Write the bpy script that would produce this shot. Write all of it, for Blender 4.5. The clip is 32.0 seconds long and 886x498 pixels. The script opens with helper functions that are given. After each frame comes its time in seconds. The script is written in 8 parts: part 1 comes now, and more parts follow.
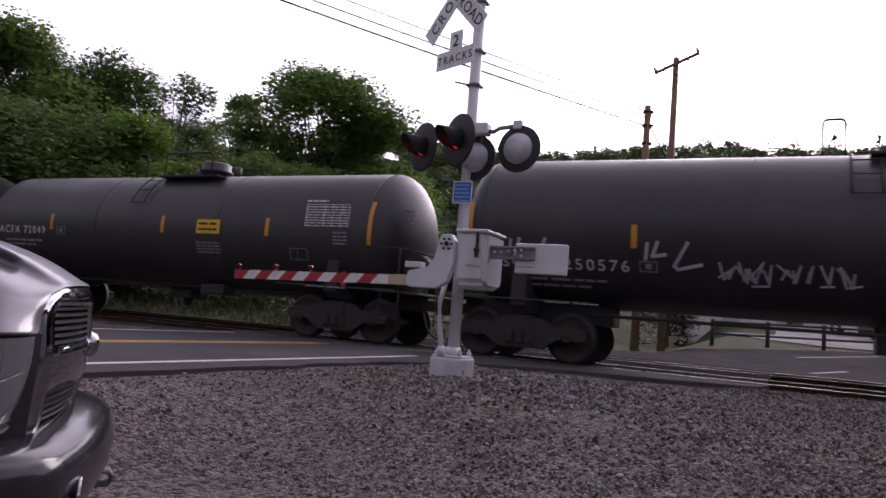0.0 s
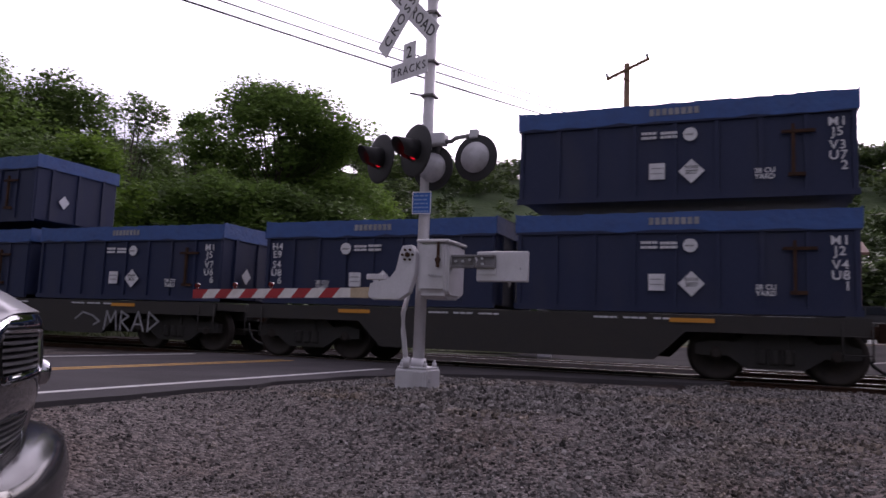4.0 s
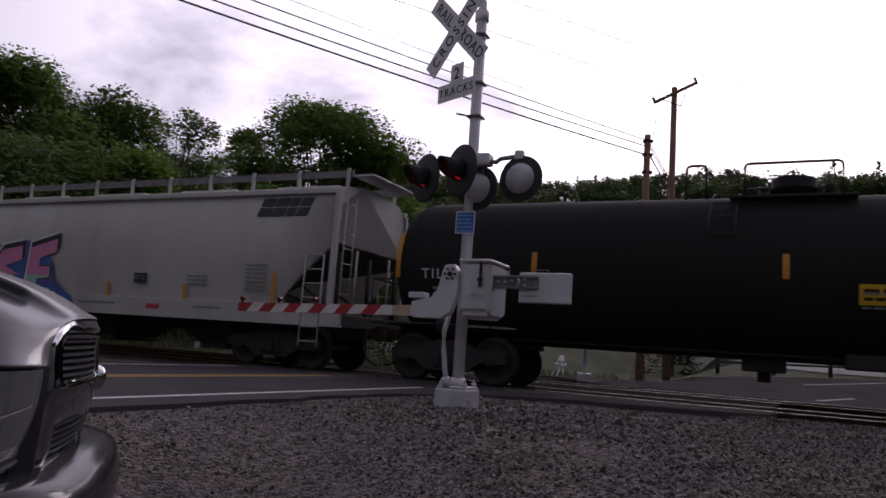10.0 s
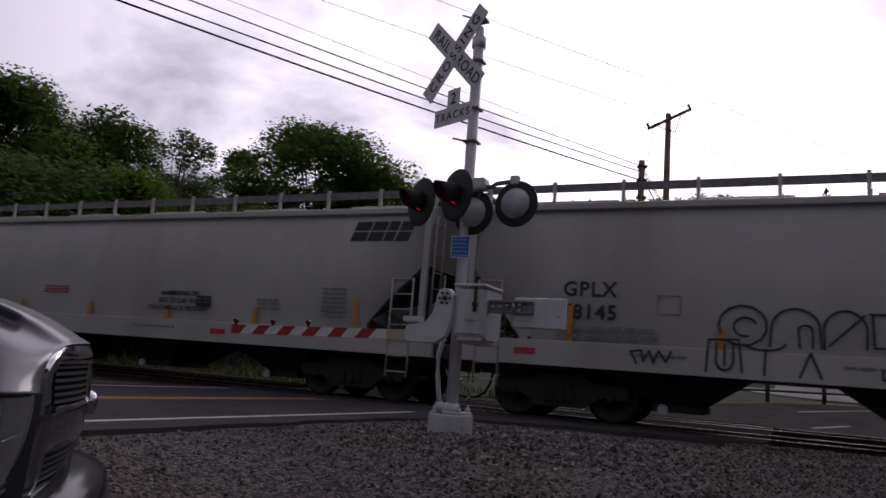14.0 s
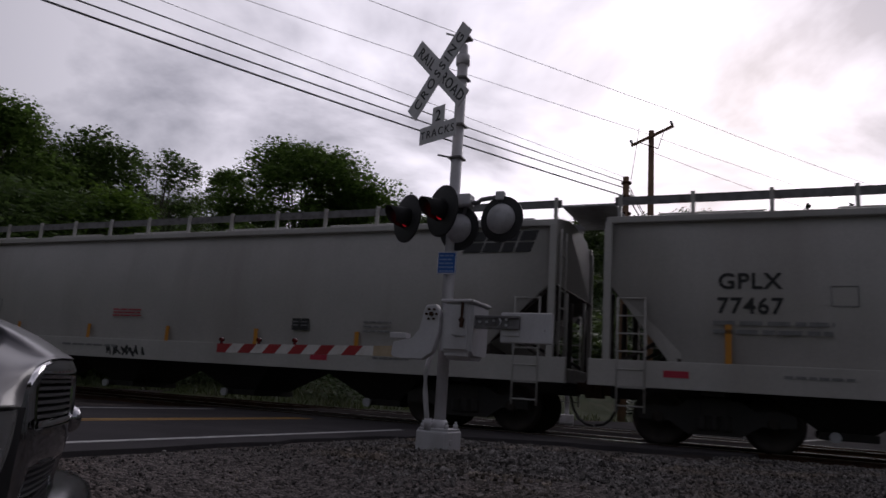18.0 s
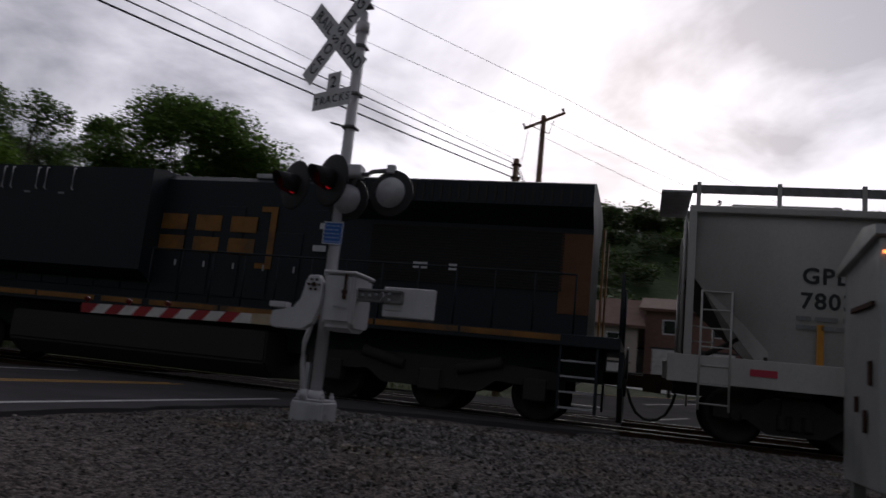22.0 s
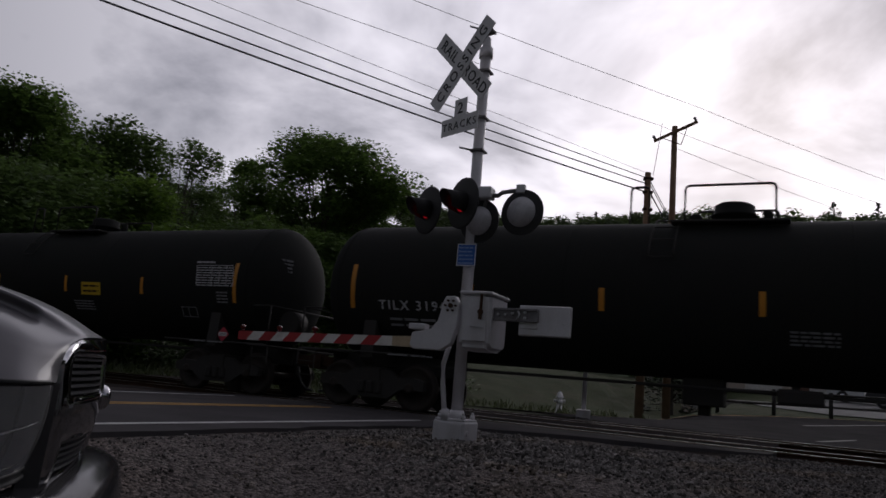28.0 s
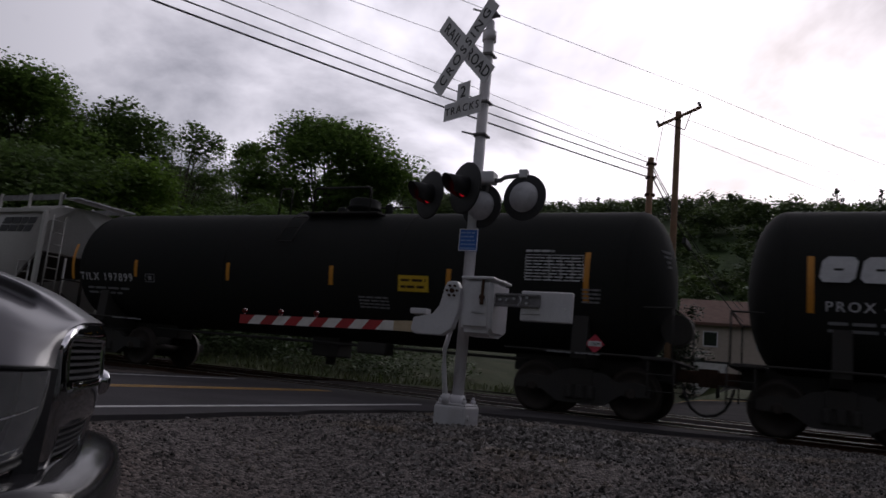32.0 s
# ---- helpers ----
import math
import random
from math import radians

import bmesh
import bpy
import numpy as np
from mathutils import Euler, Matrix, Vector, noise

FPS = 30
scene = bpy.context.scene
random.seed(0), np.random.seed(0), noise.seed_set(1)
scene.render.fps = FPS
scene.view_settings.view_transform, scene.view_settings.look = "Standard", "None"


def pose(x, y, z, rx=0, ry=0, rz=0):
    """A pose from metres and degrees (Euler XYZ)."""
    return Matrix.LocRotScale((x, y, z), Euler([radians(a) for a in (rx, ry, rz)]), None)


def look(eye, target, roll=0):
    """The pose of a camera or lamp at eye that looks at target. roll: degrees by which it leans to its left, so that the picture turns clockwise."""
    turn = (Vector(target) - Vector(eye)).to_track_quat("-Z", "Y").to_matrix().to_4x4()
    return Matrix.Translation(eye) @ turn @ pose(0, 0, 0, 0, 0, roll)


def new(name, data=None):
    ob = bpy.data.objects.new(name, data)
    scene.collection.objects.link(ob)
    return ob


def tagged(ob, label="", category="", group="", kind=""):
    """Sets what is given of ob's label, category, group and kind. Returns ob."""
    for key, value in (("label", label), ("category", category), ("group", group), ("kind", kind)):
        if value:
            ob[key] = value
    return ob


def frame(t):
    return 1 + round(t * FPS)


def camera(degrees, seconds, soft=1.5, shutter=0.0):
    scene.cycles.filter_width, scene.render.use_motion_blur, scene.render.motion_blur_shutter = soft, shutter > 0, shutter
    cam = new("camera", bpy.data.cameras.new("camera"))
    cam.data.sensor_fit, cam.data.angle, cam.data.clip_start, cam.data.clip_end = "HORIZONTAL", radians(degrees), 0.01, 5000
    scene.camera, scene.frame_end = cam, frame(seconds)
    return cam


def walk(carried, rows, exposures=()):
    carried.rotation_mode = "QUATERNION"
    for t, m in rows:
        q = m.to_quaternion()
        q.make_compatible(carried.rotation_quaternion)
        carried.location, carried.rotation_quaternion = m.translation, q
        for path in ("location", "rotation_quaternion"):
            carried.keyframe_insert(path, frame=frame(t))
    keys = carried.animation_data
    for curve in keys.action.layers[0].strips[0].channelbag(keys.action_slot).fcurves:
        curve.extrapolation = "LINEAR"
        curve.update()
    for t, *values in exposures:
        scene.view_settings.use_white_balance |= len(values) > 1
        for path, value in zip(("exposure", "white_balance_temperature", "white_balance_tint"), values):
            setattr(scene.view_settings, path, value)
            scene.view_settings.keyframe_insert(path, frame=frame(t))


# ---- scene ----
cam = camera(62.09, 32.0, soft=1.6, shutter=0.12)
PATH = [  # seconds; eye; yaw, pitch, roll in degrees
    (0.0, 0.011, 0.022, 0.631, -0.80, 5.40, -4.69),
    (0.5, 0.014, 0.028, 0.627, -0.82, 4.84, -4.64),
    (1.0, 0.012, 0.022, 0.627, -0.63, 4.24, -4.25),
    (1.5, 0.012, 0.030, 0.627, -1.87, 4.53, -2.69),
    (2.0, 0.017, 0.009, 0.624, -1.00, 5.33, -2.70),
    (2.5, 0.019, 0.023, 0.641, -2.68, 6.26, -2.13),
    (4.5, 0.024, 0.031, 0.626, -3.76, 6.42, -2.37),
    (5.0, 0.013, 0.035, 0.627, -3.20, 6.04, -3.70),
    (5.5, -0.002, 0.016, 0.622, -0.60, 7.14, -3.36),
    (6.0, 0.002, 0.009, 0.632, 1.21, 7.72, -2.66),
    (6.5, 0.013, 0.008, 0.643, 0.39, 8.82, -1.00),
    (7.0, 0.014, -0.001, 0.633, 1.18, 8.47, -1.45),
    (7.5, 0.006, -0.001, 0.627, 1.65, 8.23, -2.62),
    (8.0, -0.009, 0.014, 0.630, 2.93, 7.87, -3.19),
    (8.5, -0.007, 0.015, 0.632, 2.82, 7.71, -3.25),
    (9.0, -0.002, 0.016, 0.631, 3.49, 7.34, -3.45),
    (9.5, 0.001, 0.005, 0.629, 2.72, 8.21, -4.51),
    (10.0, -0.001, 0.011, 0.621, -0.55, 7.79, -4.03),
    (10.5, -0.008, 0.019, 0.634, -1.19, 9.41, -2.65),
    (11.0, 0.004, 0.004, 0.634, 0.76, 10.68, -1.20),
    (11.5, 0.010, -0.009, 0.621, -0.55, 10.59, -1.61),
    (12.0, -0.006, 0.014, 0.625, 0.66, 8.56, -2.22),
    (12.5, -0.004, 0.014, 0.628, 0.85, 8.08, -3.98),
    (13.0, -0.006, 0.001, 0.636, 1.24, 10.05, -3.69),
    (13.5, -0.005, 0.006, 0.633, -0.07, 7.02, -4.76),
    (14.0, -0.012, 0.012, 0.639, -1.08, 9.58, -4.52),
    (14.5, -0.011, 0.010, 0.643, -2.19, 9.13, -5.25),
    (15.0, -0.013, 0.018, 0.644, -1.53, 9.88, -3.77),
    (15.5, -0.005, -0.001, 0.638, 0.17, 10.41, -2.74),
    (17.5, -0.007, -0.006, 0.588, -0.12, 10.53, -4.04),
    (18.0, -0.006, 0.005, 0.610, -2.01, 11.08, -3.76),
    (18.5, -0.008, 0.005, 0.606, -1.76, 11.51, -4.09),
    (19.0, -0.008, -0.001, 0.610, -0.80, 11.61, -4.11),
    (19.5, 0.001, -0.005, 0.615, -0.77, 11.57, -4.24),
    (20.0, -0.002, -0.007, 0.609, -0.03, 12.24, -4.22),
    (20.5, -0.007, -0.007, 0.611, 1.53, 11.60, -4.71),
    (21.0, -0.013, -0.013, 0.612, 3.02, 11.68, -4.66),
    (21.5, -0.009, -0.014, 0.615, 3.84, 10.87, -5.20),
    (22.0, 0.011, 0.028, 0.643, -11.23, 9.63, -5.84),
    (22.3, 0.063, 0.026, 0.618, -22.97, 9.68, -4.50),
    (22.5, 0.068, 0.020, 0.615, -31.18, 9.91, -3.92),
    (22.6, 0.026, -0.015, 0.610, -35.02, 9.74, -3.70),
    (22.7, 0.030, -0.010, 0.619, -37.82, 9.61, -3.36),
    (23.0, 0.019, 0.009, 0.641, -32.11, 9.91, -3.51),
    (23.2, -0.033, 0.008, 0.617, -23.50, 10.19, -3.46),
    (23.5, -0.028, -0.007, 0.632, -8.44, 10.63, -4.18),
    (24.0, 0.005, -0.004, 0.626, 1.87, 10.23, -4.35),
    (24.5, 0.025, 0.039, 0.656, -1.28, 11.04, -3.91),
    (25.0, -0.018, -0.047, 0.608, -1.91, 12.33, -3.89),
    (25.5, -0.019, -0.045, 0.610, -1.74, 11.30, -4.09),
    (26.0, -0.028, -0.059, 0.597, -1.38, 11.52, -4.58),
    (26.5, -0.028, -0.053, 0.603, -0.53, 10.37, -5.15),
    (28.5, -0.009, -0.034, 0.584, -0.78, 10.55, -5.01),
    (29.0, -0.010, -0.029, 0.603, -1.44, 11.91, -5.55),
    (29.5, -0.025, -0.041, 0.579, -0.75, 12.14, -4.93),
    (30.0, -0.022, -0.039, 0.586, 0.41, 10.74, -5.11),
    (30.5, -0.016, -0.026, 0.587, -1.47, 9.61, -5.69),
    (31.0, -0.006, -0.027, 0.590, -1.33, 9.52, -5.76),
    (31.5, -0.015, -0.006, 0.598, -1.65, 8.98, -5.38),
    (32.0, -0.013, -0.013, 0.598, -0.62, 9.22, -5.33),
]

# World: z = 0 at the rail heads; the eye stands 0.62 m above them, on lower gravel.
# exposure follows the clip's own metering
EXPOSURES = [(t, e, 6350, g) for t, e, g in (
    (0.0, 1.42, 29), (2.0, 1.52, 29), (5.0, 1.25, 30), (6.0, 1.0, 30), (7.0, 0.42, 29), (8.0, 0.65, 29), (9.0, 0.65, 28), (10.0, 0.42, 26), (11.0, -0.14, 24), (12.0, -0.08, 24), (13.0, 0.02, 23), (14.0, 0.22, 23), (15.0, 0.08, 22),
    (18.0, -0.25, 16), (20.0, -0.47, 15), (22.0, -0.28, 12), (23.0, -0.32, 11), (24.0, -0.40, 12), (25.0, -0.50, 12), (29.0, -0.42, 13), (30.0, -0.42, 13), (31.0, -0.26, 13), (32.0, -0.16, 14))]
walk(cam, [(t, pose(x, y, z, 90 + p, r, w)) for t, x, y, z, w, p, r in PATH], EXPOSURES)

# ---- world, sun ----
SUN_YAW, SUN_UP = -24.0, 23.0
sun_dir = Vector((-math.sin(radians(SUN_YAW)) * math.cos(radians(SUN_UP)),
                  math.cos(radians(SUN_YAW)) * math.cos(radians(SUN_UP)), math.sin(radians(SUN_UP))))


def build_world():
    w = bpy.data.worlds.new("overcast_sky")
    scene.world = w
    w.use_nodes = True
    nt = w.node_tree
    nt.nodes.clear()
    N, L = nt.nodes.new, nt.links.new
    out, bg = N("ShaderNodeOutputWorld"), N("ShaderNodeBackground")
    L(bg.outputs[0], out.inputs[0])
    sky = N("ShaderNodeTexSky")
    sky.sky_type, sky.sun_disc = "NISHITA", False
    sky.sun_elevation, sky.sun_rotation = radians(SUN_UP), radians(-SUN_YAW)
    skys = N("ShaderNodeVectorMath"); skys.operation = "SCALE"; skys.inputs[3].default_value = 0.02
    L(sky.outputs[0], skys.inputs[0])
    tc = N("ShaderNodeTexCoord")
    sep = N("ShaderNodeSeparateXYZ"); L(tc.outputs["Generated"], sep.inputs[0])
    zc = N("ShaderNodeMath"); zc.operation = "MAXIMUM"; zc.inputs[1].default_value = 0.0; L(sep.outputs[2], zc.inputs[0])
    za = N("ShaderNodeMath"); za.operation = "ADD"; za.inputs[1].default_value = 0.22; L(zc.outputs[0], za.inputs[0])
    dx = N("ShaderNodeMath"); dx.operation = "DIVIDE"; L(sep.outputs[0], dx.inputs[0]); L(za.outputs[0], dx.inputs[1])
    dy = N("ShaderNodeMath"); dy.operation = "DIVIDE"; L(sep.outputs[1], dy.inputs[0]); L(za.outputs[0], dy.inputs[1])
    com = N("ShaderNodeCombineXYZ"); L(dx.outputs[0], com.inputs[0]); L(dy.outputs[0], com.inputs[1])
    n1 = N("ShaderNodeTexNoise"); n1.inputs["Scale"].default_value = 1.6; n1.inputs["Detail"].default_value = 6
    n1.inputs["Roughness"].default_value = 0.55; n1.inputs["Distortion"].default_value = 0.35
    mv = N("ShaderNodeVectorMath"); mv.operation = "ADD"; mv.inputs[1].default_value = (4.4, 1.1, 0.0)
    L(com.outputs[0], mv.inputs[0]); L(mv.outputs[0], n1.inputs["Vector"])
    # thin and thick cloud
    cl = N("ShaderNodeMapRange"); cl.inputs[1].default_value = 0.41; cl.inputs[2].default_value = 0.62
    cl.inputs[3].default_value = 1.06; cl.inputs[4].default_value = 0.44
    L(n1.outputs[0], cl.inputs[0])
    # brightness falls off away from the veiled sun
    dot = N("ShaderNodeVectorMath"); dot.operation = "DOT_PRODUCT"
    dot.inputs[1].default_value = sun_dir
    L(tc.outputs["Generated"], dot.inputs[0])
    gl = N("ShaderNodeMapRange"); gl.inputs[1].default_value = 0.10; gl.inputs[2].default_value = 1.0
    L(dot.outputs["Value"], gl.inputs[0])
    pw = N("ShaderNodeMath"); pw.operation = "POWER"; pw.inputs[1].default_value = 2.2; L(gl.outputs[0], pw.inputs[0])
    gm = N("ShaderNodeMath"); gm.operation = "MULTIPLY_ADD"; gm.inputs[1].default_value = 1.30; gm.inputs[2].default_value = 0.275
    L(pw.outputs[0], gm.inputs[0])
    mul = N("ShaderNodeMath"); mul.operation = "MULTIPLY"; L(cl.outputs[0], mul.inputs[0]); L(gm.outputs[0], mul.inputs[1])
    tint = N("ShaderNodeMixRGB"); tint.inputs[1].default_value = (0.935, 0.89, 1.0, 1); tint.inputs[2].default_value = (1.0, 0.955, 1.01, 1)
    L(cl.outputs[0], tint.inputs[0])
    cs = N("ShaderNodeVectorMath"); cs.operation = "SCALE"; L(tint.outputs[0], cs.inputs[0]); L(mul.outputs[0], cs.inputs[3])
    add = N("ShaderNodeVectorMath"); add.operation = "ADD"; L(cs.outputs[0], add.inputs[0]); L(skys.outputs[0], add.inputs[1])
    L(add.outputs[0], bg.inputs[0])
    bg.inputs[1].default_value = 0.82


build_world()
sun = new("sun", bpy.data.lights.new("sun", "SUN"))
sun.data.energy, sun.data.angle, sun.data.color = 0.45, radians(25), (1.0, 0.96, 0.92)
sun.matrix_world = look((0, 0, 60), tuple(Vector((0, 0, 60)) - sun_dir))

# ---- materials ----
def mat(name, c1, c2=None, rough=0.7, metal=0.0, scale=3.0, fine=40.0, bump=0.15, depth=0.01, rand=0.0, coat=0.0,
        mix=0.5, streak=0.0, stain=None, stain_amt=0.0, stain_scale=1.2, rough_var=0.12, island=False, spec=0.5):
    """Procedural surface: two colours mixed by broad and fine noise, optional stains, streaks and relief."""
    m = bpy.data.materials.new(name)
    m.use_nodes = True
    nt = m.node_tree
    N, L = nt.nodes.new, nt.links.new
    b = nt.nodes["Principled BSDF"]
    c2 = c2 or tuple(v * 0.75 for v in c1)
    tc = N("ShaderNodeTexCoord")
    n1 = N("ShaderNodeTexNoise"); n1.inputs["Scale"].default_value = scale; n1.inputs["Detail"].default_value = 5
    n2 = N("ShaderNodeTexNoise"); n2.inputs["Scale"].default_value = fine; n2.inputs["Detail"].default_value = 3
    L(tc.outputs["Object"], n1.inputs["Vector"]); L(tc.outputs["Object"], n2.inputs["Vector"])
    av = N("ShaderNodeMath"); av.operation = "MULTIPLY_ADD"; av.inputs[1].default_value = 0.6
    L(n1.outputs[0], av.inputs[0])
    h2 = N("ShaderNodeMath"); h2.operation = "MULTIPLY"; h2.inputs[1].default_value = 0.4; L(n2.outputs[0], h2.inputs[0]); L(h2.outputs[0], av.inputs[2])
    mr = N("ShaderNodeMapRange"); mr.inputs[1].default_value = 0.5 - 0.28 * mix - 0.02; mr.inputs[2].default_value = 0.5 + 0.28 * mix + 0.02
    L(av.outputs[0], mr.inputs[0])
    mx = N("ShaderNodeMixRGB"); mx.inputs[1].default_value = (*c1, 1); mx.inputs[2].default_value = (*c2, 1)
    L(mr.outputs[0], mx.inputs[0])
    col = mx.outputs[0]
    if stain:
        n3 = N("ShaderNodeTexNoise"); n3.inputs["Scale"].default_value = stain_scale; n3.inputs["Detail"].default_value = 6
        mp = N("ShaderNodeMapping"); mp.inputs["Scale"].default_value = (1, 1, 1 - 0.88 * streak)
        L(tc.outputs["Object"], mp.inputs[0]); L(mp.outputs[0], n3.inputs["Vector"])
        r3 = N("ShaderNodeMapRange"); r3.inputs[1].default_value = 0.5; r3.inputs[2].default_value = 0.72
        r3.inputs[4].default_value = stain_amt
        L(n3.outputs[0], r3.inputs[0])
        m3 = N("ShaderNodeMixRGB"); m3.inputs[2].default_value = (*stain, 1)
        L(r3.outputs[0], m3.inputs[0]); L(col, m3.inputs[1]); col = m3.outputs[0]
    if rand:
        src = N("ShaderNodeNewGeometry").outputs["Random Per Island"] if island else N("ShaderNodeObjectInfo").outputs["Random"]
        rr = N("ShaderNodeMapRange"); rr.inputs[3].default_value = 1 - rand; rr.inputs[4].default_value = 1 + rand
        L(src, rr.inputs[0])
        hs = N("ShaderNodeHueSaturation"); L(rr.outputs[0], hs.inputs["Value"]); L(col, hs.inputs["Color"]); col = hs.outputs[0]
    L(col, b.inputs["Base Color"])
    rg = N("ShaderNodeMapRange"); rg.inputs[3].default_value = max(0.02, rough - rough_var); rg.inputs[4].default_value = min(1, rough + rough_var)
    L(n1.outputs[0], rg.inputs[0]); L(rg.outputs[0], b.inputs["Roughness"])
    b.inputs["Metallic"].default_value = metal
    b.inputs["Specular IOR Level"].default_value = spec
    if coat:
        b.inputs["Coat Weight"].default_value = coat
        b.inputs["Coat Roughness"].default_value = 0.06
    if bump:
        bp = N("ShaderNodeBump"); bp.inputs["Strength"].default_value = bump; bp.inputs["Distance"].default_value = depth
        L(n2.outputs[0], bp.inputs["Height"]); L(bp.outputs[0], b.inputs["Normal"])
    return m


def glow(name, c, power):
    m = mat(name, c, rough=0.3, bump=0)
    b = m.node_tree.nodes["Principled BSDF"]
    b.inputs["Emission Color"].default_value = (*c, 1)
    b.inputs["Emission Strength"].default_value = power
    return m


def glass(name, c, rough=0.05):
    m = bpy.data.materials.new(name)
    m.use_nodes = True
    b = m.node_tree.nodes["Principled BSDF"]
    b.inputs["Base Color"].default_value = (*c, 1)
    b.inputs["Roughness"].default_value = rough
    b.inputs["Transmission Weight"].default_value = 0.9
    b.inputs["IOR"].default_value = 1.45
    return m


def leaf_mat(name, c1, c2, translucent=0.35):
    m = mat(name, c1, c2, rough=0.55, scale=0.35, fine=3.0, bump=0, rand=0.35, island=True, mix=0.9)
    nt = m.node_tree
    b, out = nt.nodes["Principled BSDF"], nt.nodes["Material Output"]
    tr = nt.nodes.new("ShaderNodeBsdfTranslucent")
    src = b.inputs["Base Color"].links[0].from_socket
    nt.links.new(src, tr.inputs[0])
    ms = nt.nodes.new("ShaderNodeMixShader"); ms.inputs[0].default_value = translucent
    nt.links.new(b.outputs[0], ms.inputs[1]); nt.links.new(tr.outputs[0], ms.inputs[2]); nt.links.new(ms.outputs[0], out.inputs[0])
    return m


def pebbles(m, size, lo, hi, depth):
    """Adds a bed of small stones to a surface: cells of uneven grey and their rounded relief."""
    nt = m.node_tree
    N, L = nt.nodes.new, nt.links.new
    b = nt.nodes["Principled BSDF"]
    tc = N("ShaderNodeTexCoord")
    nz = N("ShaderNodeTexNoise"); nz.inputs["Scale"].default_value = 9.0
    L(tc.outputs["Object"], nz.inputs["Vector"])
    wob = N("ShaderNodeVectorMath"); wob.operation = "MULTIPLY_ADD"; wob.inputs[1].default_value = (0.03, 0.03, 0.03)
    L(nz.outputs["Color"], wob.inputs[0]); L(tc.outputs["Object"], wob.inputs[2])
    vo = N("ShaderNodeTexVoronoi"); vo.inputs["Scale"].default_value = 1 / size; vo.inputs["Randomness"].default_value = 1.0
    L(wob.outputs[0], vo.inputs["Vector"])
    sp = N("ShaderNodeSeparateColor"); L(vo.outputs["Color"], sp.inputs[0])
    mr = N("ShaderNodeMapRange"); mr.inputs[3].default_value = lo; mr.inputs[4].default_value = hi; L(sp.outputs[0], mr.inputs[0])
    hs = N("ShaderNodeHueSaturation"); L(mr.outputs[0], hs.inputs["Value"])
    L(b.inputs["Base Color"].links[0].from_socket, hs.inputs["Color"]); L(hs.outputs[0], b.inputs["Base Color"])
    bp = N("ShaderNodeBump"); bp.inputs["Strength"].default_value = 1.0; bp.inputs["Distance"].default_value = depth; bp.invert = True
    L(vo.outputs["Distance"], bp.inputs["Height"]); L(bp.outputs[0], b.inputs["Normal"])
    return m


M_GRAVEL = pebbles(mat("gravel_grey", (0.104, 0.090, 0.085), (0.066, 0.058, 0.055), 0.95, spec=0.12, scale=0.8, fine=60, bump=0.5, depth=0.02, mix=0.75, stain=(0.095, 0.068, 0.052), stain_amt=0.6, stain_scale=0.5), 0.026, 0.28, 2.75, 0.03)
M_STONE = mat("loose_stone", (0.222, 0.208, 0.196), (0.082, 0.074, 0.071), 0.9, spec=0.2, scale=20, fine=90, bump=0.4, rand=0.8, island=True, stain=(0.22, 0.165, 0.11), stain_amt=0.6, stain_scale=0.9)
M_BALLAST = mat("track_ballast", (0.065, 0.052, 0.048), (0.03, 0.025, 0.024), 0.95, spec=0.1, scale=2, fine=50, bump=0.9, depth=0.03)
M_GRASS = mat("verge_grass", (0.040, 0.050, 0.018), (0.022, 0.034, 0.011), 0.95, spec=0.1, scale=0.6, fine=22, bump=0.8, depth=0.04, stain=(0.065, 0.055, 0.033), stain_amt=0.6, stain_scale=0.5)
M_ASPHALT = mat("asphalt_grey", (0.080, 0.075, 0.078), (0.056, 0.052, 0.055), 0.95, spec=0.05, scale=0.7, fine=70, bump=0.35, depth=0.008, stain=(0.036, 0.033, 0.035), stain_amt=0.5, stain_scale=0.9)
M_CONCRETE = mat("driveway_concrete", (0.40, 0.395, 0.39), (0.32, 0.315, 0.31), 0.85, scale=0.8, fine=40, bump=0.15, stain=(0.22, 0.21, 0.20), stain_amt=0.5, stain_scale=0.5)
M_WHITELINE = mat("road_paint_white", (0.62, 0.61, 0.60), (0.40, 0.39, 0.38), 0.7, scale=6, fine=60, bump=0.1)
M_YELLOWLINE = mat("road_paint_yellow", (0.55, 0.30, 0.05), (0.36, 0.20, 0.05), 0.7, scale=6, fine=60, bump=0.1)
M_RAIL = mat("rail_steel_worn", (0.34, 0.325, 0.31), (0.22, 0.21, 0.20), 0.30, metal=1.0, bump=0.05)
M_RUST = mat("rust_brown", (0.075, 0.040, 0.026), (0.035, 0.022, 0.017), 0.95, spec=0.1, scale=5, fine=60, bump=0.4)
M_TIE = mat("weathered_tie", (0.09, 0.07, 0.055), (0.04, 0.033, 0.028), 0.95, scale=4, fine=50, bump=0.5, rand=0.3)
M_SILVER = mat("aluminium_paint", (0.62, 0.61, 0.63), (0.52, 0.51, 0.53), 0.45, metal=0.25, scale=4, fine=50, bump=0.08, stain=(0.28, 0.26, 0.24), stain_amt=0.35, stain_scale=2.5, streak=0.7)
M_TANKDULL = mat("tank_dull_black", (0.0165, 0.0175, 0.0165), (0.0225, 0.023, 0.022), 0.8, spec=0.09, scale=0.8, fine=25, bump=0.05, stain=(0.026, 0.024, 0.022), stain_amt=0.4, stain_scale=0.8, streak=0.8)


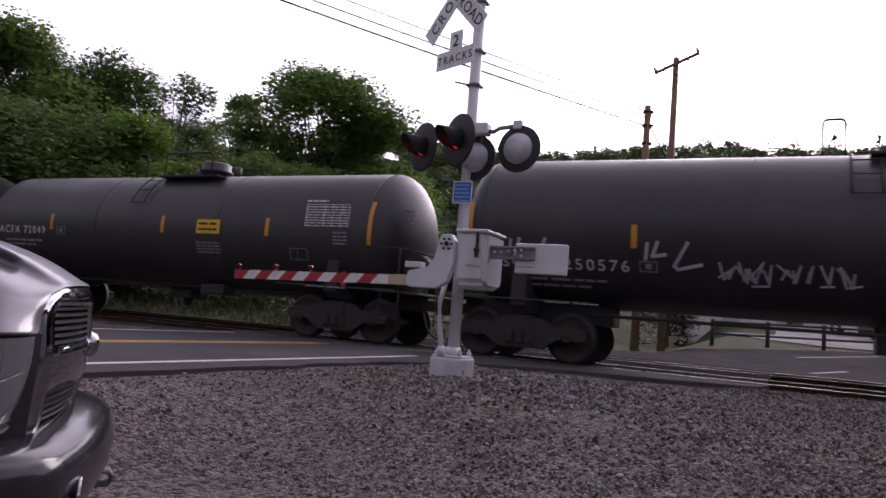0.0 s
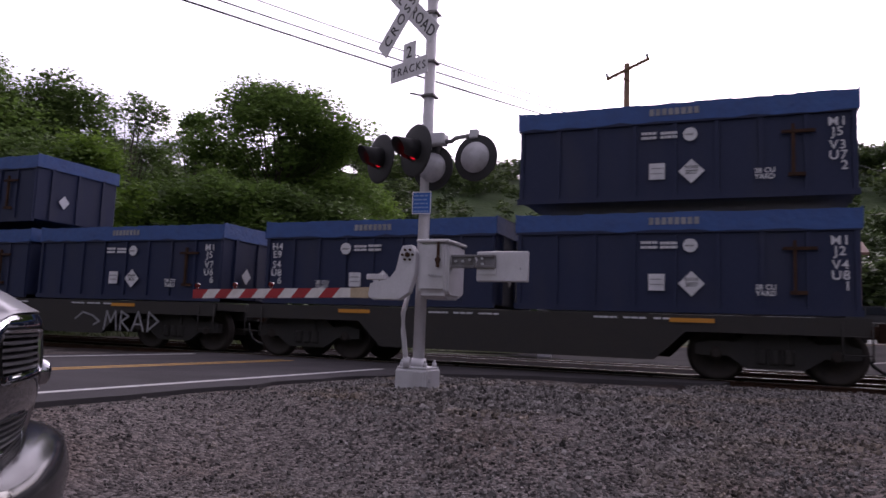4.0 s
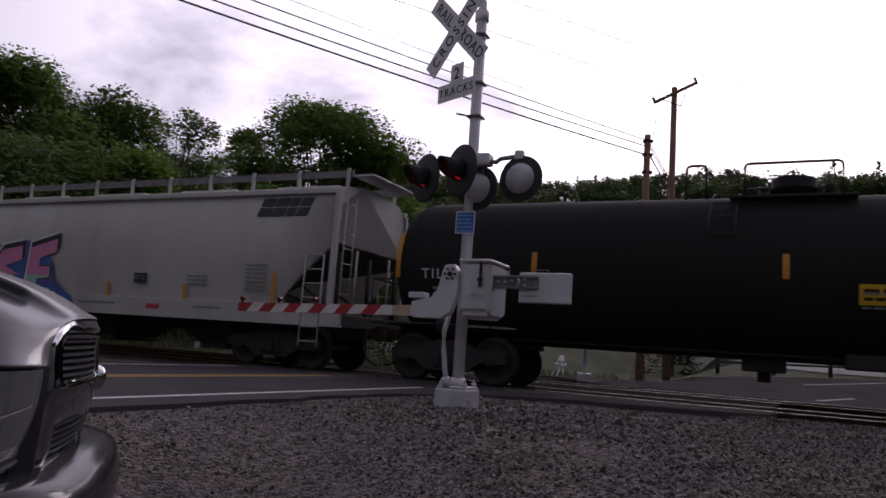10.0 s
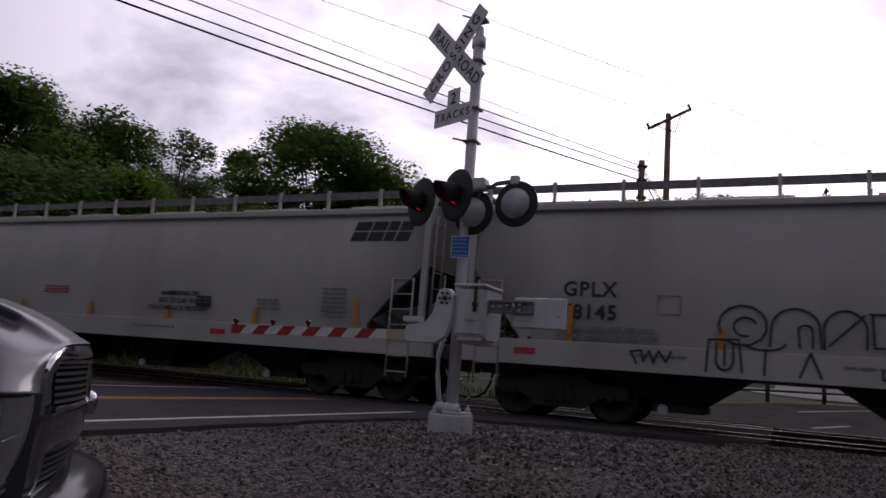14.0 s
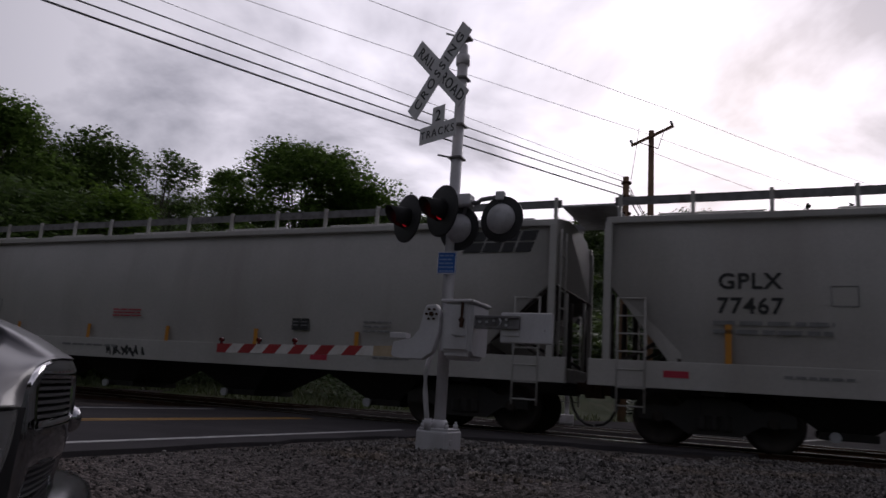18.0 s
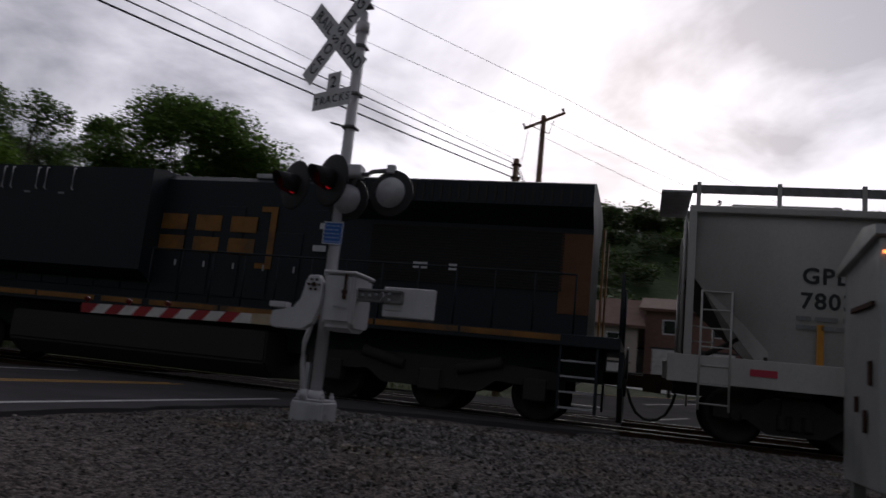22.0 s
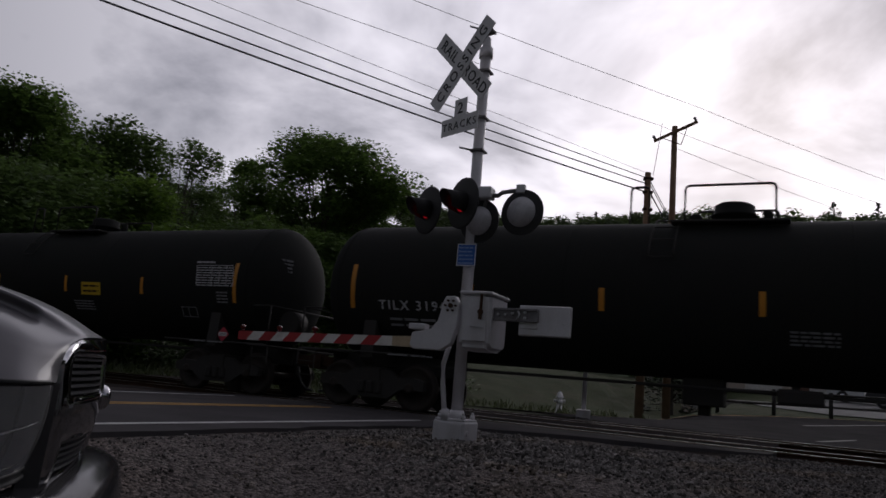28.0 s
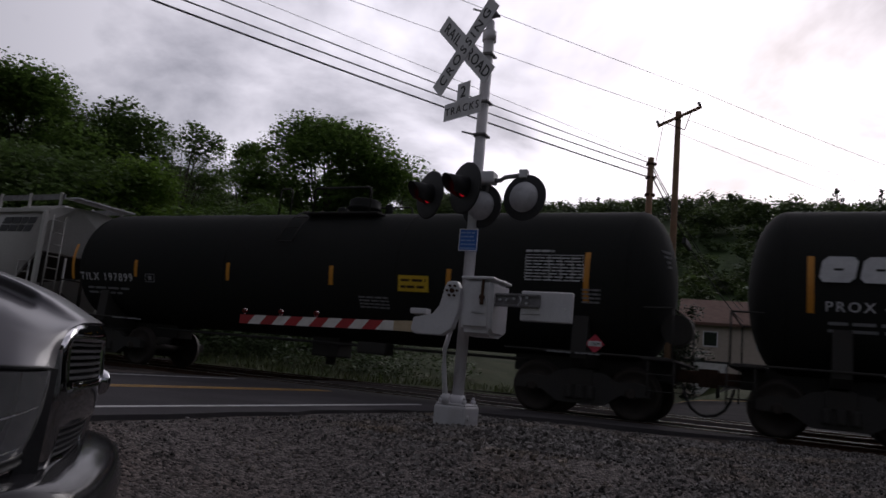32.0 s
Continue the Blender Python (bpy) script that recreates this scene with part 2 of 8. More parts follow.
def rubbed(m, bare, spots):
    """Bare metal showing through a coating at rubbed spots (x, z, radius) in the thing's own space."""
    nt = m.node_tree
    N, L = nt.nodes.new, nt.links.new
    b = nt.nodes["Principled BSDF"]
    tc, nz = N("ShaderNodeTexCoord"), N("ShaderNodeTexNoise")
    nz.inputs["Scale"].default_value = 7; nz.inputs["Detail"].default_value = 5
    L(tc.outputs["Object"], nz.inputs["Vector"])
    off = N("ShaderNodeVectorMath"); off.operation = "MULTIPLY_ADD"
    off.inputs[1].default_value = (0.22, 0.0, 0.22); L(nz.outputs["Color"], off.inputs[0]); L(tc.outputs["Object"], off.inputs[2])
    flat = N("ShaderNodeVectorMath"); flat.operation = "MULTIPLY"; flat.inputs[1].default_value = (1, 0, 1)
    L(off.outputs[0], flat.inputs[0])
    best = None
    for x, z, r in spots:
        d = N("ShaderNodeVectorMath"); d.operation = "DISTANCE"; d.inputs[1].default_value = (x + 0.11, 0, z + 0.11)
        L(flat.outputs[0], d.inputs[0])
        f = N("ShaderNodeMapRange"); f.interpolation_type = "SMOOTHSTEP"
        f.inputs[1].default_value = r * 1.02; f.inputs[2].default_value = r * 0.62
        L(d.outputs["Value"], f.inputs[0])
        if best is None:
            best = f.outputs[0]
        else:
            mx = N("ShaderNodeMath"); mx.operation = "MAXIMUM"; L(best, mx.inputs[0]); L(f.outputs[0], mx.inputs[1]); best = mx.outputs[0]
    mix = N("ShaderNodeMixRGB"); mix.inputs[2].default_value = (*bare, 1)
    old = b.inputs["Base Color"].links[0].from_socket
    L(best, mix.inputs[0]); L(old, mix.inputs[1]); L(mix.outputs[0], b.inputs["Base Color"])
    return m


M_GALVWORN = rubbed(mat("worn_coated_aluminium", (0.25, 0.26, 0.225), (0.19, 0.20, 0.17), 0.5, metal=0.2, scale=1.0, fine=30, bump=0.05, stain=(0.13, 0.14, 0.105), stain_amt=0.8, stain_scale=2.1), (0.40, 0.41, 0.395), (
    (0.34, 1.36, 0.24), (0.36, 1.10, 0.24), (0.38, 0.93, 0.20), (0.62, 0.98, 0.20), (0.80, 1.06, 0.22), (0.84, 1.34, 0.24), (1.06, 1.22, 0.26), (1.20, 1.00, 0.22),
    (0.36, 0.52, 0.16), (0.36, 0.36, 0.17), (0.58, 0.52, 0.16), (0.58, 0.36, 0.17), (0.80, 0.72, 0.12), (0.95, 0.60, 0.11), (1.08, 0.48, 0.09), (1.38, 1.22, 0.13), (1.36, 1.38, 0.16)))
M_GALV = mat("bare_aluminium", (0.52, 0.53, 0.53), (0.42, 0.43, 0.43), 0.36, metal=0.5, scale=1.2, fine=30, bump=0.05, rough_var=0.18, stain=(0.20, 0.21, 0.18), stain_amt=0.75, stain_scale=1.6)
M_ARMSTEEL = mat("weathered_arm_steel", (0.24, 0.235, 0.24), (0.15, 0.145, 0.15), 0.6, metal=0.3, scale=6, fine=60, bump=0.15, stain=(0.08, 0.07, 0.06), stain_amt=0.7, stain_scale=7)
M_BLACK = mat("signal_black", (0.014, 0.014, 0.016), (0.022, 0.021, 0.022), 0.6, bump=0.05)
M_DOME = mat("lamp_back_grey", (0.50, 0.50, 0.52), (0.40, 0.40, 0.42), 0.5, metal=0.2, bump=0.1, stain=(0.2, 0.19, 0.18), stain_amt=0.4, stain_scale=6)
M_SIGN = mat("sign_white", (0.78, 0.77, 0.78), (0.68, 0.67, 0.68), 0.45, bump=0.03, stain=(0.45, 0.43, 0.40), stain_amt=0.35, stain_scale=5)
M_INK = mat("sign_black", (0.012, 0.012, 0.013), (0.02, 0.02, 0.02), 0.55, bump=0)
M_BLUE = mat("sign_blue", (0.02, 0.13, 0.48), (0.02, 0.10, 0.38), 0.4, bump=0.02)
M_REDSTRIPE = mat("gate_red", (0.40, 0.02, 0.025), (0.28, 0.015, 0.02), 0.5, bump=0.05, stain=(0.15, 0.02, 0.02), stain_amt=0.4)
M_GATEWHITE = mat("gate_white", (0.72, 0.70, 0.68), (0.58, 0.56, 0.53), 0.5, bump=0.05, stain=(0.35, 0.30, 0.25), stain_amt=0.4, stain_scale=5)
M_WOODARM = mat("gate_wood", (0.52, 0.42, 0.28), (0.40, 0.31, 0.2), 0.7, scale=10, bump=0.2)
M_REDLED = glow("red_lamp_lit", (0.8, 0.012, 0.025), 0.26)
M_REDOFF = mat("red_lamp_dark", (0.12, 0.004, 0.008), (0.08, 0.003, 0.006), 0.15, bump=0)
M_LEDSPOT = glow("indicator_orange", (1.0, 0.25, 0.05), 4.0)
M_TANK = mat("tank_black", (0.020, 0.019, 0.021), (0.032, 0.030, 0.031), 0.45, spec=0.5, scale=0.8, fine=25, bump=0.04, stain=(0.055, 0.05, 0.047), stain_amt=0.4, stain_scale=0.8, streak=0.8)
M_TANKGREY = mat("tank_olive_grey", (0.042, 0.042, 0.037), (0.029, 0.029, 0.026), 0.6, spec=0.25, scale=0.8, fine=25, bump=0.05, stain=(0.05, 0.03, 0.02), stain_amt=0.6, stain_scale=0.8, streak=0.8)
M_UNDER = mat("underframe_black", (0.021, 0.0195, 0.019), (0.034, 0.030, 0.026), 0.8, scale=3, bump=0.2)
M_STEEL = mat("wheel_steel", (0.045, 0.034, 0.028), (0.025, 0.02, 0.018), 0.7, metal=0.3, scale=4, bump=0.15)
M_REFLECT = mat("reflector_amber", (0.62, 0.27, 0.02), (0.50, 0.20, 0.02), 0.4, bump=0)
M_REFLECTW = mat("stencil_white", (0.68, 0.68, 0.70), (0.52, 0.52, 0.54), 0.6, scale=5, bump=0)
M_REFLECTG = mat("stencil_grey", (0.30, 0.30, 0.31), (0.18, 0.18, 0.19), 0.7, scale=5, bump=0)
M_SPRAYW = mat("spray_white", (0.50, 0.50, 0.52), (0.36, 0.36, 0.38), 0.7, scale=3, bump=0)
M_PANEL = mat("crossing_panel_dark", (0.036, 0.032, 0.032), (0.024, 0.021, 0.022), 1.0, spec=0.0, scale=1.2, fine=60, bump=0.3, depth=0.006, stain=(0.05, 0.042, 0.038), stain_amt=0.5, stain_scale=0.9, rough_var=0.0)
M_PLACARD = mat("placard_yellow", (0.68, 0.45, 0.02), (0.58, 0.36, 0.02), 0.5, bump=0)
M_PLACARDRED = mat("placard_red", (0.5, 0.03, 0.06), (0.4, 0.02, 0.05), 0.5, bump=0)
M_HOPPER = mat("hopper_grey", (0.49, 0.475, 0.452), (0.40, 0.39, 0.367), 0.40, coat=0.2, scale=0.7, fine=20, bump=0.04, stain=(0.27, 0.24, 0.21), stain_amt=0.5, stain_scale=0.7, streak=0.9, rand=0.06)
M_BIN = mat("bin_navy", (0.010, 0.017, 0.052), (0.016, 0.023, 0.06), 0.6, spec=0.35, scale=1.5, fine=25, bump=0.05, stain=(0.04, 0.04, 0.055), stain_amt=0.35, stain_scale=1.5, streak=0.7)
M_TARP = mat("tarp_blue", (0.016, 0.072, 0.24), (0.02, 0.058, 0.19), 0.55, scale=3, fine=9, bump=0.35, depth=0.04)
M_LOCO = mat("loco_dark_blue", (0.010, 0.016, 0.021), (0.016, 0.022, 0.027), 0.55, spec=0.3, scale=1.0, fine=25, bump=0.05, stain=(0.025, 0.024, 0.022), stain_amt=0.5, stain_scale=0.9, streak=0.7)
M_GOLD = mat("loco_gold", (0.30, 0.125, 0.014), (0.19, 0.08, 0.011), 0.6, scale=3, bump=0, stain=(0.06, 0.04, 0.025), stain_amt=0.85, stain_scale=1.8)
M_RUSTGOLD = mat("faded_orange", (0.17, 0.068, 0.022), (0.10, 0.042, 0.016), 0.7, scale=3, bump=0, stain=(0.03, 0.02, 0.015), stain_amt=0.6)
M_TRUCKPAINT = mat("truck_grey_paint", (0.080, 0.077, 0.086), (0.072, 0.069, 0.079), 0.36, metal=0.5, scale=2, fine=600, bump=0.0, coat=0.45, rough_var=0.03)
M_BUMPER = mat("bumper_dark_grey", (0.026, 0.0255, 0.028), (0.021, 0.0205, 0.023), 0.16, metal=0.0, spec=0.2, scale=3, fine=80, bump=0.0, coat=0.08, rough_var=0.05, stain=(0.06, 0.056, 0.053), stain_amt=0.35, stain_scale=3)
M_CHROME = mat("chrome", (0.46, 0.46, 0.48), (0.41, 0.41, 0.43), 0.06, metal=1.0, bump=0, rough_var=0.03)
M_LAMPBOWL = mat("lamp_housing_grey", (0.46, 0.46, 0.49), (0.34, 0.34, 0.37), 0.2, metal=0.7, bump=0, rough_var=0.05)
M_SLAT = mat("slat_dark_grey", (0.05, 0.05, 0.055), (0.035, 0.035, 0.04), 0.35, bump=0)
M_PLASTIC = mat("black_plastic", (0.018, 0.018, 0.02), (0.028, 0.028, 0.03), 0.5, bump=0.1)
M_LENS = glass("headlamp_lens", (0.96, 0.97, 0.98), 0.02)
M_DARKGLASS = mat("dark_glass", (0.015, 0.018, 0.02), (0.02, 0.022, 0.025), 0.06, bump=0)
M_TYRE = mat("tyre_rubber", (0.02, 0.02, 0.02), (0.03, 0.03, 0.03), 0.85, bump=0.3)
M_POLE = mat("pole_wood", (0.24, 0.145, 0.085), (0.15, 0.095, 0.06), 0.9, scale=3, fine=30, bump=0.4, stain=(0.30, 0.13, 0.06), stain_amt=0.5, stain_scale=0.6)
M_WIRE = mat("wire_black", (0.02, 0.02, 0.022), (0.03, 0.03, 0.03), 0.7, bump=0)
M_WIREPALE = mat("wire_grey", (0.22, 0.22, 0.23), (0.16, 0.16, 0.17), 0.7, bump=0)
M_BARK = mat("bark", (0.09, 0.075, 0.06), (0.05, 0.042, 0.036), 0.95, scale=4, fine=20, bump=0.6)
M_LEAF = leaf_mat("leaf_green", (0.142, 0.225, 0.050), (0.092, 0.160, 0.037), 0.5)
M_LEAFLIGHT = leaf_mat("leaf_light_green", (0.165, 0.262, 0.042), (0.125, 0.215, 0.035), 0.5)
M_LEAFDARK = leaf_mat("leaf_dark_green", (0.12, 0.185, 0.052), (0.085, 0.14, 0.04), 0.45)
M_WEED = leaf_mat("weed_green", (0.055, 0.085, 0.025), (0.06, 0.06, 0.025), 0.3)
M_LEAFPALE = leaf_mat("leaf_pale_grey_green", (0.12, 0.135, 0.07), (0.085, 0.09, 0.055), 0.4)
M_WOODS = leaf_mat("far_woods_green", (0.100, 0.145, 0.046), (0.070, 0.110, 0.036), 0.35)
M_WOODSDARK = leaf_mat("far_woods_dark", (0.072, 0.105, 0.040), (0.054, 0.084, 0.033), 0.3)
M_WOODSPALE = leaf_mat("far_woods_pale", (0.118, 0.168, 0.046), (0.088, 0.135, 0.040), 0.35)
M_PINE = leaf_mat("pine_needles", (0.028, 0.045, 0.02), (0.02, 0.034, 0.016), 0.15)
M_HILL = mat("wooded_hillside", (0.055, 0.09, 0.025), (0.035, 0.065, 0.018), 0.95, scale=0.1, fine=0.8, bump=0.6, depth=0.5)
M_WALLB = mat("house_beige_siding", (0.50, 0.42, 0.35), (0.42, 0.36, 0.30), 0.8, bump=0.1)
M_ROOF = mat("roof_brown", (0.17, 0.095, 0.07), (0.12, 0.07, 0.055), 0.9, bump=0.3, scale=2)
M_CARWHITE = mat("car_white", (0.62, 0.63, 0.65), (0.58, 0.59, 0.61), 0.3, bump=0, coat=0.8)
M_BRICKRED = mat("brick_wall", (0.22, 0.12, 0.09), (0.16, 0.09, 0.07), 0.9, scale=4, bump=0.3)
# dark brown that paints in the shade under the hopper ends
M_ENDSHADE = mat("end_shade_brown", (0.055, 0.042, 0.036), (0.03, 0.024, 0.022), 0.85, scale=2, bump=0.2)

# ---- mesh helpers ----
def bm_new():
    return bmesh.new()


def box(bm, x0, x1, y0, y1, z0, z1, bevel=0.0, m=None):
    vs = [bm.verts.new((x, y, z)) for x in (x0, x1) for y in (y0, y1) for z in (z0, z1)]
    fs = [bm.faces.new([vs[i] for i in f]) for f in ((0, 1, 3, 2), (4, 6, 7, 5), (0, 4, 5, 1), (2, 3, 7, 6), (0, 2, 6, 4), (1, 5, 7, 3))]
    if bevel:
        es = {e for f in fs for e in f.edges}
        r = bmesh.ops.bevel(bm, geom=list(es), offset=bevel, segments=2, affect="EDGES", profile=0.5)
        vs = list({v for v in vs if v.is_valid} | {v for f in r["faces"] for v in f.verts})
    if m is not None:
        bmesh.ops.transform(bm, matrix=m, verts=vs)
    return vs


def cyl(bm, p0, p1, r0, r1=None, seg=16, caps=True):
    """A rod or cone from p0 to p1."""
    p0, p1 = Vector(p0), Vector(p1)
    r1 = r0 if r1 is None else r1
    q = (p1 - p0).to_track_quat("Z", "Y").to_matrix()
    rings = []
    for p, r in ((p0, r0), (p1, r1)):
        rings.append([bm.verts.new(p + q @ Vector((r * math.cos(2 * math.pi * i / seg), r * math.sin(2 * math.pi * i / seg), 0))) for i in range(seg)])
    for i in range(seg):
        j = (i + 1) % seg
        f = bm.faces.new((rings[0][i], rings[0][j], rings[1][j], rings[1][i]))
        f.smooth = True
    if caps:
        bm.faces.new(rings[0][::-1])
        bm.faces.new(rings[1])
    return rings[0] + rings[1]


def lathe(bm, prof, axis="X", origin=(0, 0, 0), seg=32, closed=True):
    """Turns a profile of (distance along the axis, radius) round the axis."""
    o = Vector(origin)
    rings = []
    for a, r in prof:
        ring = []
        for i in range(seg):
            c, s = r * math.cos(2 * math.pi * i / seg), r * math.sin(2 * math.pi * i / seg)
            v = {"X": (a, c, s), "Y": (s, a, c), "Z": (c, s, a)}[axis]
            ring.append(bm.verts.new(o + Vector(v)))
        rings.append(ring)
    for k in range(len(rings) - 1):
        for i in range(seg):
            j = (i + 1) % seg
            f = bm.faces.new((rings[k][i], rings[k][j], rings[k + 1][j], rings[k + 1][i]))
            f.smooth = True
    if closed:
        bm.faces.new(rings[0][::-1])
        bm.faces.new(rings[-1])
    return [v for r in rings for v in r]


def prism(bm, poly, axis, a0, a1):
    """Extrudes a polygon; axis Y: poly is (x, z); axis X: (y, z); axis Z: (x, y)."""
    def put(p, a):
        return {"Y": (p[0], a, p[1]), "X": (a, p[0], p[1]), "Z": (p[0], p[1], a)}[axis]
    lo, hi = [bm.verts.new(put(p, a0)) for p in poly], [bm.verts.new(put(p, a1)) for p in poly]
    n = len(poly)
    for i in range(n):
        j = (i + 1) % n
        bm.faces.new((lo[i], lo[j], hi[j], hi[i]))
    bm.faces.new(lo[::-1])
    bm.faces.new(hi)
    return lo + hi


def tube(bm, pts, r, seg=8):
    """One bent rod through the points."""
    pts = [Vector(p) for p in pts]
    rings = []
    for i, p in enumerate(pts):
        q = (pts[min(i + 1, len(pts) - 1)] - pts[max(i - 1, 0)]).to_track_quat("Z", "Y").to_matrix()
        rings.append([bm.verts.new(p + q @ Vector((r * math.cos(2 * math.pi * k / seg), r * math.sin(2 * math.pi * k / seg), 0))) for k in range(seg)])
    for a, b in zip(rings, rings[1:]):
        for k in range(seg):
            f = bm.faces.new((a[k], a[(k + 1) % seg], b[(k + 1) % seg], b[k])); f.smooth = True
    bm.faces.new(rings[0][::-1])
    bm.faces.new(rings[-1])


def mesh_of(name, bm, material):
    me = bpy.data.meshes.new(name)
    bmesh.ops.recalc_face_normals(bm, faces=bm.faces[:])
    bm.to_mesh(me)
    bm.free()
    me.materials.append(material)
    return me


def part(name, bm, material, parent, label="", m=None):
    me = bm if isinstance(bm, bpy.types.Mesh) else mesh_of(name, bm, material)
    ob = new(name, me)
    ob.parent = parent
    if m is not None:
        ob.matrix_local = m
    if label:
        tagged(ob, label)
    return ob


def thing(name, label, category, m=None, group="", kind="", bm=None, material=None):
    ob = new(name, mesh_of(name, bm, material) if bm is not None else None)
    if m is not None:
        ob.matrix_basis = m
    return tagged(ob, label, category, group, kind)


TEXT = {}


def lettering(text, size, bold=0.0, extrude=0.002, align="CENTER", spacing=1.0):
    """A mesh of built-in letters in the plane x, z, facing -y, origin at the middle of the baseline."""
    key = (text, size, bold, align, spacing)
    if key not in TEXT:
        cu = bpy.data.curves.new("lettering", "FONT")
        cu.body, cu.size, cu.offset, cu.extrude, cu.align_x = text, size, bold, extrude, align
        cu.space_character = spacing
        cu.resolution_u = 3
        ob = bpy.data.objects.new("lettering", cu)
        me = bpy.data.meshes.new_from_object(ob)
        bpy.data.objects.remove(ob)
        bpy.data.curves.remove(cu)
        me.transform(Euler((radians(90), 0, 0)).to_matrix().to_4x4())
        me.materials.clear()
        TEXT[key] = me
    return TEXT[key]


def write(text, size, material, parent, m, name="lettering", label="", **kw):
    me = lettering(text, size, **kw).copy()
    me.materials.append(material)
    return part(name, me, None, parent, label, m)


def bars(bm, x0, x1, z, h, y, words=4, seed=0, d=0.003):
    """One line of unreadable writing as short bars."""
    rnd = random.Random(seed)
    x = x0
    while x < x1 - 0.02:
        w = min(x1 - x, (x1 - x0) / words * rnd.uniform(0.5, 1.2))
        box(bm, x, x + w * 0.82, y - d, y + d, z, z + h)
        x += w


# ---- the plan: the track line, the road across it ----
TRACK_TURN = -26.0
U = Vector((math.cos(radians(TRACK_TURN)), math.sin(radians(TRACK_TURN)), 0))      # way the train goes
V = Vector((-U.y, U.x, 0))                                                         # across, away from the eye
TRACK_D = 14.15
TRACK_2 = 4.2
SPEED = 10.16


def on_track(s, d=0.0, z=0.0):
    p = U * s + V * (TRACK_D + d)
    return pose(p.x, p.y, z, 0, 0, TRACK_TURN)

# ---- ground, road, tracks ----
P_KNOTS = [(-400, -0.7), (-20, -0.5), (2, -0.455), (4.4, -0.34), (6.0, -0.07), (7.4, -0.05), (9.5, -0.04), (11.2, -0.08), (12.9, -0.065), (13.45, -0.13), (21, -0.15), (26, 0.0), (36, 0.7), (60, 2.2), (95, 3.0), (400, 3.0)]


def smooth(a, b, x):
    x = min(1, max(0, (x - a) / (b - a)))
    return x * x * (3 - 2 * x)


def ground_z(x, y):
    s, p = U.x * x + U.y * y, V.x * x + V.y * y
    z = P_KNOTS[-1][1]
    for (a, za), (b, zb) in zip(P_KNOTS, P_KNOTS[1:]):
        if a <= p < b:
            z = za + (zb - za) * (p - a) / (b - a)
            break
    # the road bed is level with the crossing
    k = smooth(-3.2, -4.9, s) * (1 - smooth(-11.6, -14.0, s))
    z = z * (1 - k) + (-0.06) * k if p < 60 else z
    d2 = (x - 0.5) ** 2 + (y - 8.2) ** 2
    z += 0.03 * math.exp(-d2 / 1.6)
    if p < 12.5 and s > -4.6:
        z += 0.035 * noise.noise((x * 0.9, y * 0.9, 0)) + 0.02 * noise.noise((x * 2.7, y * 2.7, 5))
    if p > 19 and s < -12:
        z += 0.5 * smooth(19, 26, p) * smooth(-12, -20, s)
    # wooded hills round the valley
    r = math.hypot(x, y)
    if r > 95:
        z += smooth(95, 260, r) * (50 + 8 * noise.noise((x * 0.012, y * 0.012, 2)))
    return z


def build_ground():
    def line(lo, hi, fine_lo, fine_hi, step):
        c = list(np.arange(fine_lo, fine_hi, step))
        k, v = step, fine_hi
        while v < hi:
            c.append(v); k *= 1.22; v += k
        c.append(hi)
        k, v = step, fine_lo
        while v > lo:
            k *= 1.22; v -= k; c.insert(0, max(v, lo))
        return c
    xs, ys = line(-900, 900, -9, 10, 0.22), line(-900, 900, -2, 14, 0.22)
    verts = [(x, y, ground_z(x, y)) for y in ys for x in xs]
    nx = len(xs)
    faces = [(j * nx + i, j * nx + i + 1, (j + 1) * nx + i + 1, (j + 1) * nx + i) for j in range(len(ys) - 1) for i in range(nx - 1)]
    me = bpy.data.meshes.new("ground")
    me.from_pydata(verts, [], faces)
    for m in (M_GRAVEL, M_BALLAST, M_GRASS, M_HILL):
        me.materials.append(m)
    for f in me.polygons:
        c = f.center
        s, p = U.x * c.x + U.y * c.y, V.x * c.x + V.y * c.y
        f.material_index = 3 if math.hypot(c.x, c.y) > 80 else 0 if p < 11.6 else 1 if p < 20.6 else 2
        f.use_smooth = True
    ob = new("ground", me)
    tagged(ob, "grey crushed gravel lot rising to a rail bed", "ground", kind="structure")


def strip(name, s0, s1, p0, p1, z0, z1, material, label, category="road", bevel=0.0):
    bm = bm_new()
    box(bm, s0, s1, p0, p1, z0, z1, bevel)
    ob = thing(name, label, category, pose(0, 0, 0, 0, 0, TRACK_TURN), kind="structure", bm=bm, material=material)
    return ob


def patch(name, poly, z0, z1, material, label, category):
    bm = bm_new()
    prism(bm, poly, "Z", z0, z1)
    return thing(name, label, category, pose(0, 0, 0, 0, 0, TRACK_TURN), kind="structure", bm=bm, material=material)


build_ground()
R0, R1 = -11.2, -4.95
rnd = random.Random(4)
edge = [(R1 + rnd.uniform(-0.09, 0.09) + (0.25 if p > 9 else 0), p) for p in np.arange(-14, 10.2, 0.45)]
edge += [(-4.4, 10.6), (-3.2, 11.5), (-1.6, 11.9), (-0.4, 12.5), (-0.3, 13.28)]
road = patch("road", [(R0, -14)] + edge + [(R0, 13.28)], -0.30, -0.015, M_ASPHALT, "worn grey asphalt road running up to a level crossing", "road")


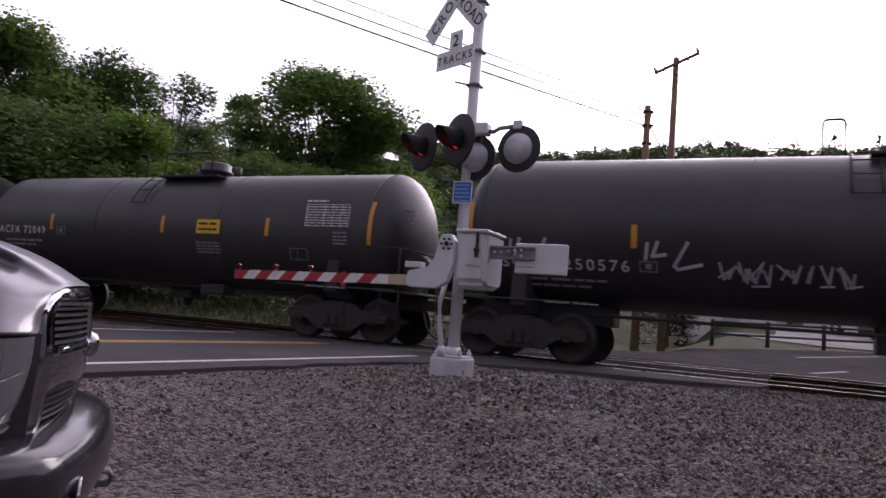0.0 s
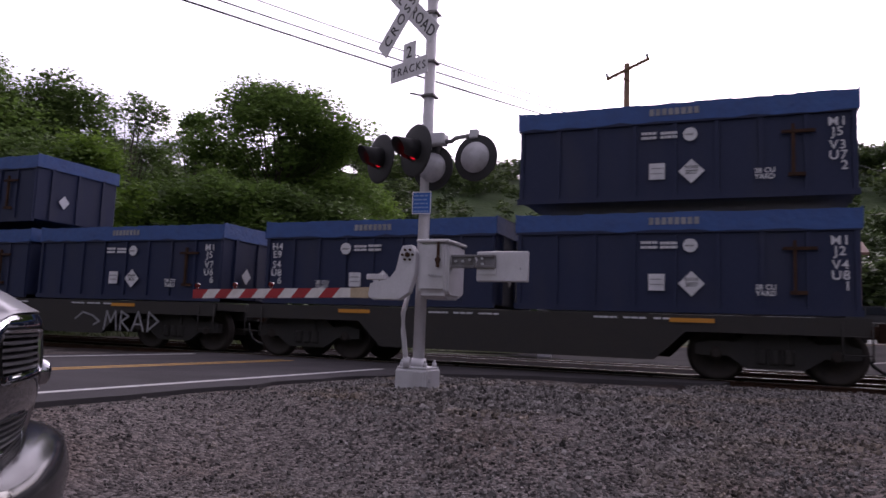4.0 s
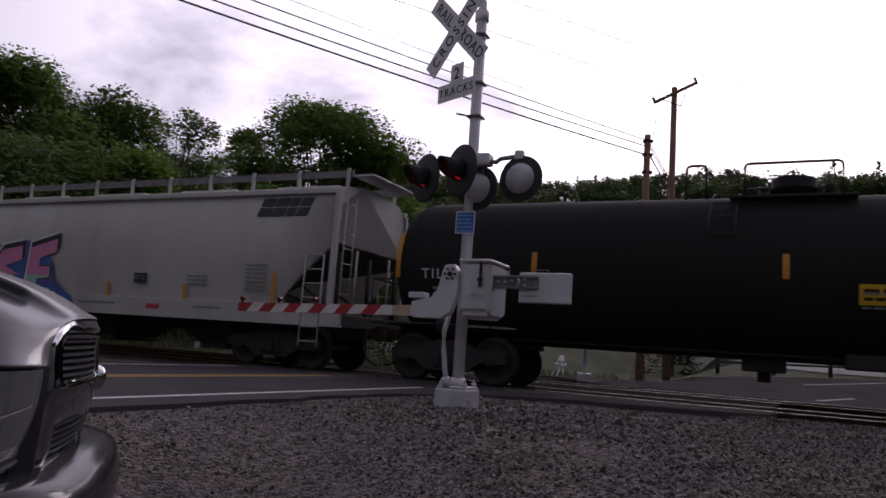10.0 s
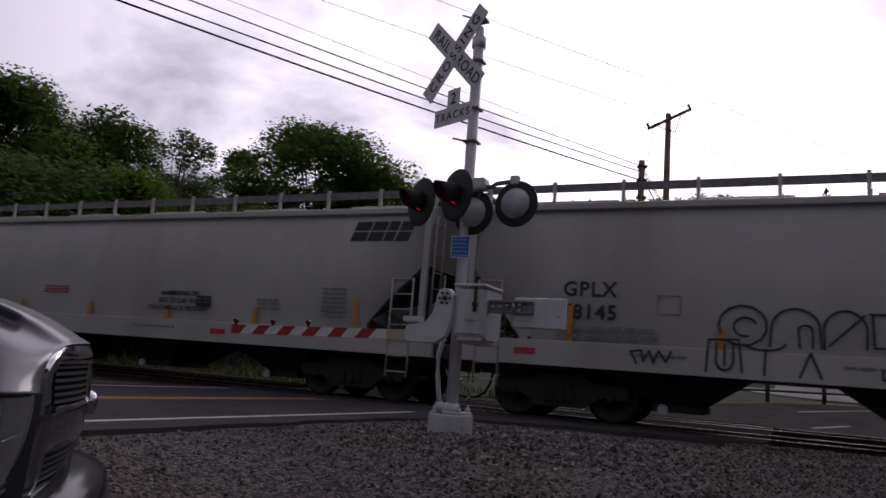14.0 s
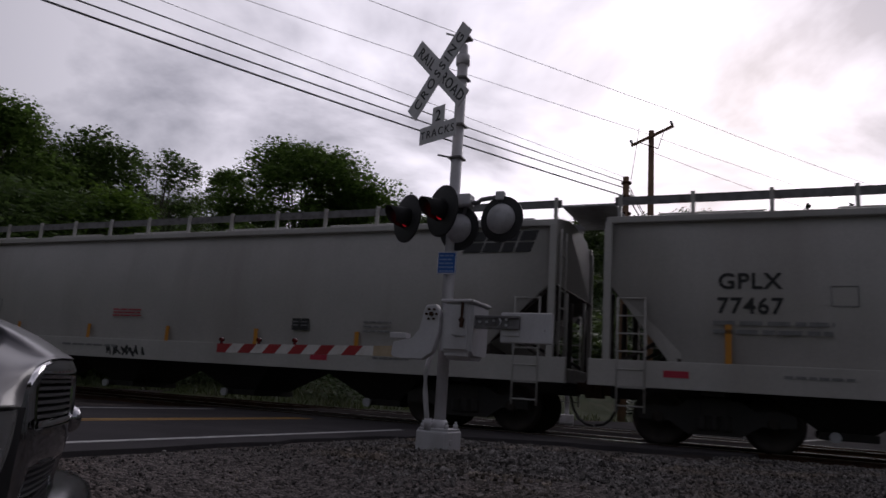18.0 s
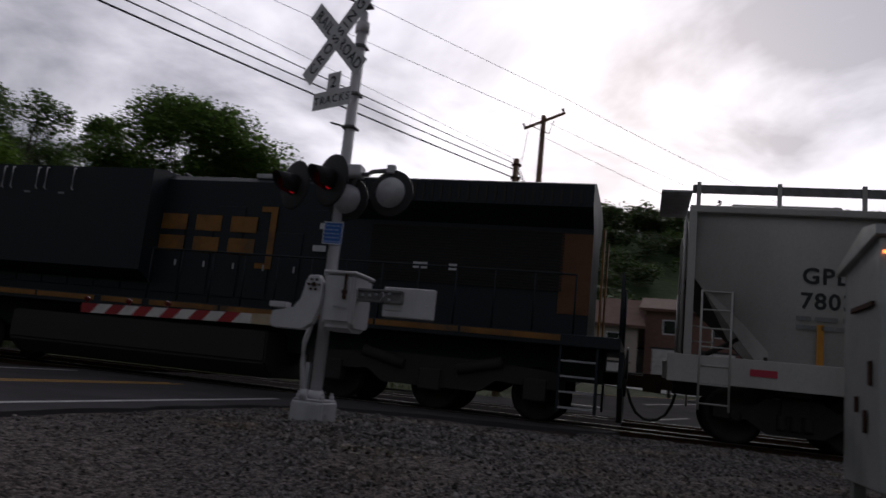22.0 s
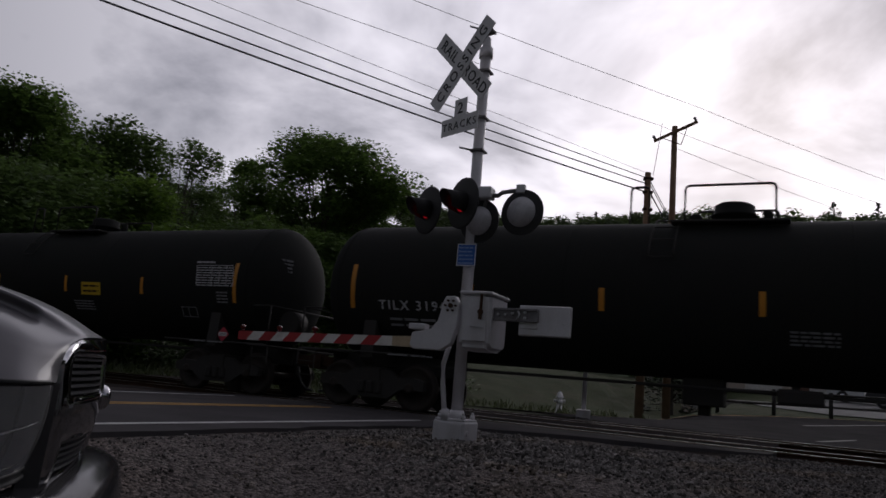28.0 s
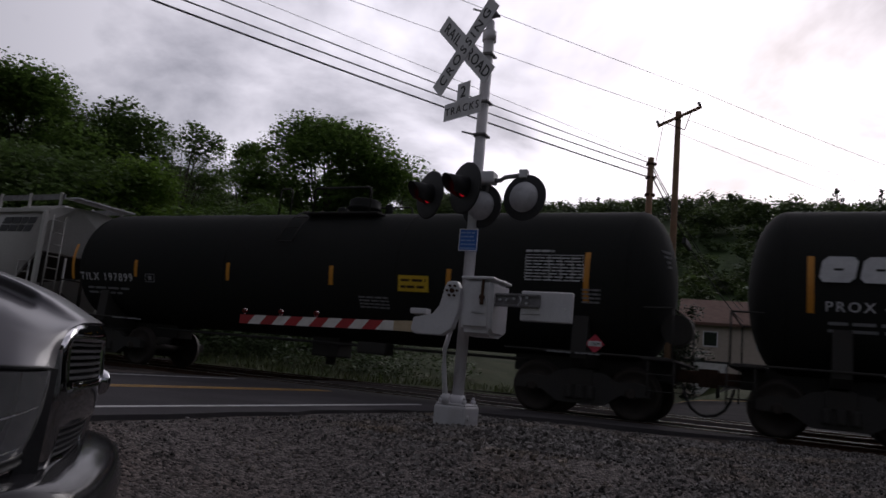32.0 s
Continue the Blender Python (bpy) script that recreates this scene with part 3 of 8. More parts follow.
def far_strip(pts, w, lift, thick=0.03):
    """A band over the rising ground: centre points (s, p), half widths w; returns its mesh."""
    bm = bm_new()
    rows_ = []
    fine = []
    for (a, wa), (b, wb) in zip(zip(pts, w), zip(pts[1:], w[1:])):
        for k in range(8):
            f = k / 8
            fine.append((a[0] + (b[0] - a[0]) * f, a[1] + (b[1] - a[1]) * f, wa + (wb - wa) * f))
    fine.append((*pts[-1], w[-1]))
    cols = 6 if max(w) > 1 else 1
    for s_, p_, w_ in fine:
        row = []
        for c in range(cols + 1):
            q = U * (s_ - w_ + 2 * w_ * c / cols) + V * p_
            row.append(bm.verts.new((q.x, q.y, ground_z(q.x, q.y) + lift)))
        rows_.append(row)
    for r0, r1 in zip(rows_, rows_[1:]):
        for c in range(cols):
            bm.faces.new((r0[c], r0[c + 1], r1[c + 1], r1[c]))
    bmesh.ops.solidify(bm, geom=bm.faces[:], thickness=thick)
    return bm


FAR_ROAD = [(-5.4, 20.45, 5.6), (-0.6, 23, 6.4), (1.7, 26, 7.3), (4.6, 29, 8.4), (8.6, 32, 9.4), (15.5, 36, 10.5), (27, 43, 12), (42, 52, 14)]
thing("road", "grey asphalt road curving away beyond the tracks", "road", kind="structure", material=M_ASPHALT, bm=far_strip([q_[:2] for q_ in FAR_ROAD], [q_[2] for q_ in FAR_ROAD], 0.08, 0.25))
thing("driveway", "pale grey concrete driveway below the houses", "driveway", kind="structure", material=M_CONCRETE, bm=far_strip([(3.4, 36.6), (4.6, 39), (6.4, 44), (8.0, 53), (8, 60)], [2.2, 6.2, 10.3, 13.4, 14], 0.05, 0.15))
for nm, s, w, p0, p1, m in (("edge_line", -5.55, 0.11, -14, 10.9, M_WHITELINE), ("edge_line", -10.55, 0.11, -14, 12.2, M_WHITELINE), ("centre_line", -8.12, 0.10, -14, 11.8, M_YELLOWLINE), ("centre_line", -7.9, 0.10, -14, 11.8, M_YELLOWLINE)):
    bm = bm_new()
    box(bm, s - w / 2, s + w / 2, p0, p1, -0.02, -0.011)
    part(nm, bm, m, road, "worn painted line")
for pts, m in (([(-6.9, 23.2), (-5.2, 26.2), (-3.6, 29.1), (-0.6, 32.2), (5.4, 36)], M_YELLOWLINE), ([(0.2, 28.9), (3.0, 32.6)], M_WHITELINE), ([(0.5, 22.4), (1.5, 24.9)], M_WHITELINE), ([(5.4, 34.6), (9.5, 38.6)], M_WHITELINE), ([(3.2, 26.4), (6.0, 29.4)], M_WHITELINE)):
    part("edge_line" if m is M_YELLOWLINE else "lane_dash", far_strip(pts, [0.08] * len(pts), 0.085, 0.006), m, road, "worn painted line").matrix_parent_inverse = road.matrix_basis.inverted()
# crossing panels between and beside the rails
for d0, d1 in ((13.3, 13.38), (13.48, 14.83), (14.97, 15.6), (15.6, 17.57), (17.7, 19.0), (19.14, 20.5)):
    strip("crossing_panel", R0 - 0.3, -0.35, d0, d1, -0.25, -0.018, M_PANEL, "asphalt crossing panel between the rails", "road")


def build_track(d, name):
    tr = thing(name, "steel rails on wooden ties in dark ballast", "track", pose(*(V * (TRACK_D + d)), 0, 0, TRACK_TURN), kind="structure")
    for side in (-1, 1):
        y = side * 0.755
        bm = bm_new()
        prism(bm, [(y - 0.07, -0.17), (y + 0.07, -0.17), (y + 0.07, -0.155), (y + 0.012, -0.13), (y + 0.012, -0.045), (y + 0.036, -0.03), (y + 0.036, -0.004), (y - 0.036, -0.004), (y - 0.036, -0.03), (y - 0.012, -0.045), (y - 0.012, -0.13), (y - 0.07, -0.155)], "X", -160, 120)
        rl = part("rail", bm, M_RUST, tr, "rusty web and foot of a rail")
        bm = bm_new()
        box(bm, -160, 120, y - 0.034, y + 0.034, -0.006, 0.0)
        part("rail_head", bm, M_RAIL, rl, "polished running surface")
    bm = bm_new()
    box(bm, -0.115, 0.115, -1.3, 1.3, -0.36, -0.172, 0.012)
    me = mesh_of("tie", bm, M_TIE)
    n = 0
    for k in range(-60, 60):
        s = k * 0.52
        if not (R0 - 0.4 < s < -0.2):
            part("tie", me, None, tr, m=pose(s + random.uniform(-.02, .02), random.uniform(-.03, .03), random.uniform(0, 0.012), 0, 0, random.uniform(-1, 1)))


build_track(0, "track_1")
build_track(TRACK_2, "track_2")


def build_stones():
    """Loose stones over the lot and the mound."""
    rnd = random.Random(11)
    shapes = []
    for k in range(6):
        b = bmesh.new()
        bmesh.ops.create_cube(b, size=1.5)
        for v in b.verts:
            v.co = Vector((v.co.x * rnd.uniform(0.6, 1.2), v.co.y * rnd.uniform(0.6, 1.2), v.co.z * rnd.uniform(0.6, 1.2)))
            v.co.z *= 0.7
        b.verts.index_update()
        shapes.append(([v.co.copy() for v in b.verts], [[v.index for v in f.verts] for f in b.faces]))
        b.free()
    vs, fs = [], []
    n = 0
    while n < 52000:
        p = 3.4 + 9.2 * rnd.random() ** 1.2
        s = rnd.uniform(-4.9, 9.5)
        q = U * s + V * p
        if not (-0.75 < q.x / max(q.y, 0.1) < 1.9) or (p > 10.4 and s < -0.9):
            continue
        heap = math.exp(-((q.x - 0.6) ** 2 + (q.y - 7.9) ** 2) / 6)
        drift = 0.5 + noise.noise((q.x * 0.55, q.y * 0.55, 3)) + 0.5 * noise.noise((q.x * 1.9, q.y * 1.9, 7))
        if rnd.random() > 0.12 + 0.75 * drift + 0.35 * heap + (0.3 if p > 8.5 else 0):
            continue
        bare = max(0.0, min(1.0, (0.5 - q.x) / 1.6))     # trodden ground beside the truck
        if rnd.random() < 0.6 * bare:
            continue
        r = rnd.uniform(0.006, 0.0165) * (1 - 0.25 * bare) * (1 + 0.8 * heap + (0.6 if p > 9 else 0)) * (1.6 if rnd.random() < 0.07 else 1)
        co, fc = shapes[rnd.randrange(6)]
        rot = Euler((rnd.uniform(0, 6), rnd.uniform(0, 6), rnd.uniform(0, 6))).to_matrix()
        z = ground_z(q.x, q.y) + r * 0.25
        o = len(vs)
        vs += [tuple(rot @ c * r + Vector((q.x, q.y, z))) for c in co]
        fs += [[o + i for i in f] for f in fc]
        n += 1
    me = bpy.data.meshes.new("loose_stones")
    me.from_pydata(vs, [], fs)
    me.materials.append(M_STONE)
    tagged(new("loose_stones", me), "loose grey crushed stones over the gravel lot", "gravel", kind="stuff")

# ---- poles and wires ----
def utility_pole(x, y, top, arm, lean=0.0):
    po = thing("utility_pole", "weathered brown wooden utility pole with a crossarm" if arm else "short grey-brown wooden utility pole with line hardware", "utility pole", pose(x, y, -0.6, lean, 0, 0), group="utility poles")
    bm = bm_new()
    cyl(bm, (0, 0, 0), (0, 0, top + 0.6), 0.17, 0.12, 14)
    part("pole", bm, M_POLE, po)
    if arm:
        bm = bm_new()
        d = Vector((1.5, -0.45, 0.0)).normalized() * 0.92
        a = math.degrees(math.atan2(d.y, d.x))
        box(bm, -1.0, 1.0, -0.05, 0.05, -0.06, 0.06, 0.008)
        part("crossarm", bm, M_POLE, po, m=pose(0, -0.14, top + 0.32, 0, -26, a))
        bm = bm_new()
        for k in (-1, 1):
            cyl(bm, (k * 0.6, -0.14, 0), (0, -0.14, -0.65), 0.02, seg=6)
        part("crossarm_brace", bm, M_RUST, po, m=pose(0, 0, top + 0.3, 0, -26, a))
        for k in (-0.94, 0.94):
            bm = bm_new()
            lathe(bm, [(0, 0.03), (0.05, 0.07), (0.1, 0.05), (0.14, 0.075), (0.2, 0.04)], "Z", seg=10)
            c, s_ = math.cos(radians(a)), math.sin(radians(a))
            part("insulator", bm, M_DOME, po, m=pose(k * c * 0.9, k * s_ * 0.9 - 0.14, top + 0.38 + k * 0.44, 0, -26, a))
    else:
        for z in (-0.25, -0.8, -1.5):
            bm = bm_new()
            box(bm, -0.16, 0.2, -0.12, 0.12, top + 0.6 + z - 0.05, top + 0.6 + z + 0.05, 0.01)
            part("line_bracket", bm, M_RUST, po)
    return po


POLE_A, POLE_B = Vector((9.55, 30.7, 12.6)), Vector((7.69, 27.93, 9.5))
utility_pole(POLE_A.x, POLE_A.y, POLE_A.z, True)
utility_pole(POLE_B.x, POLE_B.y, POLE_B.z, False)


def wire(a, b, sag, r, name="overhead_wire", label="thin black overhead wire", m=None):
    a, b = Vector(a), Vector(b)
    pts = [a.lerp(b, k / 18) - Vector((0, 0, sag * 4 * (k / 18) * (1 - k / 18))) for k in range(19)]
    bm = bm_new()
    tube(bm, pts, r, 6)
    return thing(name, label, "wire", group="overhead wires", bm=bm, material=m or M_WIRE)


def toward(yaw, up, far):
    """A point at that bearing (degrees right of the view's first way) and height angle, far metres off."""
    return Vector((far * math.sin(radians(yaw)), far * math.cos(radians(yaw)), 0.62 + far * math.tan(radians(up))))


def span(end, yaw, up, far, k, sag, r, m=None):
    """A wire from a pole through a point of its line, run on k times as far."""
    q = toward(yaw, up, far)
    wire(end, end + (q - end) * k, sag, r, m=m)


bx = POLE_B
span(bx + Vector((0, 0, -0.80)), -33.1, 25.3, 17.5, 1.7, 0.36, 0.026)
span(bx + Vector((0, 0, -0.46)), -31.2, 25.84, 17.5, 1.7, 0.32, 0.021)
span(bx + Vector((0, 0, -0.22)), -28.7, 26.4, 17.5, 1.7, 0.22, 0.018)
span(bx + Vector((0, 0, -0.03)), -27.2, 26.7, 17.5, 1.7, 0.0, 0.007)
ax = POLE_A
span(ax + Vector((-0.7, 0.0, 0.0)), -17.9, 28.0, 22, 1.6, 0.1, 0.0095, M_WIREPALE)
span(ax + Vector((0.8, -0.3, 0.9)), -8.0, 29.6, 22, 1.6, 0.1, 0.0095, M_WIREPALE)
wire(bx + Vector((0, 0, -0.16)), (26, 62, 7.8), 0.9, 0.02)
wire(bx + Vector((0, 0, -0.30)), (26.2, 62, 7.2), 0.9, 0.02)
wire(bx + Vector((0, 0, -0.62)), (26.4, 62, 6.2), 0.9, 0.03)
wire(ax + Vector((0.8, -0.3, 0.9)), (46, 52, 15.0), 0.5, 0.0095, m=M_WIREPALE)
wire(ax + Vector((-0.7, 0.0, 0.0)), (46.5, 52, 13.4), 0.5, 0.0095, m=M_WIREPALE)
wire(ax + Vector((-0.2, -0.2, -1.0)), (46.5, 52, 11.6), 0.5, 0.0095, m=M_WIREPALE)
wire(ax + Vector((-0.55, 0.0, 0.1)), bx + Vector((0.2, 0, -0.1)), 0.05, 0.012)
bm = bm_new()
box(bm, -0.75, 0.75, -0.1, 0.1, -0.16, 0.16, 0.05)
thing("splice_box", "black cable splice case hanging on a wire", "cable box", pose(11.6, 35.1, 7.62, 0, 4, 61), bm=bm, material=M_WIRE)


# ---- trees ----
LEAFSHAPE = [(-0.5, 0, 0.05), (0.05, 0.38, -0.03), (0.5, 0, 0.05), (0.05, -0.38, -0.03)]


def leaf_cloud(clumps, leaf, per, seed, squash=0.75, core=0.0):
    """Leaves strewn over the skins of many clumps: (centre, radius)."""
    rnd = np.random.RandomState(seed)
    V_, F_ = [], []
    base = np.array(LEAFSHAPE)
    for c, r in clumps:
        n = max(8, int(per * r * r))
        inner = int(n * core)
        n += inner
        d = rnd.normal(size=(n, 3)); d /= np.linalg.norm(d, axis=1)[:, None]
        rad = r * (0.25 + 0.80 * np.sqrt(rnd.rand(n, 1)))
        rad[:inner] *= 0.72
        pos = np.array(c) + d * rad * np.array([1, 1, squash])
        ang = rnd.rand(n, 3) * 6.28
        sz = leaf * (0.6 + 0.8 * rnd.rand(n))
        sz[:inner] *= 1.9
        ca, sa, cb, sb = np.cos(ang[:, 0]), np.sin(ang[:, 0]), np.cos(ang[:, 1] * 0.25 - 0.8), np.sin(ang[:, 1] * 0.25 - 0.8)
        X = np.stack([ca, sa, 0 * ca], 1)
        Y = np.stack([-sa * cb, ca * cb, sb], 1)
        Z = np.stack([sa * sb, -ca * sb, cb], 1)
        pts = pos[:, None, :] + sz[:, None, None] * (base[None, :, 0:1] * X[:, None, :] + base[None, :, 1:2] * Y[:, None, :] + base[None, :, 2:3] * Z[:, None, :])
        o = sum(len(v) for v in V_)
        V_.append(pts.reshape(-1, 3))
        F_.append(o + np.arange(n * 4).reshape(n, 4))
    return np.concatenate(V_), np.concatenate(F_)


def raw_mesh(name, verts, faces, material):
    me = bpy.data.meshes.new(name)
    me.from_pydata(verts.tolist(), [], faces.tolist())
    me.materials.append(material)
    return me


def tree(name, label, x, y, height, width, leafmat, seed, base=0.25, leaf=0.20, per=150, clumps=92, group="trees by the tracks", flat=0.5, category="tree", core=0.2, lump=0.165):
    rnd = random.Random(seed)
    z0 = ground_z(x, y) - 0.2
    t = thing(name, label, category, pose(x, y, z0), group=group)
    bm = bm_new()
    h = height
    r0 = 0.018 * h + 0.08
    lean = Vector((rnd.uniform(-.03, .03), rnd.uniform(-.03, .03), 0))
    axis = [Vector((0, 0, 0)) + lean * (k / 6) ** 2 * h + Vector((0, 0, h * 0.86 * k / 6)) for k in range(7)]
    for k in range(6):
        cyl(bm, axis[k], axis[k + 1], r0 * (1 - k / 6.5), r0 * (1 - (k + 1) / 6.5), 9, caps=False)
    cl = []
    for k in range(clumps):
        # clumps crowd the crown's outside; the dome closes over at the top
        f = rnd.random() ** 0.9
        zz = h * (base + (1 - base) * (0.06 + 0.94 * f))
        prof = max(0.0, 1 - f ** (2.0 + 2.0 * flat)) ** 0.5 * min(1.0, 0.85 + 0.5 * f)
        a = rnd.uniform(0, 6.283)
        lobe = 1 + 0.13 * math.sin(3 * a + seed) + 0.08 * math.sin(5 * a + 2 * seed)
        rr = width / 2 * prof * lobe * rnd.uniform(0.02, 1.0) ** 0.5
        r = width * lump * rnd.uniform(0.7, 1.3)
        c = Vector((rr * math.cos(a), rr * math.sin(a), zz)) + lean * h * f
        c.z = min(c.z, h - r * rnd.uniform(0.6, 1.0))
        cl.append((c, r))
        if k % 2 == 0:
            st = axis[min(5, max(1, int(5.5 * (zz / h) * 0.75)))]
            mid = st.lerp(c, 0.55) + Vector((0, 0, -0.05 * rr))
            cyl(bm, st, mid, r0 * 0.22, r0 * 0.12, 6, caps=False)
            cyl(bm, mid, c, r0 * 0.12, r0 * 0.04, 5, caps=False)
    part("trunk", bm, M_BARK, t)
    v, f = leaf_cloud([(tuple(c), r) for c, r in cl], leaf, per, seed, core=core)
    part("crown", raw_mesh("crown", v, f, leafmat), None, t)
    return t


def place_tree(yaw, up, far, width, leafmat, seed, label, **kw):
    q = toward(yaw, up, far)
    return tree("tree", label, q.x, q.y, q.z - ground_z(q.x, q.y) + 0.3, width, leafmat, seed, **kw)


DECID = "broad leafy green deciduous tree beyond the tracks"
place_tree(-36.4, 15.8, 47, 11.8, M_LEAFDARK, 21, DECID, base=0.05, clumps=90)
place_tree(-31.0, 17.1, 46, 10.8, M_LEAF, 22, "tall leafy green deciduous tree with a domed crown", base=0.05, clumps=90)
place_tree(-25.9, 16.1, 49, 9.2, M_LEAFDARK, 23, "dense dark green deciduous tree beyond the tracks", base=0.05, clumps=80)
place_tree(-20.5, 16.3, 55, 5.2, M_LEAFDARK, 24, "tall airy dark green tree with gaps in its crown", base=0.40, clumps=40, per=150, core=0.16, lump=0.18)
place_tree(-23.4, 12.9, 38, 7.4, M_LEAFLIGHT, 25, "bright yellow-green young tree beyond the tracks", base=0.03, clumps=60, flat=0.2)
place_tree(-15.6, 15.3, 52, 6.3, M_LEAF, 26, DECID, base=0.08, clumps=60)
place_tree(-9.9, 17.9, 46, 10.8, M_LEAF, 27, "large rounded green maple beyond the tracks", base=0.06, clumps=140, flat=0.9, lump=0.13)
place_tree(-5.4, 15.0, 48, 8.3, M_LEAF, 28, DECID, base=0.05, clumps=70)
place_tree(-2.7, 11.6, 54, 6.0, M_LEAFLIGHT, 29, DECID, base=0.05, clumps=50)
place_tree(-42.5, 17.9, 44, 12.3, M_LEAFDARK, 30, DECID, base=0.05)
place_tree(-12.8, 10.8, 40, 9.0, M_LEAF, 31, DECID, base=0.03, clumps=70)
place_tree(-18.3, 10.3, 42, 7.2, M_LEAF, 32, DECID, base=0.03, clumps=60)
place_tree(-29.5, 12.0, 38, 10.1, M_LEAFDARK, 33, DECID, base=0.03, clumps=80)
place_tree(-36.5, 12.4, 36, 11.2, M_LEAFDARK, 34, DECID, base=0.03, clumps=80)
place_tree(-7.0, 10.2, 42, 8.4, M_LEAFDARK, 44, DECID, base=0.03, clumps=70)
place_tree(-36.6, 19.7, 66, 9.0, M_LEAFPALE, 43, "thin pale tree with an open crown", base=0.55, clumps=30, per=26, core=0.0, lump=0.16)
# dark trees off the crossing's other side
TALL = "tall dark tree with fine leaves and a ragged edge"
place_tree(58.9, 21.2, 40, 8.0, M_LEAFPALE, 35, TALL, base=0.04, clumps=110, core=0.26)
place_tree(67.0, 23.2, 38, 10, M_LEAFPALE, 36, TALL, base=0.04, clumps=110, core=0.26)
place_tree(54.0, 16.4, 42, 5.2, M_LEAFPALE, 37, "smaller dark tree with fine leaves", base=0.04, clumps=70, core=0.2)
place_tree(77.0, 24.0, 42, 13, M_LEAFDARK, 38, TALL, base=0.1)
place_tree(17.6, 6.9, 52, 4.6, M_PINE, 39, "small dark evergreen beside a house", base=0.02, per=160, leaf=0.18, flat=0.0, clumps=50)


def conifer(x, y, height, seed):
    rnd = random.Random(seed)
    z0 = ground_z(x, y)
    t = thing("pine_tree", "dark ragged pine standing above the ridge", "tree", pose(x, y, z0 - 0.5), group="pines on the ridge")
    bm = bm_new()
    cyl(bm, (0, 0, 0), (0, 0, height), 0.4, 0.06, 8)
    cl = []
    for k in range(26):
        f = k / 25
        rr = height * 0.24 * (1 - f) + 0.3
        a = rnd.uniform(0, 6.28)
        c = Vector((rr * math.cos(a) * rnd.uniform(.3, 1), rr * math.sin(a) * rnd.uniform(.3, 1), height * (0.42 + 0.58 * f)))
        cl.append((tuple(c), height * 0.055 * (1.3 - f)))
        cyl(bm, (0, 0, c.z - 0.4), c, 0.1, 0.03, 5, caps=False)
    part("trunk", bm, M_BARK, t)
    v, f = leaf_cloud(cl, 0.8, 26, seed, 0.5)
    part("crown", raw_mesh("crown", v, f, M_PINE), None, t)


def hill_forest():
    """A closed wood of many crowns over the valley side."""
    rnd = random.Random(77)
    groups = {0: [], 1: [], 2: []}
    for k in range(1750):
        yaw = rnd.uniform(-4, 78) if k % 8 else rnd.uniform(-60, -4)
        far = rnd.uniform(88, 268) if k % 3 else rnd.uniform(205, 262)
        x, y = far * math.sin(radians(yaw)), far * math.cos(radians(yaw))
        z = ground_z(x, y)
        r = rnd.uniform(2.6, 4.6)
        for j in range(3):
            groups[rnd.randrange(3)].append(((x + rnd.uniform(-2, 2), y + rnd.uniform(-2, 2), z + r * rnd.uniform(0.5, 1.5)), r * rnd.uniform(0.55, 0.9)))
    for g, m, lab in ((0, M_WOODS, "wooded hillside of green crowns across the valley"), (1, M_WOODSDARK, "dark crowns in the wooded hillside"), (2, M_WOODSPALE, "paler crowns in the wooded hillside")):
        v, f = leaf_cloud(groups[g], 0.70, 11.0, 90 + g, core=0.3)
        tagged(new("hill_woods", raw_mesh("hill_woods", v, f, m)), lab, "woods", kind="stuff")


hill_forest()
for yaw, up, far, h, sd in ((11.6, 14.1, 225, 12, 1), (28.3, 14.9, 225, 13, 2), (20.0, 14.2, 230, 11, 3), (22.0, 13.9, 230, 8, 4), (38.8, 14.2, 225, 10, 5), (31.0, 14.7, 235, 8, 6)):
    q = toward(yaw, up, far)
    conifer(q.x, q.y, max(8, q.z - ground_z(q.x, q.y)), sd)


# ---- pickup truck parked close by ----
def sheet(bm, fn, us, vs, skip=None):
    """A smooth skin of fn(u, v) over a grid, with cells left out where skip says so."""
    g = [[bm.verts.new(fn(u, v)) for v in vs] for u in us]
    for i in range(len(us) - 1):
        for j in range(len(vs) - 1):
            if skip and skip((us[i] + us[i + 1]) / 2, (vs[j] + vs[j + 1]) / 2):
                continue
            f = bm.faces.new((g[i][j], g[i + 1][j], g[i + 1][j + 1], g[i][j + 1])); f.smooth = True
    loose = [v for v in bm.verts if not v.link_faces]
    bmesh.ops.delete(bm, geom=loose, context="VERTS")


def spread(a, b, n):
    return [a + (b - a) * i / n for i in range(n + 1)]


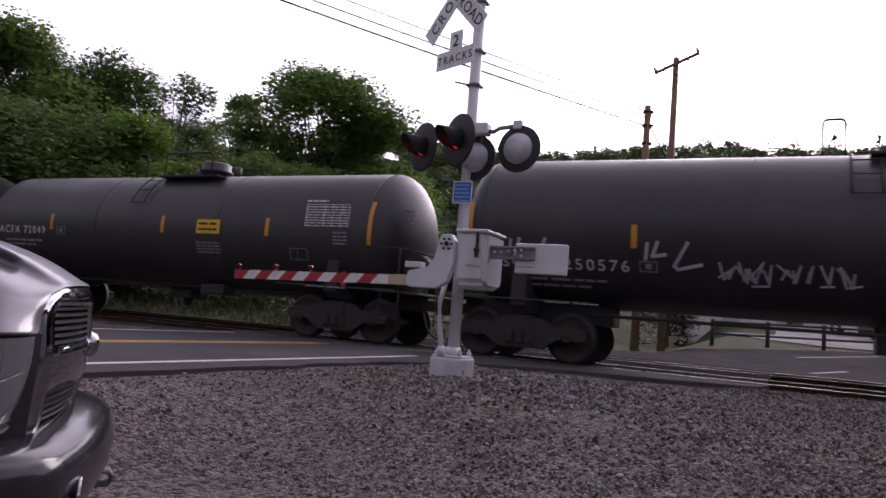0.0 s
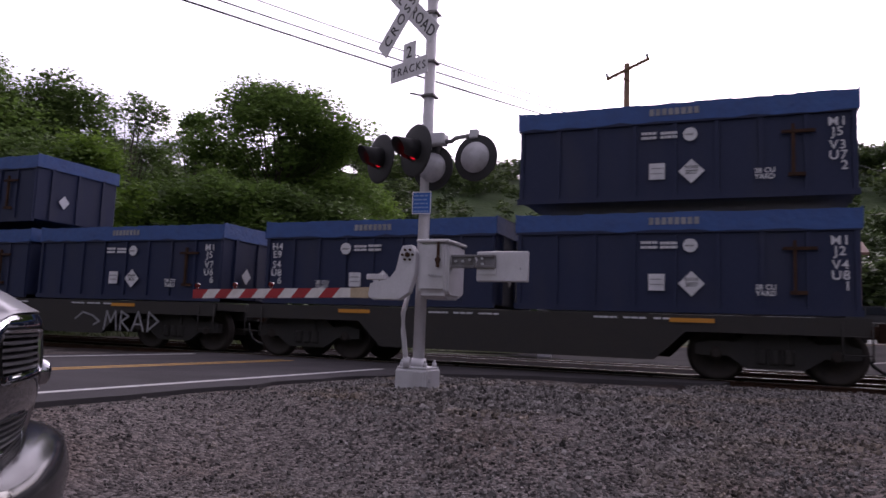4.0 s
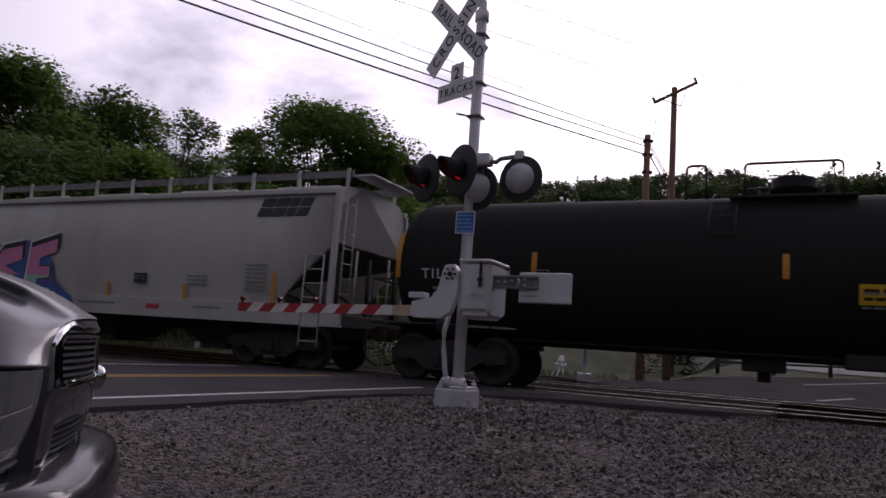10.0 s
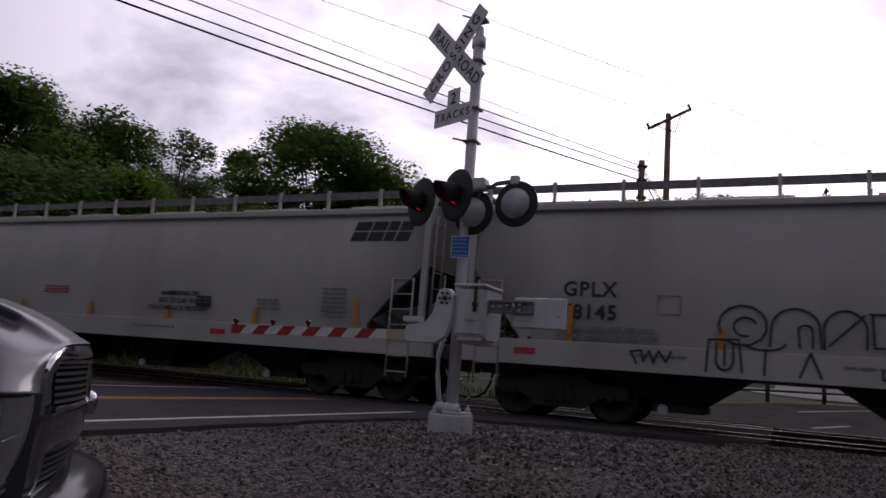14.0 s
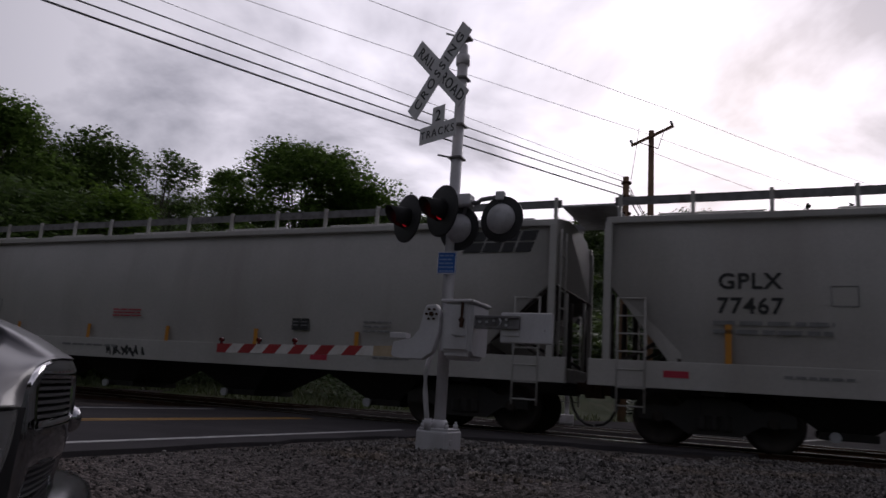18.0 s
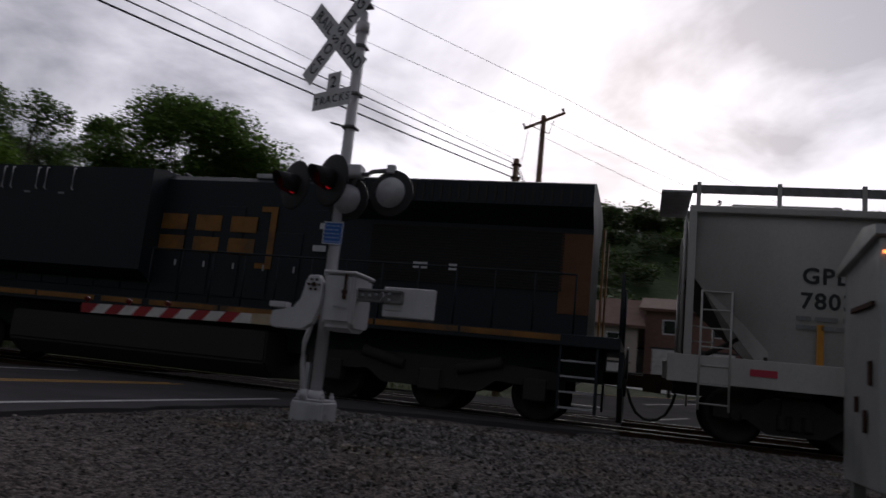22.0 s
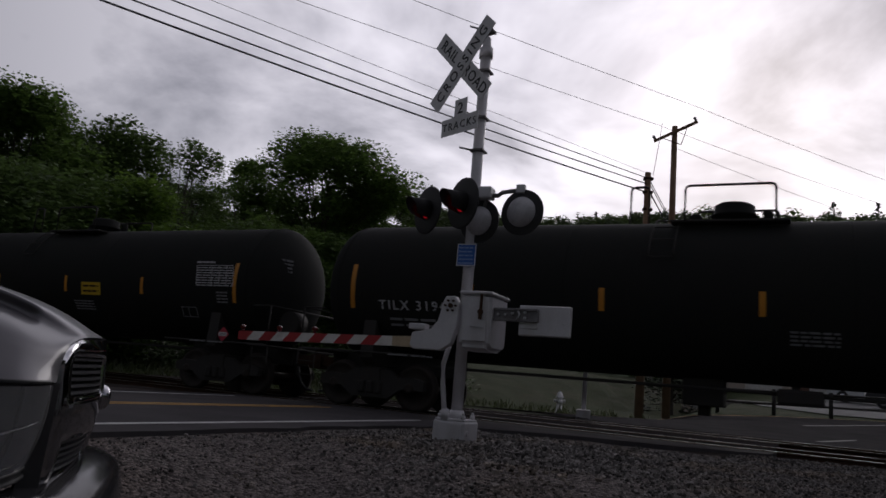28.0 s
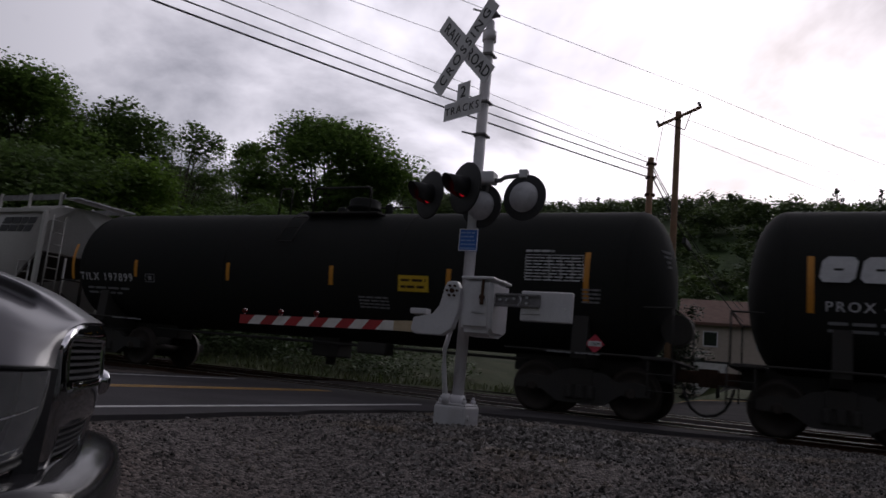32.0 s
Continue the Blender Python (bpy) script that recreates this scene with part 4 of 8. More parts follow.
def pickup_truck():
    tz = -0.455
    root = thing("pickup_truck", "dark grey metallic pickup truck with a chrome-framed grille", "pickup truck", pose(-1.335, 2.75, tz, 0, 0, 23.5))

    def grille_x(y, z):
        """The grille leans forward at the top and bows out in the middle."""
        p = 0.10 - 0.08 * max(0, z - 0.91) if z > 0.91 else 0.10 - 0.35 * (0.91 - z) ** 1.6
        return p - (0.12 - 0.11 * max(0.0, 0.94 - z)) * (y / 0.62) ** 2

    # hood: one skin from the front lip back, with shoulders falling to the lamp line
    front = [(0, 1.105), (0.20, 1.104), (0.36, 1.10), (0.42, 1.097), (0.455, 1.094), (0.52, 1.082), (0.575, 1.055), (0.61, 1.01), (0.628, 0.975), (0.645, 0.955)]
    rest = [(0, 0.0), (0.22, 0.0), (0.43, -0.004), (0.488, -0.010), (0.478, -0.045), (0.60, -0.066), (0.695, -0.092), (0.745, -0.165), (0.785, -0.23), (0.815, -0.30)]

    def hood_pt(k, d, s):
        y0, z0 = front[k]
        yr, dz = rest[k]
        g = 1 - math.exp(-d / 0.055)
        top = 1.105 + 0.165 * (1 - math.exp(-d / 0.25)) + 0.035 * d
        low = 0.955 + 0.30 * max(0.0, d - 0.13)
        yr = yr + 0.07 * min(1, d / 0.8) * (k / 9) ** 2
        zr = top + dz * (1 if k < 9 else 0)
        if k >= 7:
            zr = (top + rest[6][1]) + (low - (top + rest[6][1])) * ((k - 6) / 3) ** 0.9
        y, z = y0 + (yr - y0) * g, z0 + (zr - z0) * g
        if d < 0.012:
            z -= 0.006
        x = grille_x(min(y0, 0.62), max(z0, 0.93)) - 0.004 - d
        return (x, s * y, z)
    bm = bm_new()
    ds = [0, 0.006, 0.015, 0.03, 0.05, 0.075, 0.10, 0.13, 0.165, 0.20, 0.25, 0.32, 0.40, 0.52, 0.66, 0.82, 1.0, 1.2, 1.45]
    ks = list(range(9, 0, -1)) + list(range(10))
    sg = [-1] * 9 + [1] * 10
    grid = [[bm.verts.new(hood_pt(k, d, s)) for d in ds] for k, s in zip(ks, sg)]
    for ra, rb in zip(grid, grid[1:]):
        for i in range(len(ds) - 1):
            f = bm.faces.new((ra[i], rb[i], rb[i + 1], ra[i + 1])); f.smooth = True
    cr = bm.edges.layers.float.new("crease_edge")
    for row in (grid[5], grid[6], grid[12], grid[13]):
        for va, vb in zip(row[7:], row[8:]):
            ed = bm.edges.get((va, vb))
            ed[cr] = 0.85
    hood = part("hood", bm, M_TRUCKPAINT, root, "sculpted grey hood with a raised middle")
    sub = hood.modifiers.new("round", "SUBSURF")
    sub.levels = sub.render_levels = 2
    for s in (-1, 1):
        # dark seams between hood, fender and lamp
        bm = bm_new()
        edge = [hood_pt(9, d, s) for d in ds[2:17]]
        tube(bm, [(x, y - s * 0.004, z - 0.004) for x, y, z in edge], 0.006, 6)
        part("hood_seam", bm, M_INK, hood)
        # fender: from the hood seam over the shoulder and down the side
        bm = bm_new()

        def fender_pt(d, v):
            x, y, z = hood_pt(9, d, 1)
            zl = 0.945 - 0.03 * min(1, (d - 0.1) / 0.4) if d < 0.55 else 0.915 - 0.40 * min(1, (d - 0.55) / 0.05)
            wheel = math.sqrt(max(0, 0.48 ** 2 - (x + 1.02) ** 2)) + 0.38
            zl = max(zl, wheel) if abs(x + 1.02) < 0.48 and d >= 0.55 else zl
            out = 0.02 + 0.16 * min(1, d / 0.45)
            yy = y + 0.008 + out * math.sin(v * math.pi / 2)
            return (x - 0.002, s * yy, z - 0.008 + (zl - z + 0.008) * (1 - math.cos(v * math.pi / 2)))
        sheet(bm, fender_pt, [0.13, 0.17, 0.22, 0.28, 0.35, 0.43, 0.52, 0.549, 0.60, 0.66, 0.72, 0.80, 0.9, 1.0, 1.1, 1.2, 1.3, 1.38, 1.45, 1.5], spread(0, 1, 10))
        part("fender", bm, M_TRUCKPAINT, root, "grey front fender with a wheel arch")
        # headlamp: the lens wraps from the grille round to the side
        def lamp_pt(u, v, deep=0.0):
            d = 0.62 * u ** 1.15
            y = 0.655 + 0.30 * math.sin(min(1, u * 1.25) * math.pi / 2) - deep * (0.35 + 0.65 * u)
            top, low = 0.943 - 0.02 * u, 0.715 - 0.085 * u
            z = low + (top - low) * v
            x = -0.035 - 0.035 * (1 - v) - 0.55 * u ** 1.5 - deep * (1 - u) + 0.012 * math.sin(v * math.pi)
            return (x, s * y, z)
        bm = bm_new()
        us, vs = spread(0, 1, 14), spread(0, 1, 6)
        sheet(bm, lambda u, v: lamp_pt(u, v, 0.13), us, vs)
        for v in (0.0, 1.0):
            sheet(bm, lambda u, w: lamp_pt(u, v, 0.13 * w), us, [0, 1])
        sheet(bm, lambda w, v: lamp_pt(0, v, 0.13 * w), [0, 1], vs)
        hl = part("headlamp", bm, M_LAMPBOWL, root, "smoky grey headlamp housing")
        bm = bm_new()
        sheet(bm, lamp_pt, us, vs)
        ln = part("headlamp_lens", bm, M_LENS, hl, "clear headlamp lens")
        ln.visible_shadow = False
        bm = bm_new()
        for v, dv, u0, d0, d1 in ((0.93, -0.03, 0.42, 0.012, 0.07), (0.42, 0.16, 0.06, 0.012, 0.10), (0.07, 0.03, 0.08, 0.012, 0.08), (0.60, 0.0, 0.62, 0.015, 0.05)):
            rows = []
            for i in range(13):
                u = u0 + (0.98 - u0) * i / 12
                w_ = 0.25 + 0.75 * math.sin(math.pi * min(1, i / 9) / 2)
                rows.append([bm.verts.new(lamp_pt(u, v + dv * (1 - i / 12) ** 2 + hh, d)) for d, hh in ((d0, 0.0), (d0, -0.05 * w_), (d0 + (d1 - d0) * w_, -0.09 * w_), (d0 + (d1 - d0) * w_, 0.0))])
            for a_, b_ in zip(rows, rows[1:]):
                for j in range(4):
                    f = bm.faces.new((a_[j], a_[(j + 1) % 4], b_[(j + 1) % 4], b_[j])); f.smooth = True
        part("lamp_ledge", bm, M_CHROME, hl, "bright reflector ledges")
        bm = bm_new()
        for u_, r in ((0.52, 0.072), (0.84, 0.060)):
            px, py, pz = lamp_pt(u_, 0.36, 0.12)
            lathe(bm, [(0.07, r), (0.035, r * 0.9), (0.01, r * 0.6), (0.0, 0.01)], "X", (px + 0.02, py, pz), 24, closed=False)
            lathe(bm, [(0.066, r), (0.076, r + 0.008), (0.066, r + 0.015)], "X", (px + 0.02, py, pz), 24, closed=False)
        part("lamp_reflector", bm, M_CHROME, hl, "bright reflector bowls")
        bm = bm_new()     # black strip between lamp and grille, and under the lamp
        sheet(bm, lambda u, v: (-0.018 - 0.028 * u - 0.035 * (1 - v) * u - 0.012 * (1 - v), s * (0.628 + 0.035 * u), 0.63 + 0.318 * v - 0.03 * u * (1 - v) + 0.01 * u * (1 - v)), [0, 0.15, 0.3, 0.7, 0.85, 1], vs)
        sheet(bm, lambda u, w: (lamp_pt(u, 0)[0] + 0.004 * math.sin(w * 9), lamp_pt(u, 0)[1] + s * 0.004 * math.sin(w * 9), lamp_pt(u, 0)[2] - 0.032 * w), us, spread(0, 1, 4))
        part("lamp_bezel", bm, M_PLASTIC, hl)
        # wheel
        bm = bm_new()
        lathe(bm, [(-0.13, 0.25), (-0.135, 0.36), (-0.10, 0.395), (0.10, 0.395), (0.135, 0.36), (0.13, 0.25)], "Y", (-1.02, s * 0.86, 0.395), 36)
        wh = part("wheel", bm, M_TYRE, root, "black tyre on an alloy rim")
        bm = bm_new()
        lathe(bm, [(s * 0.10, 0.25), (s * 0.11, 0.22), (s * 0.06, 0.18), (s * 0.10, 0.06), (s * 0.11, 0.02)], "Y", (-1.02, s * 0.86, 0.395), 24)
        part("rim", bm, M_CHROME, wh)
    # grille: broad chrome frame and cross with four slatted openings
    def wide(z):
        k = max(0.0, (z - 0.975) / 0.115)
        lo = max(0.0, (0.68 - z) / 0.10)
        return 0.622 - 0.13 * k ** 2.6 - 0.05 * lo ** 2

    def frame_pt(u, z, off=0.0):
        y = u * wide(z)
        rim = max(abs(u) - 0.93, 0) * 0.5 + max(z - 1.06, 0) * 0.5
        return (grille_x(y, z) + off - rim, y, z)
    us = [-1, -0.975, -0.94, -0.905, -0.87, -0.7, -0.5, -0.3, -0.14, -0.11, 0.0, 0.11, 0.14, 0.3, 0.5, 0.7, 0.87, 0.905, 0.94, 0.975, 1]
    zs = [0.585, 0.60, 0.625, 0.65, 0.67, 0.71, 0.75, 0.775, 0.80, 0.84, 0.88, 0.905, 0.92, 0.96, 1.0, 1.03, 1.045, 1.06, 1.075, 1.088, 1.095]
    hole = lambda u, z: 0.11 < abs(u) < 0.87 and (0.67 < z < 0.775 or 0.905 < z < 1.03)
    bm = bm_new()
    sheet(bm, frame_pt, us, zs, hole)
    bmesh.ops.recalc_face_normals(bm, faces=bm.faces[:])
    bmesh.ops.solidify(bm, geom=bm.faces[:], thickness=0.028)
    gr = part("grille_frame", bm, M_CHROME, root, "bright chrome grille surround")
    for z0, z1, n in ((0.675, 0.775, 5), (0.905, 1.03, 6)):
        for s in (-1, 1):
            for k in range(n):
                z = z0 + (z1 - z0) * (k + 0.3) / n
                bm = bm_new()
                rows = [[bm.verts.new(frame_pt(s * u, z + h, o)) for o, h in ((-0.012, 0), (-0.012, 0.009), (-0.055, 0.013), (-0.055, 0.002))] for u in spread(0.10, 0.88, 8)]
                for a_, b_ in zip(rows, rows[1:]):
                    for j in range(4):
                        bm.faces.new((a_[j], a_[(j + 1) % 4], b_[(j + 1) % 4], b_[j]))
                part("slat", bm, M_SLAT, gr)
    bm = bm_new()
    sheet(bm, lambda u, z: frame_pt(u, z, -0.07), spread(-0.95, 0.95, 16), spread(0.60, 1.08, 8))
    part("grille_mesh", bm, M_PLASTIC, gr)
    bm = bm_new()
    lathe(bm, [(0.050, 0.004), (0.047, 0.018), (0.036, 0.030), (0.012, 0.038), (0.0, 0.042)], "X", (0.078, 0, 0.885), 20)
    bmesh.ops.scale(bm, vec=(1, 1, 1.35), space=Matrix.Translation((0, 0, -0.885)), verts=bm.verts[:])
    part("emblem", bm, M_CHROME, gr, "bright raised badge")
    # bumper: a shelf under the lamps, rolled face, dark lower valance
    def bump_pt(y, k, prof):
        dx, z = prof[k]
        x = 0.205 - 0.15 * (y / 0.8) ** 2 - 1.5 * max(0, abs(y) - 0.76) ** 1.5
        return (x + dx, y, z + 0.03 * max(0, 1 - (y / 0.62) ** 2) * (1 if z > 0.6 else 0))
    prof = [(-0.22, 0.648), (-0.17, 0.655), (-0.10, 0.65), (-0.05, 0.638), (-0.015, 0.618), (0.006, 0.58), (0.010, 0.55), (0.0, 0.48), (-0.03, 0.41)]
    bm = bm_new()
    sheet(bm, lambda y, k: bump_pt(y, k, prof), spread(-0.995, 0.995, 40), list(range(9)))
    bp = part("bumper", bm, M_BUMPER, root, "grey wraparound front bumper")
    low = [(-0.035, 0.415), (-0.05, 0.36), (-0.12, 0.27), (-0.2, 0.25)]
    bm = bm_new()
    sheet(bm, lambda y, k: bump_pt(y, k, low), spread(-0.93, 0.93, 30), list(range(4)))
    part("valance", bm, M_PLASTIC, bp, "black lower valance")
    for s in (-1, 1):
        bm = bm_new()
        lathe(bm, [(0.012, 0.055), (0.0, 0.045), (-0.03, 0.03)], "X", (bump_pt(0.62, 7, prof)[0] + 0.004, s * 0.62, 0.49), 20)
        part("fog_lamp", bm, M_CHROME, bp, "round bright fog lamp")
        bm = bm_new()
        tube(bm, [(0.12, s * 0.30, 0.36), (0.22, s * 0.30, 0.36), (0.235, s * 0.30, 0.335), (0.22, s * 0.30, 0.31), (0.12, s * 0.30, 0.30)], 0.014, 8)
        part("tow_hook", bm, M_ARMSTEEL, bp, "dull steel tow hook")
    # cab and bed
    bm = bm_new()
    secs = []
    for y, k in ((-0.98, 0), (-0.86, 1), (0.86, 1), (0.98, 0)):
        secs.append([(x, y) for x in (0,)])
    prism(bm, [(-1.55, 0.5), (-1.5, 1.28), (-3.6, 1.30), (-3.6, 0.5)], "Y", -1.0, 1.0)
    prism(bm, [(-1.62, 1.28), (-2.25, 1.86), (-3.45, 1.88), (-3.58, 1.30)], "Y", -0.88, 0.88)
    bmesh.ops.bevel(bm, geom=bm.edges[:], offset=0.03, segments=2, affect="EDGES")
    part("cab", bm, M_TRUCKPAINT, root, "crew cab")
    for s in (-1, 1):
        bm = bm_new()
        prism(bm, [(-1.85, 1.33), (-2.32, 1.78), (-3.38, 1.80), (-3.48, 1.33)], "Y", s * 0.885 - 0.004, s * 0.885 + 0.004)
        part("side_glass", bm, M_DARKGLASS, root)
    bm = bm_new()
    prism(bm, [(-3.64, 0.52), (-3.64, 1.28), (-5.6, 1.28), (-5.6, 0.52)], "Y", -1.0, 1.0)
    bmesh.ops.bevel(bm, geom=bm.edges[:], offset=0.03, segments=2, affect="EDGES")
    part("bed", bm, M_TRUCKPAINT, root, "cargo bed")
    for s in (-1, 1):
        bm = bm_new()
        lathe(bm, [(-0.13, 0.25), (-0.135, 0.36), (-0.10, 0.395), (0.10, 0.395), (0.135, 0.36), (0.13, 0.25)], "Y", (-4.6, s * 0.88, 0.395), 30)
        part("wheel", bm, M_TYRE, root)
    return root


pickup_truck()


# ---- signal equipment cabinet ----
def equipment_cabinet():
    w, d = 1.50, 1.0
    root = thing("equipment_cabinet", "tall bare aluminium signal equipment cabinet with patchy grey paint", "equipment cabinet", pose(4.25, 4.83, -0.05, 0, 0, TRACK_TURN))
    bm = bm_new()
    box(bm, 0, w, 0.0, d, 0.16, 1.98, 0.012)
    body = part("body", bm, M_GALV, root)
    bm = bm_new()
    prism(bm, [(-0.06, 2.06), (-0.06, 1.99), (d + 0.10, 1.84), (d + 0.10, 1.90), (0.25, 2.10)], "X", -0.05, w + 0.07)
    part("roof", bm, M_GALV, root, "sloping sheet-metal roof")
    for k in range(2):
        x0 = 0.05 + k * (w / 2 - 0.01)
        bm = bm_new()
        box(bm, x0, x0 + w / 2 - 0.06, -0.022, -0.002, 0.22, 1.42, 0.006)
        part("door", bm, M_GALVWORN, body, "lower door leaf with olive coating worn off in patches")
        bm = bm_new()
        box(bm, x0, x0 + w / 2 - 0.06, -0.022, -0.002, 1.424, 1.93, 0.006)
        part("door", bm, M_GALV, body, "upper bare aluminium door leaf")
    for k in (0.28, 0.70, 1.18):
        bm = bm_new()
        box(bm, k - 0.006, k + 0.006, -0.034, -0.022, 1.38, 1.93)
        part("door_rib", bm, M_GALV, body)
    for x in (0.17, 1.31):
        bm = bm_new()
        box(bm, x - 0.065, x + 0.065, -0.085, -0.06, 1.90, 2.10, 0.006)
        prism(bm, [(x - 0.055, 2.08), (x - 0.055, 2.17), (x - 0.03, 2.20), (x + 0.03, 2.20), (x + 0.055, 2.17), (x + 0.055, 2.08)], "Y", -0.085, -0.065)
        lg = part("lifting_lug", bm, M_SILVER, root, "bolted lifting lug with an eye")
        bm = bm_new()
        cyl(bm, (x, -0.09, 2.145), (x, -0.06, 2.145), 0.024, seg=14)
        part("lug_eye", bm, M_INK, lg)
        for sx in (-0.035, 0.035):
            for z in (1.94, 2.02):
                bm = bm_new()
                cyl(bm, (x + sx, -0.094, z), (x + sx, -0.084, z), 0.011, seg=8)
                part("bolt", bm, M_ARMSTEEL, lg)
    for x in (0.05, w - 0.13):
        for y in (0.02, d - 0.10):
            bm = bm_new()
            box(bm, x, x + 0.10, y, y + 0.09, 0.0, 0.16, 0.006)
            for k in range(3):
                box(bm, x + 0.015, x + 0.085, y - 0.006, y + 0.0, 0.03 + k * 0.04, 0.045 + k * 0.04)
            part("foot", bm, M_GALV, root, "slotted steel foot")
    bm = bm_new()
    box(bm, -0.02, 0.0, 0.18, 0.26, 0.90, 1.08, 0.008)
    part("side_latch", bm, M_RUST, root, "brown latch on the side wall")
    for y0_, y1_, z0_, z1_ in ((0.55, 0.60, 0.70, 0.82), (0.30, 0.36, 0.55, 0.72), (0.12, 0.72, 1.48, 1.52)):
        bm = bm_new()
        box(bm, -0.025, 0.0, y0_, y1_, z0_, z1_, 0.006)
        part("side_fitting", bm, M_RUST, root, "small fitting on the side wall")
    bm = bm_new()
    lathe(bm, [(-0.012, 0.014), (-0.02, 0.008)], "Y", (0.02, -0.03, 1.86), 12)
    part("indicator_lamp", bm, M_LEDSPOT, root, "tiny orange indicator light")
    for ch in root.children_recursive:
        if ch.data and ch.data.users == 1:
            ch.data.transform(Matrix.Diagonal((1, 1, 1.043, 1)))
    return root


equipment_cabinet()


# ---- things beyond the tracks ----
def house(x, y, turn, w, d, h, label, wall, roofm, gar=2, ridge=2.2, over=0.5):
    z = ground_z(x, y) - 0.6
    root = thing("house", label, "house", pose(x, y, z, 0, 0, turn), group="houses beyond the tracks")
    bm = bm_new()
    box(bm, -w / 2, w / 2, 0, d, 0, h)
    part("wall", bm, wall, root)
    bm = bm_new()
    prism(bm, [(-over, h - 0.1), (-over, h + 0.12), (d / 2, h + ridge + 0.15), (d + over, h + 0.12), (d + over, h - 0.1), (d / 2, h + ridge - 0.1)], "X", -w / 2 - over, w / 2 + over)
    part("roof", bm, roofm, root, "pitched roof")
    for k in range(gar):
        gx = -w / 2 + (k + 0.5) * w / gar
        bm = bm_new()
        box(bm, gx - 1.25, gx + 1.25, -0.06, 0.04, 0.3, 2.7, 0.02)
        dr = part("garage_door", bm, M_GATEWHITE, root, "pale panelled garage door")
        for r in range(4):
            bm = bm_new()
            box(bm, gx - 1.2, gx + 1.2, -0.085, -0.06, 0.4 + r * 0.57, 0.9 + r * 0.57, 0.015)
            part("panel", bm, M_GATEWHITE, dr)
        bm = bm_new()
        box(bm, gx - 1.4, gx + 1.4, -0.09, -0.02, 2.7, 2.85)
        part("lintel", bm, M_PLASTIC, root)
        if h > 5:
            bm = bm_new()
            box(bm, gx - 0.55, gx + 0.55, -0.05, 0.03, 3.9, 5.1, 0.01)
            wn = part("window", bm, M_SIGN, root, "white framed window")
            bm = bm_new()
            box(bm, gx - 0.46, gx + 0.46, -0.07, -0.05, 3.99, 5.01)
            part("pane", bm, M_DARKGLASS, wn)
    return root


q = toward(22.0, 0, 60)
house(q.x, q.y, -20, 7.6, 8, 5.6, "beige two-storey house with a brown roof and garage doors", M_WALLB, M_ROOF)
q = toward(29.6, 0, 62)
house(q.x, q.y, -28, 7.5, 9, 5.8, "brown brick house with a low roof and balcony rail", M_BRICKRED, M_ROOF, ridge=1.4)
q = toward(25.2, 0, 66)
house(q.x, q.y, -24, 4.5, 7, 5.0, "small beige house between two others", M_WALLB, M_ROOF, gar=1)
q = toward(30.9, 0, 50)
z = ground_z(q.x, q.y)
fp = thing("flagpole", "slim white flagpole beside the houses", "flagpole", pose(q.x, q.y, z))
bm = bm_new()
cyl(bm, (0, 0, 0), (0, 0, 6.2), 0.06, 0.03, 10)
part("pole", bm, M_SIGN, fp)
bm = bm_new()
lathe(bm, [(6.2, 0.02), (6.26, 0.07), (6.32, 0.02)], "Z", seg=12)
part("finial", bm, M_SIGN, fp)


def parked_car(x, y, turn, paint, label):
    root = thing("car", label, "car", pose(x, y, ground_z(x, y) + 0.08, 0, 0, turn), group="cars beyond the tracks")
    bm = bm_new()
    prism(bm, [(-2.2, 0.28), (-2.25, 0.62), (-2.1, 0.85), (-1.1, 0.95), (2.0, 0.98), (2.25, 0.7), (2.2, 0.28)], "Y", -0.88, 0.88)
    prism(bm, [(-1.2, 0.94), (-0.5, 1.45), (1.0, 1.48), (1.85, 0.97)], "Y", -0.72, 0.72)
    bmesh.ops.bevel(bm, geom=bm.edges[:], offset=0.06, segments=2, affect="EDGES")
    part("body", bm, paint, root)
    for s in (-1, 1):
        bm = bm_new()
        prism(bm, [(-0.95, 0.99), (-0.42, 1.38), (0.2, 1.40), (0.2, 0.99)], "Y", s * 0.735 - 0.004, s * 0.735 + 0.004)
        prism(bm, [(0.28, 0.99), (0.28, 1.40), (0.95, 1.40), (1.5, 1.0)], "Y", s * 0.735 - 0.004, s * 0.735 + 0.004)
        part("side_window", bm, M_DARKGLASS, root)
        for x_ in (-1.4, 1.4):
            bm = bm_new()
            lathe(bm, [(-0.10, 0.2), (-0.1, 0.31), (0.1, 0.31), (0.1, 0.2)], "Y", (x_, s * 0.80, 0.31), 22)
            wh = part("wheel", bm, M_TYRE, root)
            bm = bm_new()
            lathe(bm, [(s * 0.09, 0.2), (s * 0.105, 0.12), (s * 0.105, 0.02)], "Y", (x_, s * 0.80, 0.31), 14)
            part("rim", bm, M_CHROME, wh)
    bm = bm_new()
    box(bm, -2.27, -2.2, -0.8, -0.45, 0.6, 0.75); box(bm, -2.27, -2.2, 0.45, 0.8, 0.6, 0.75)
    part("headlight", bm, M_LENS, root)
    return root


q = toward(30.4, 0, 50)
parked_car(q.x, q.y, -34, M_CARWHITE, "white sedan parked beside a house")
q = toward(33.0, 0, 45)
parked_car(q.x, q.y, -38, M_PLASTIC, "dark sedan waiting on the far road")


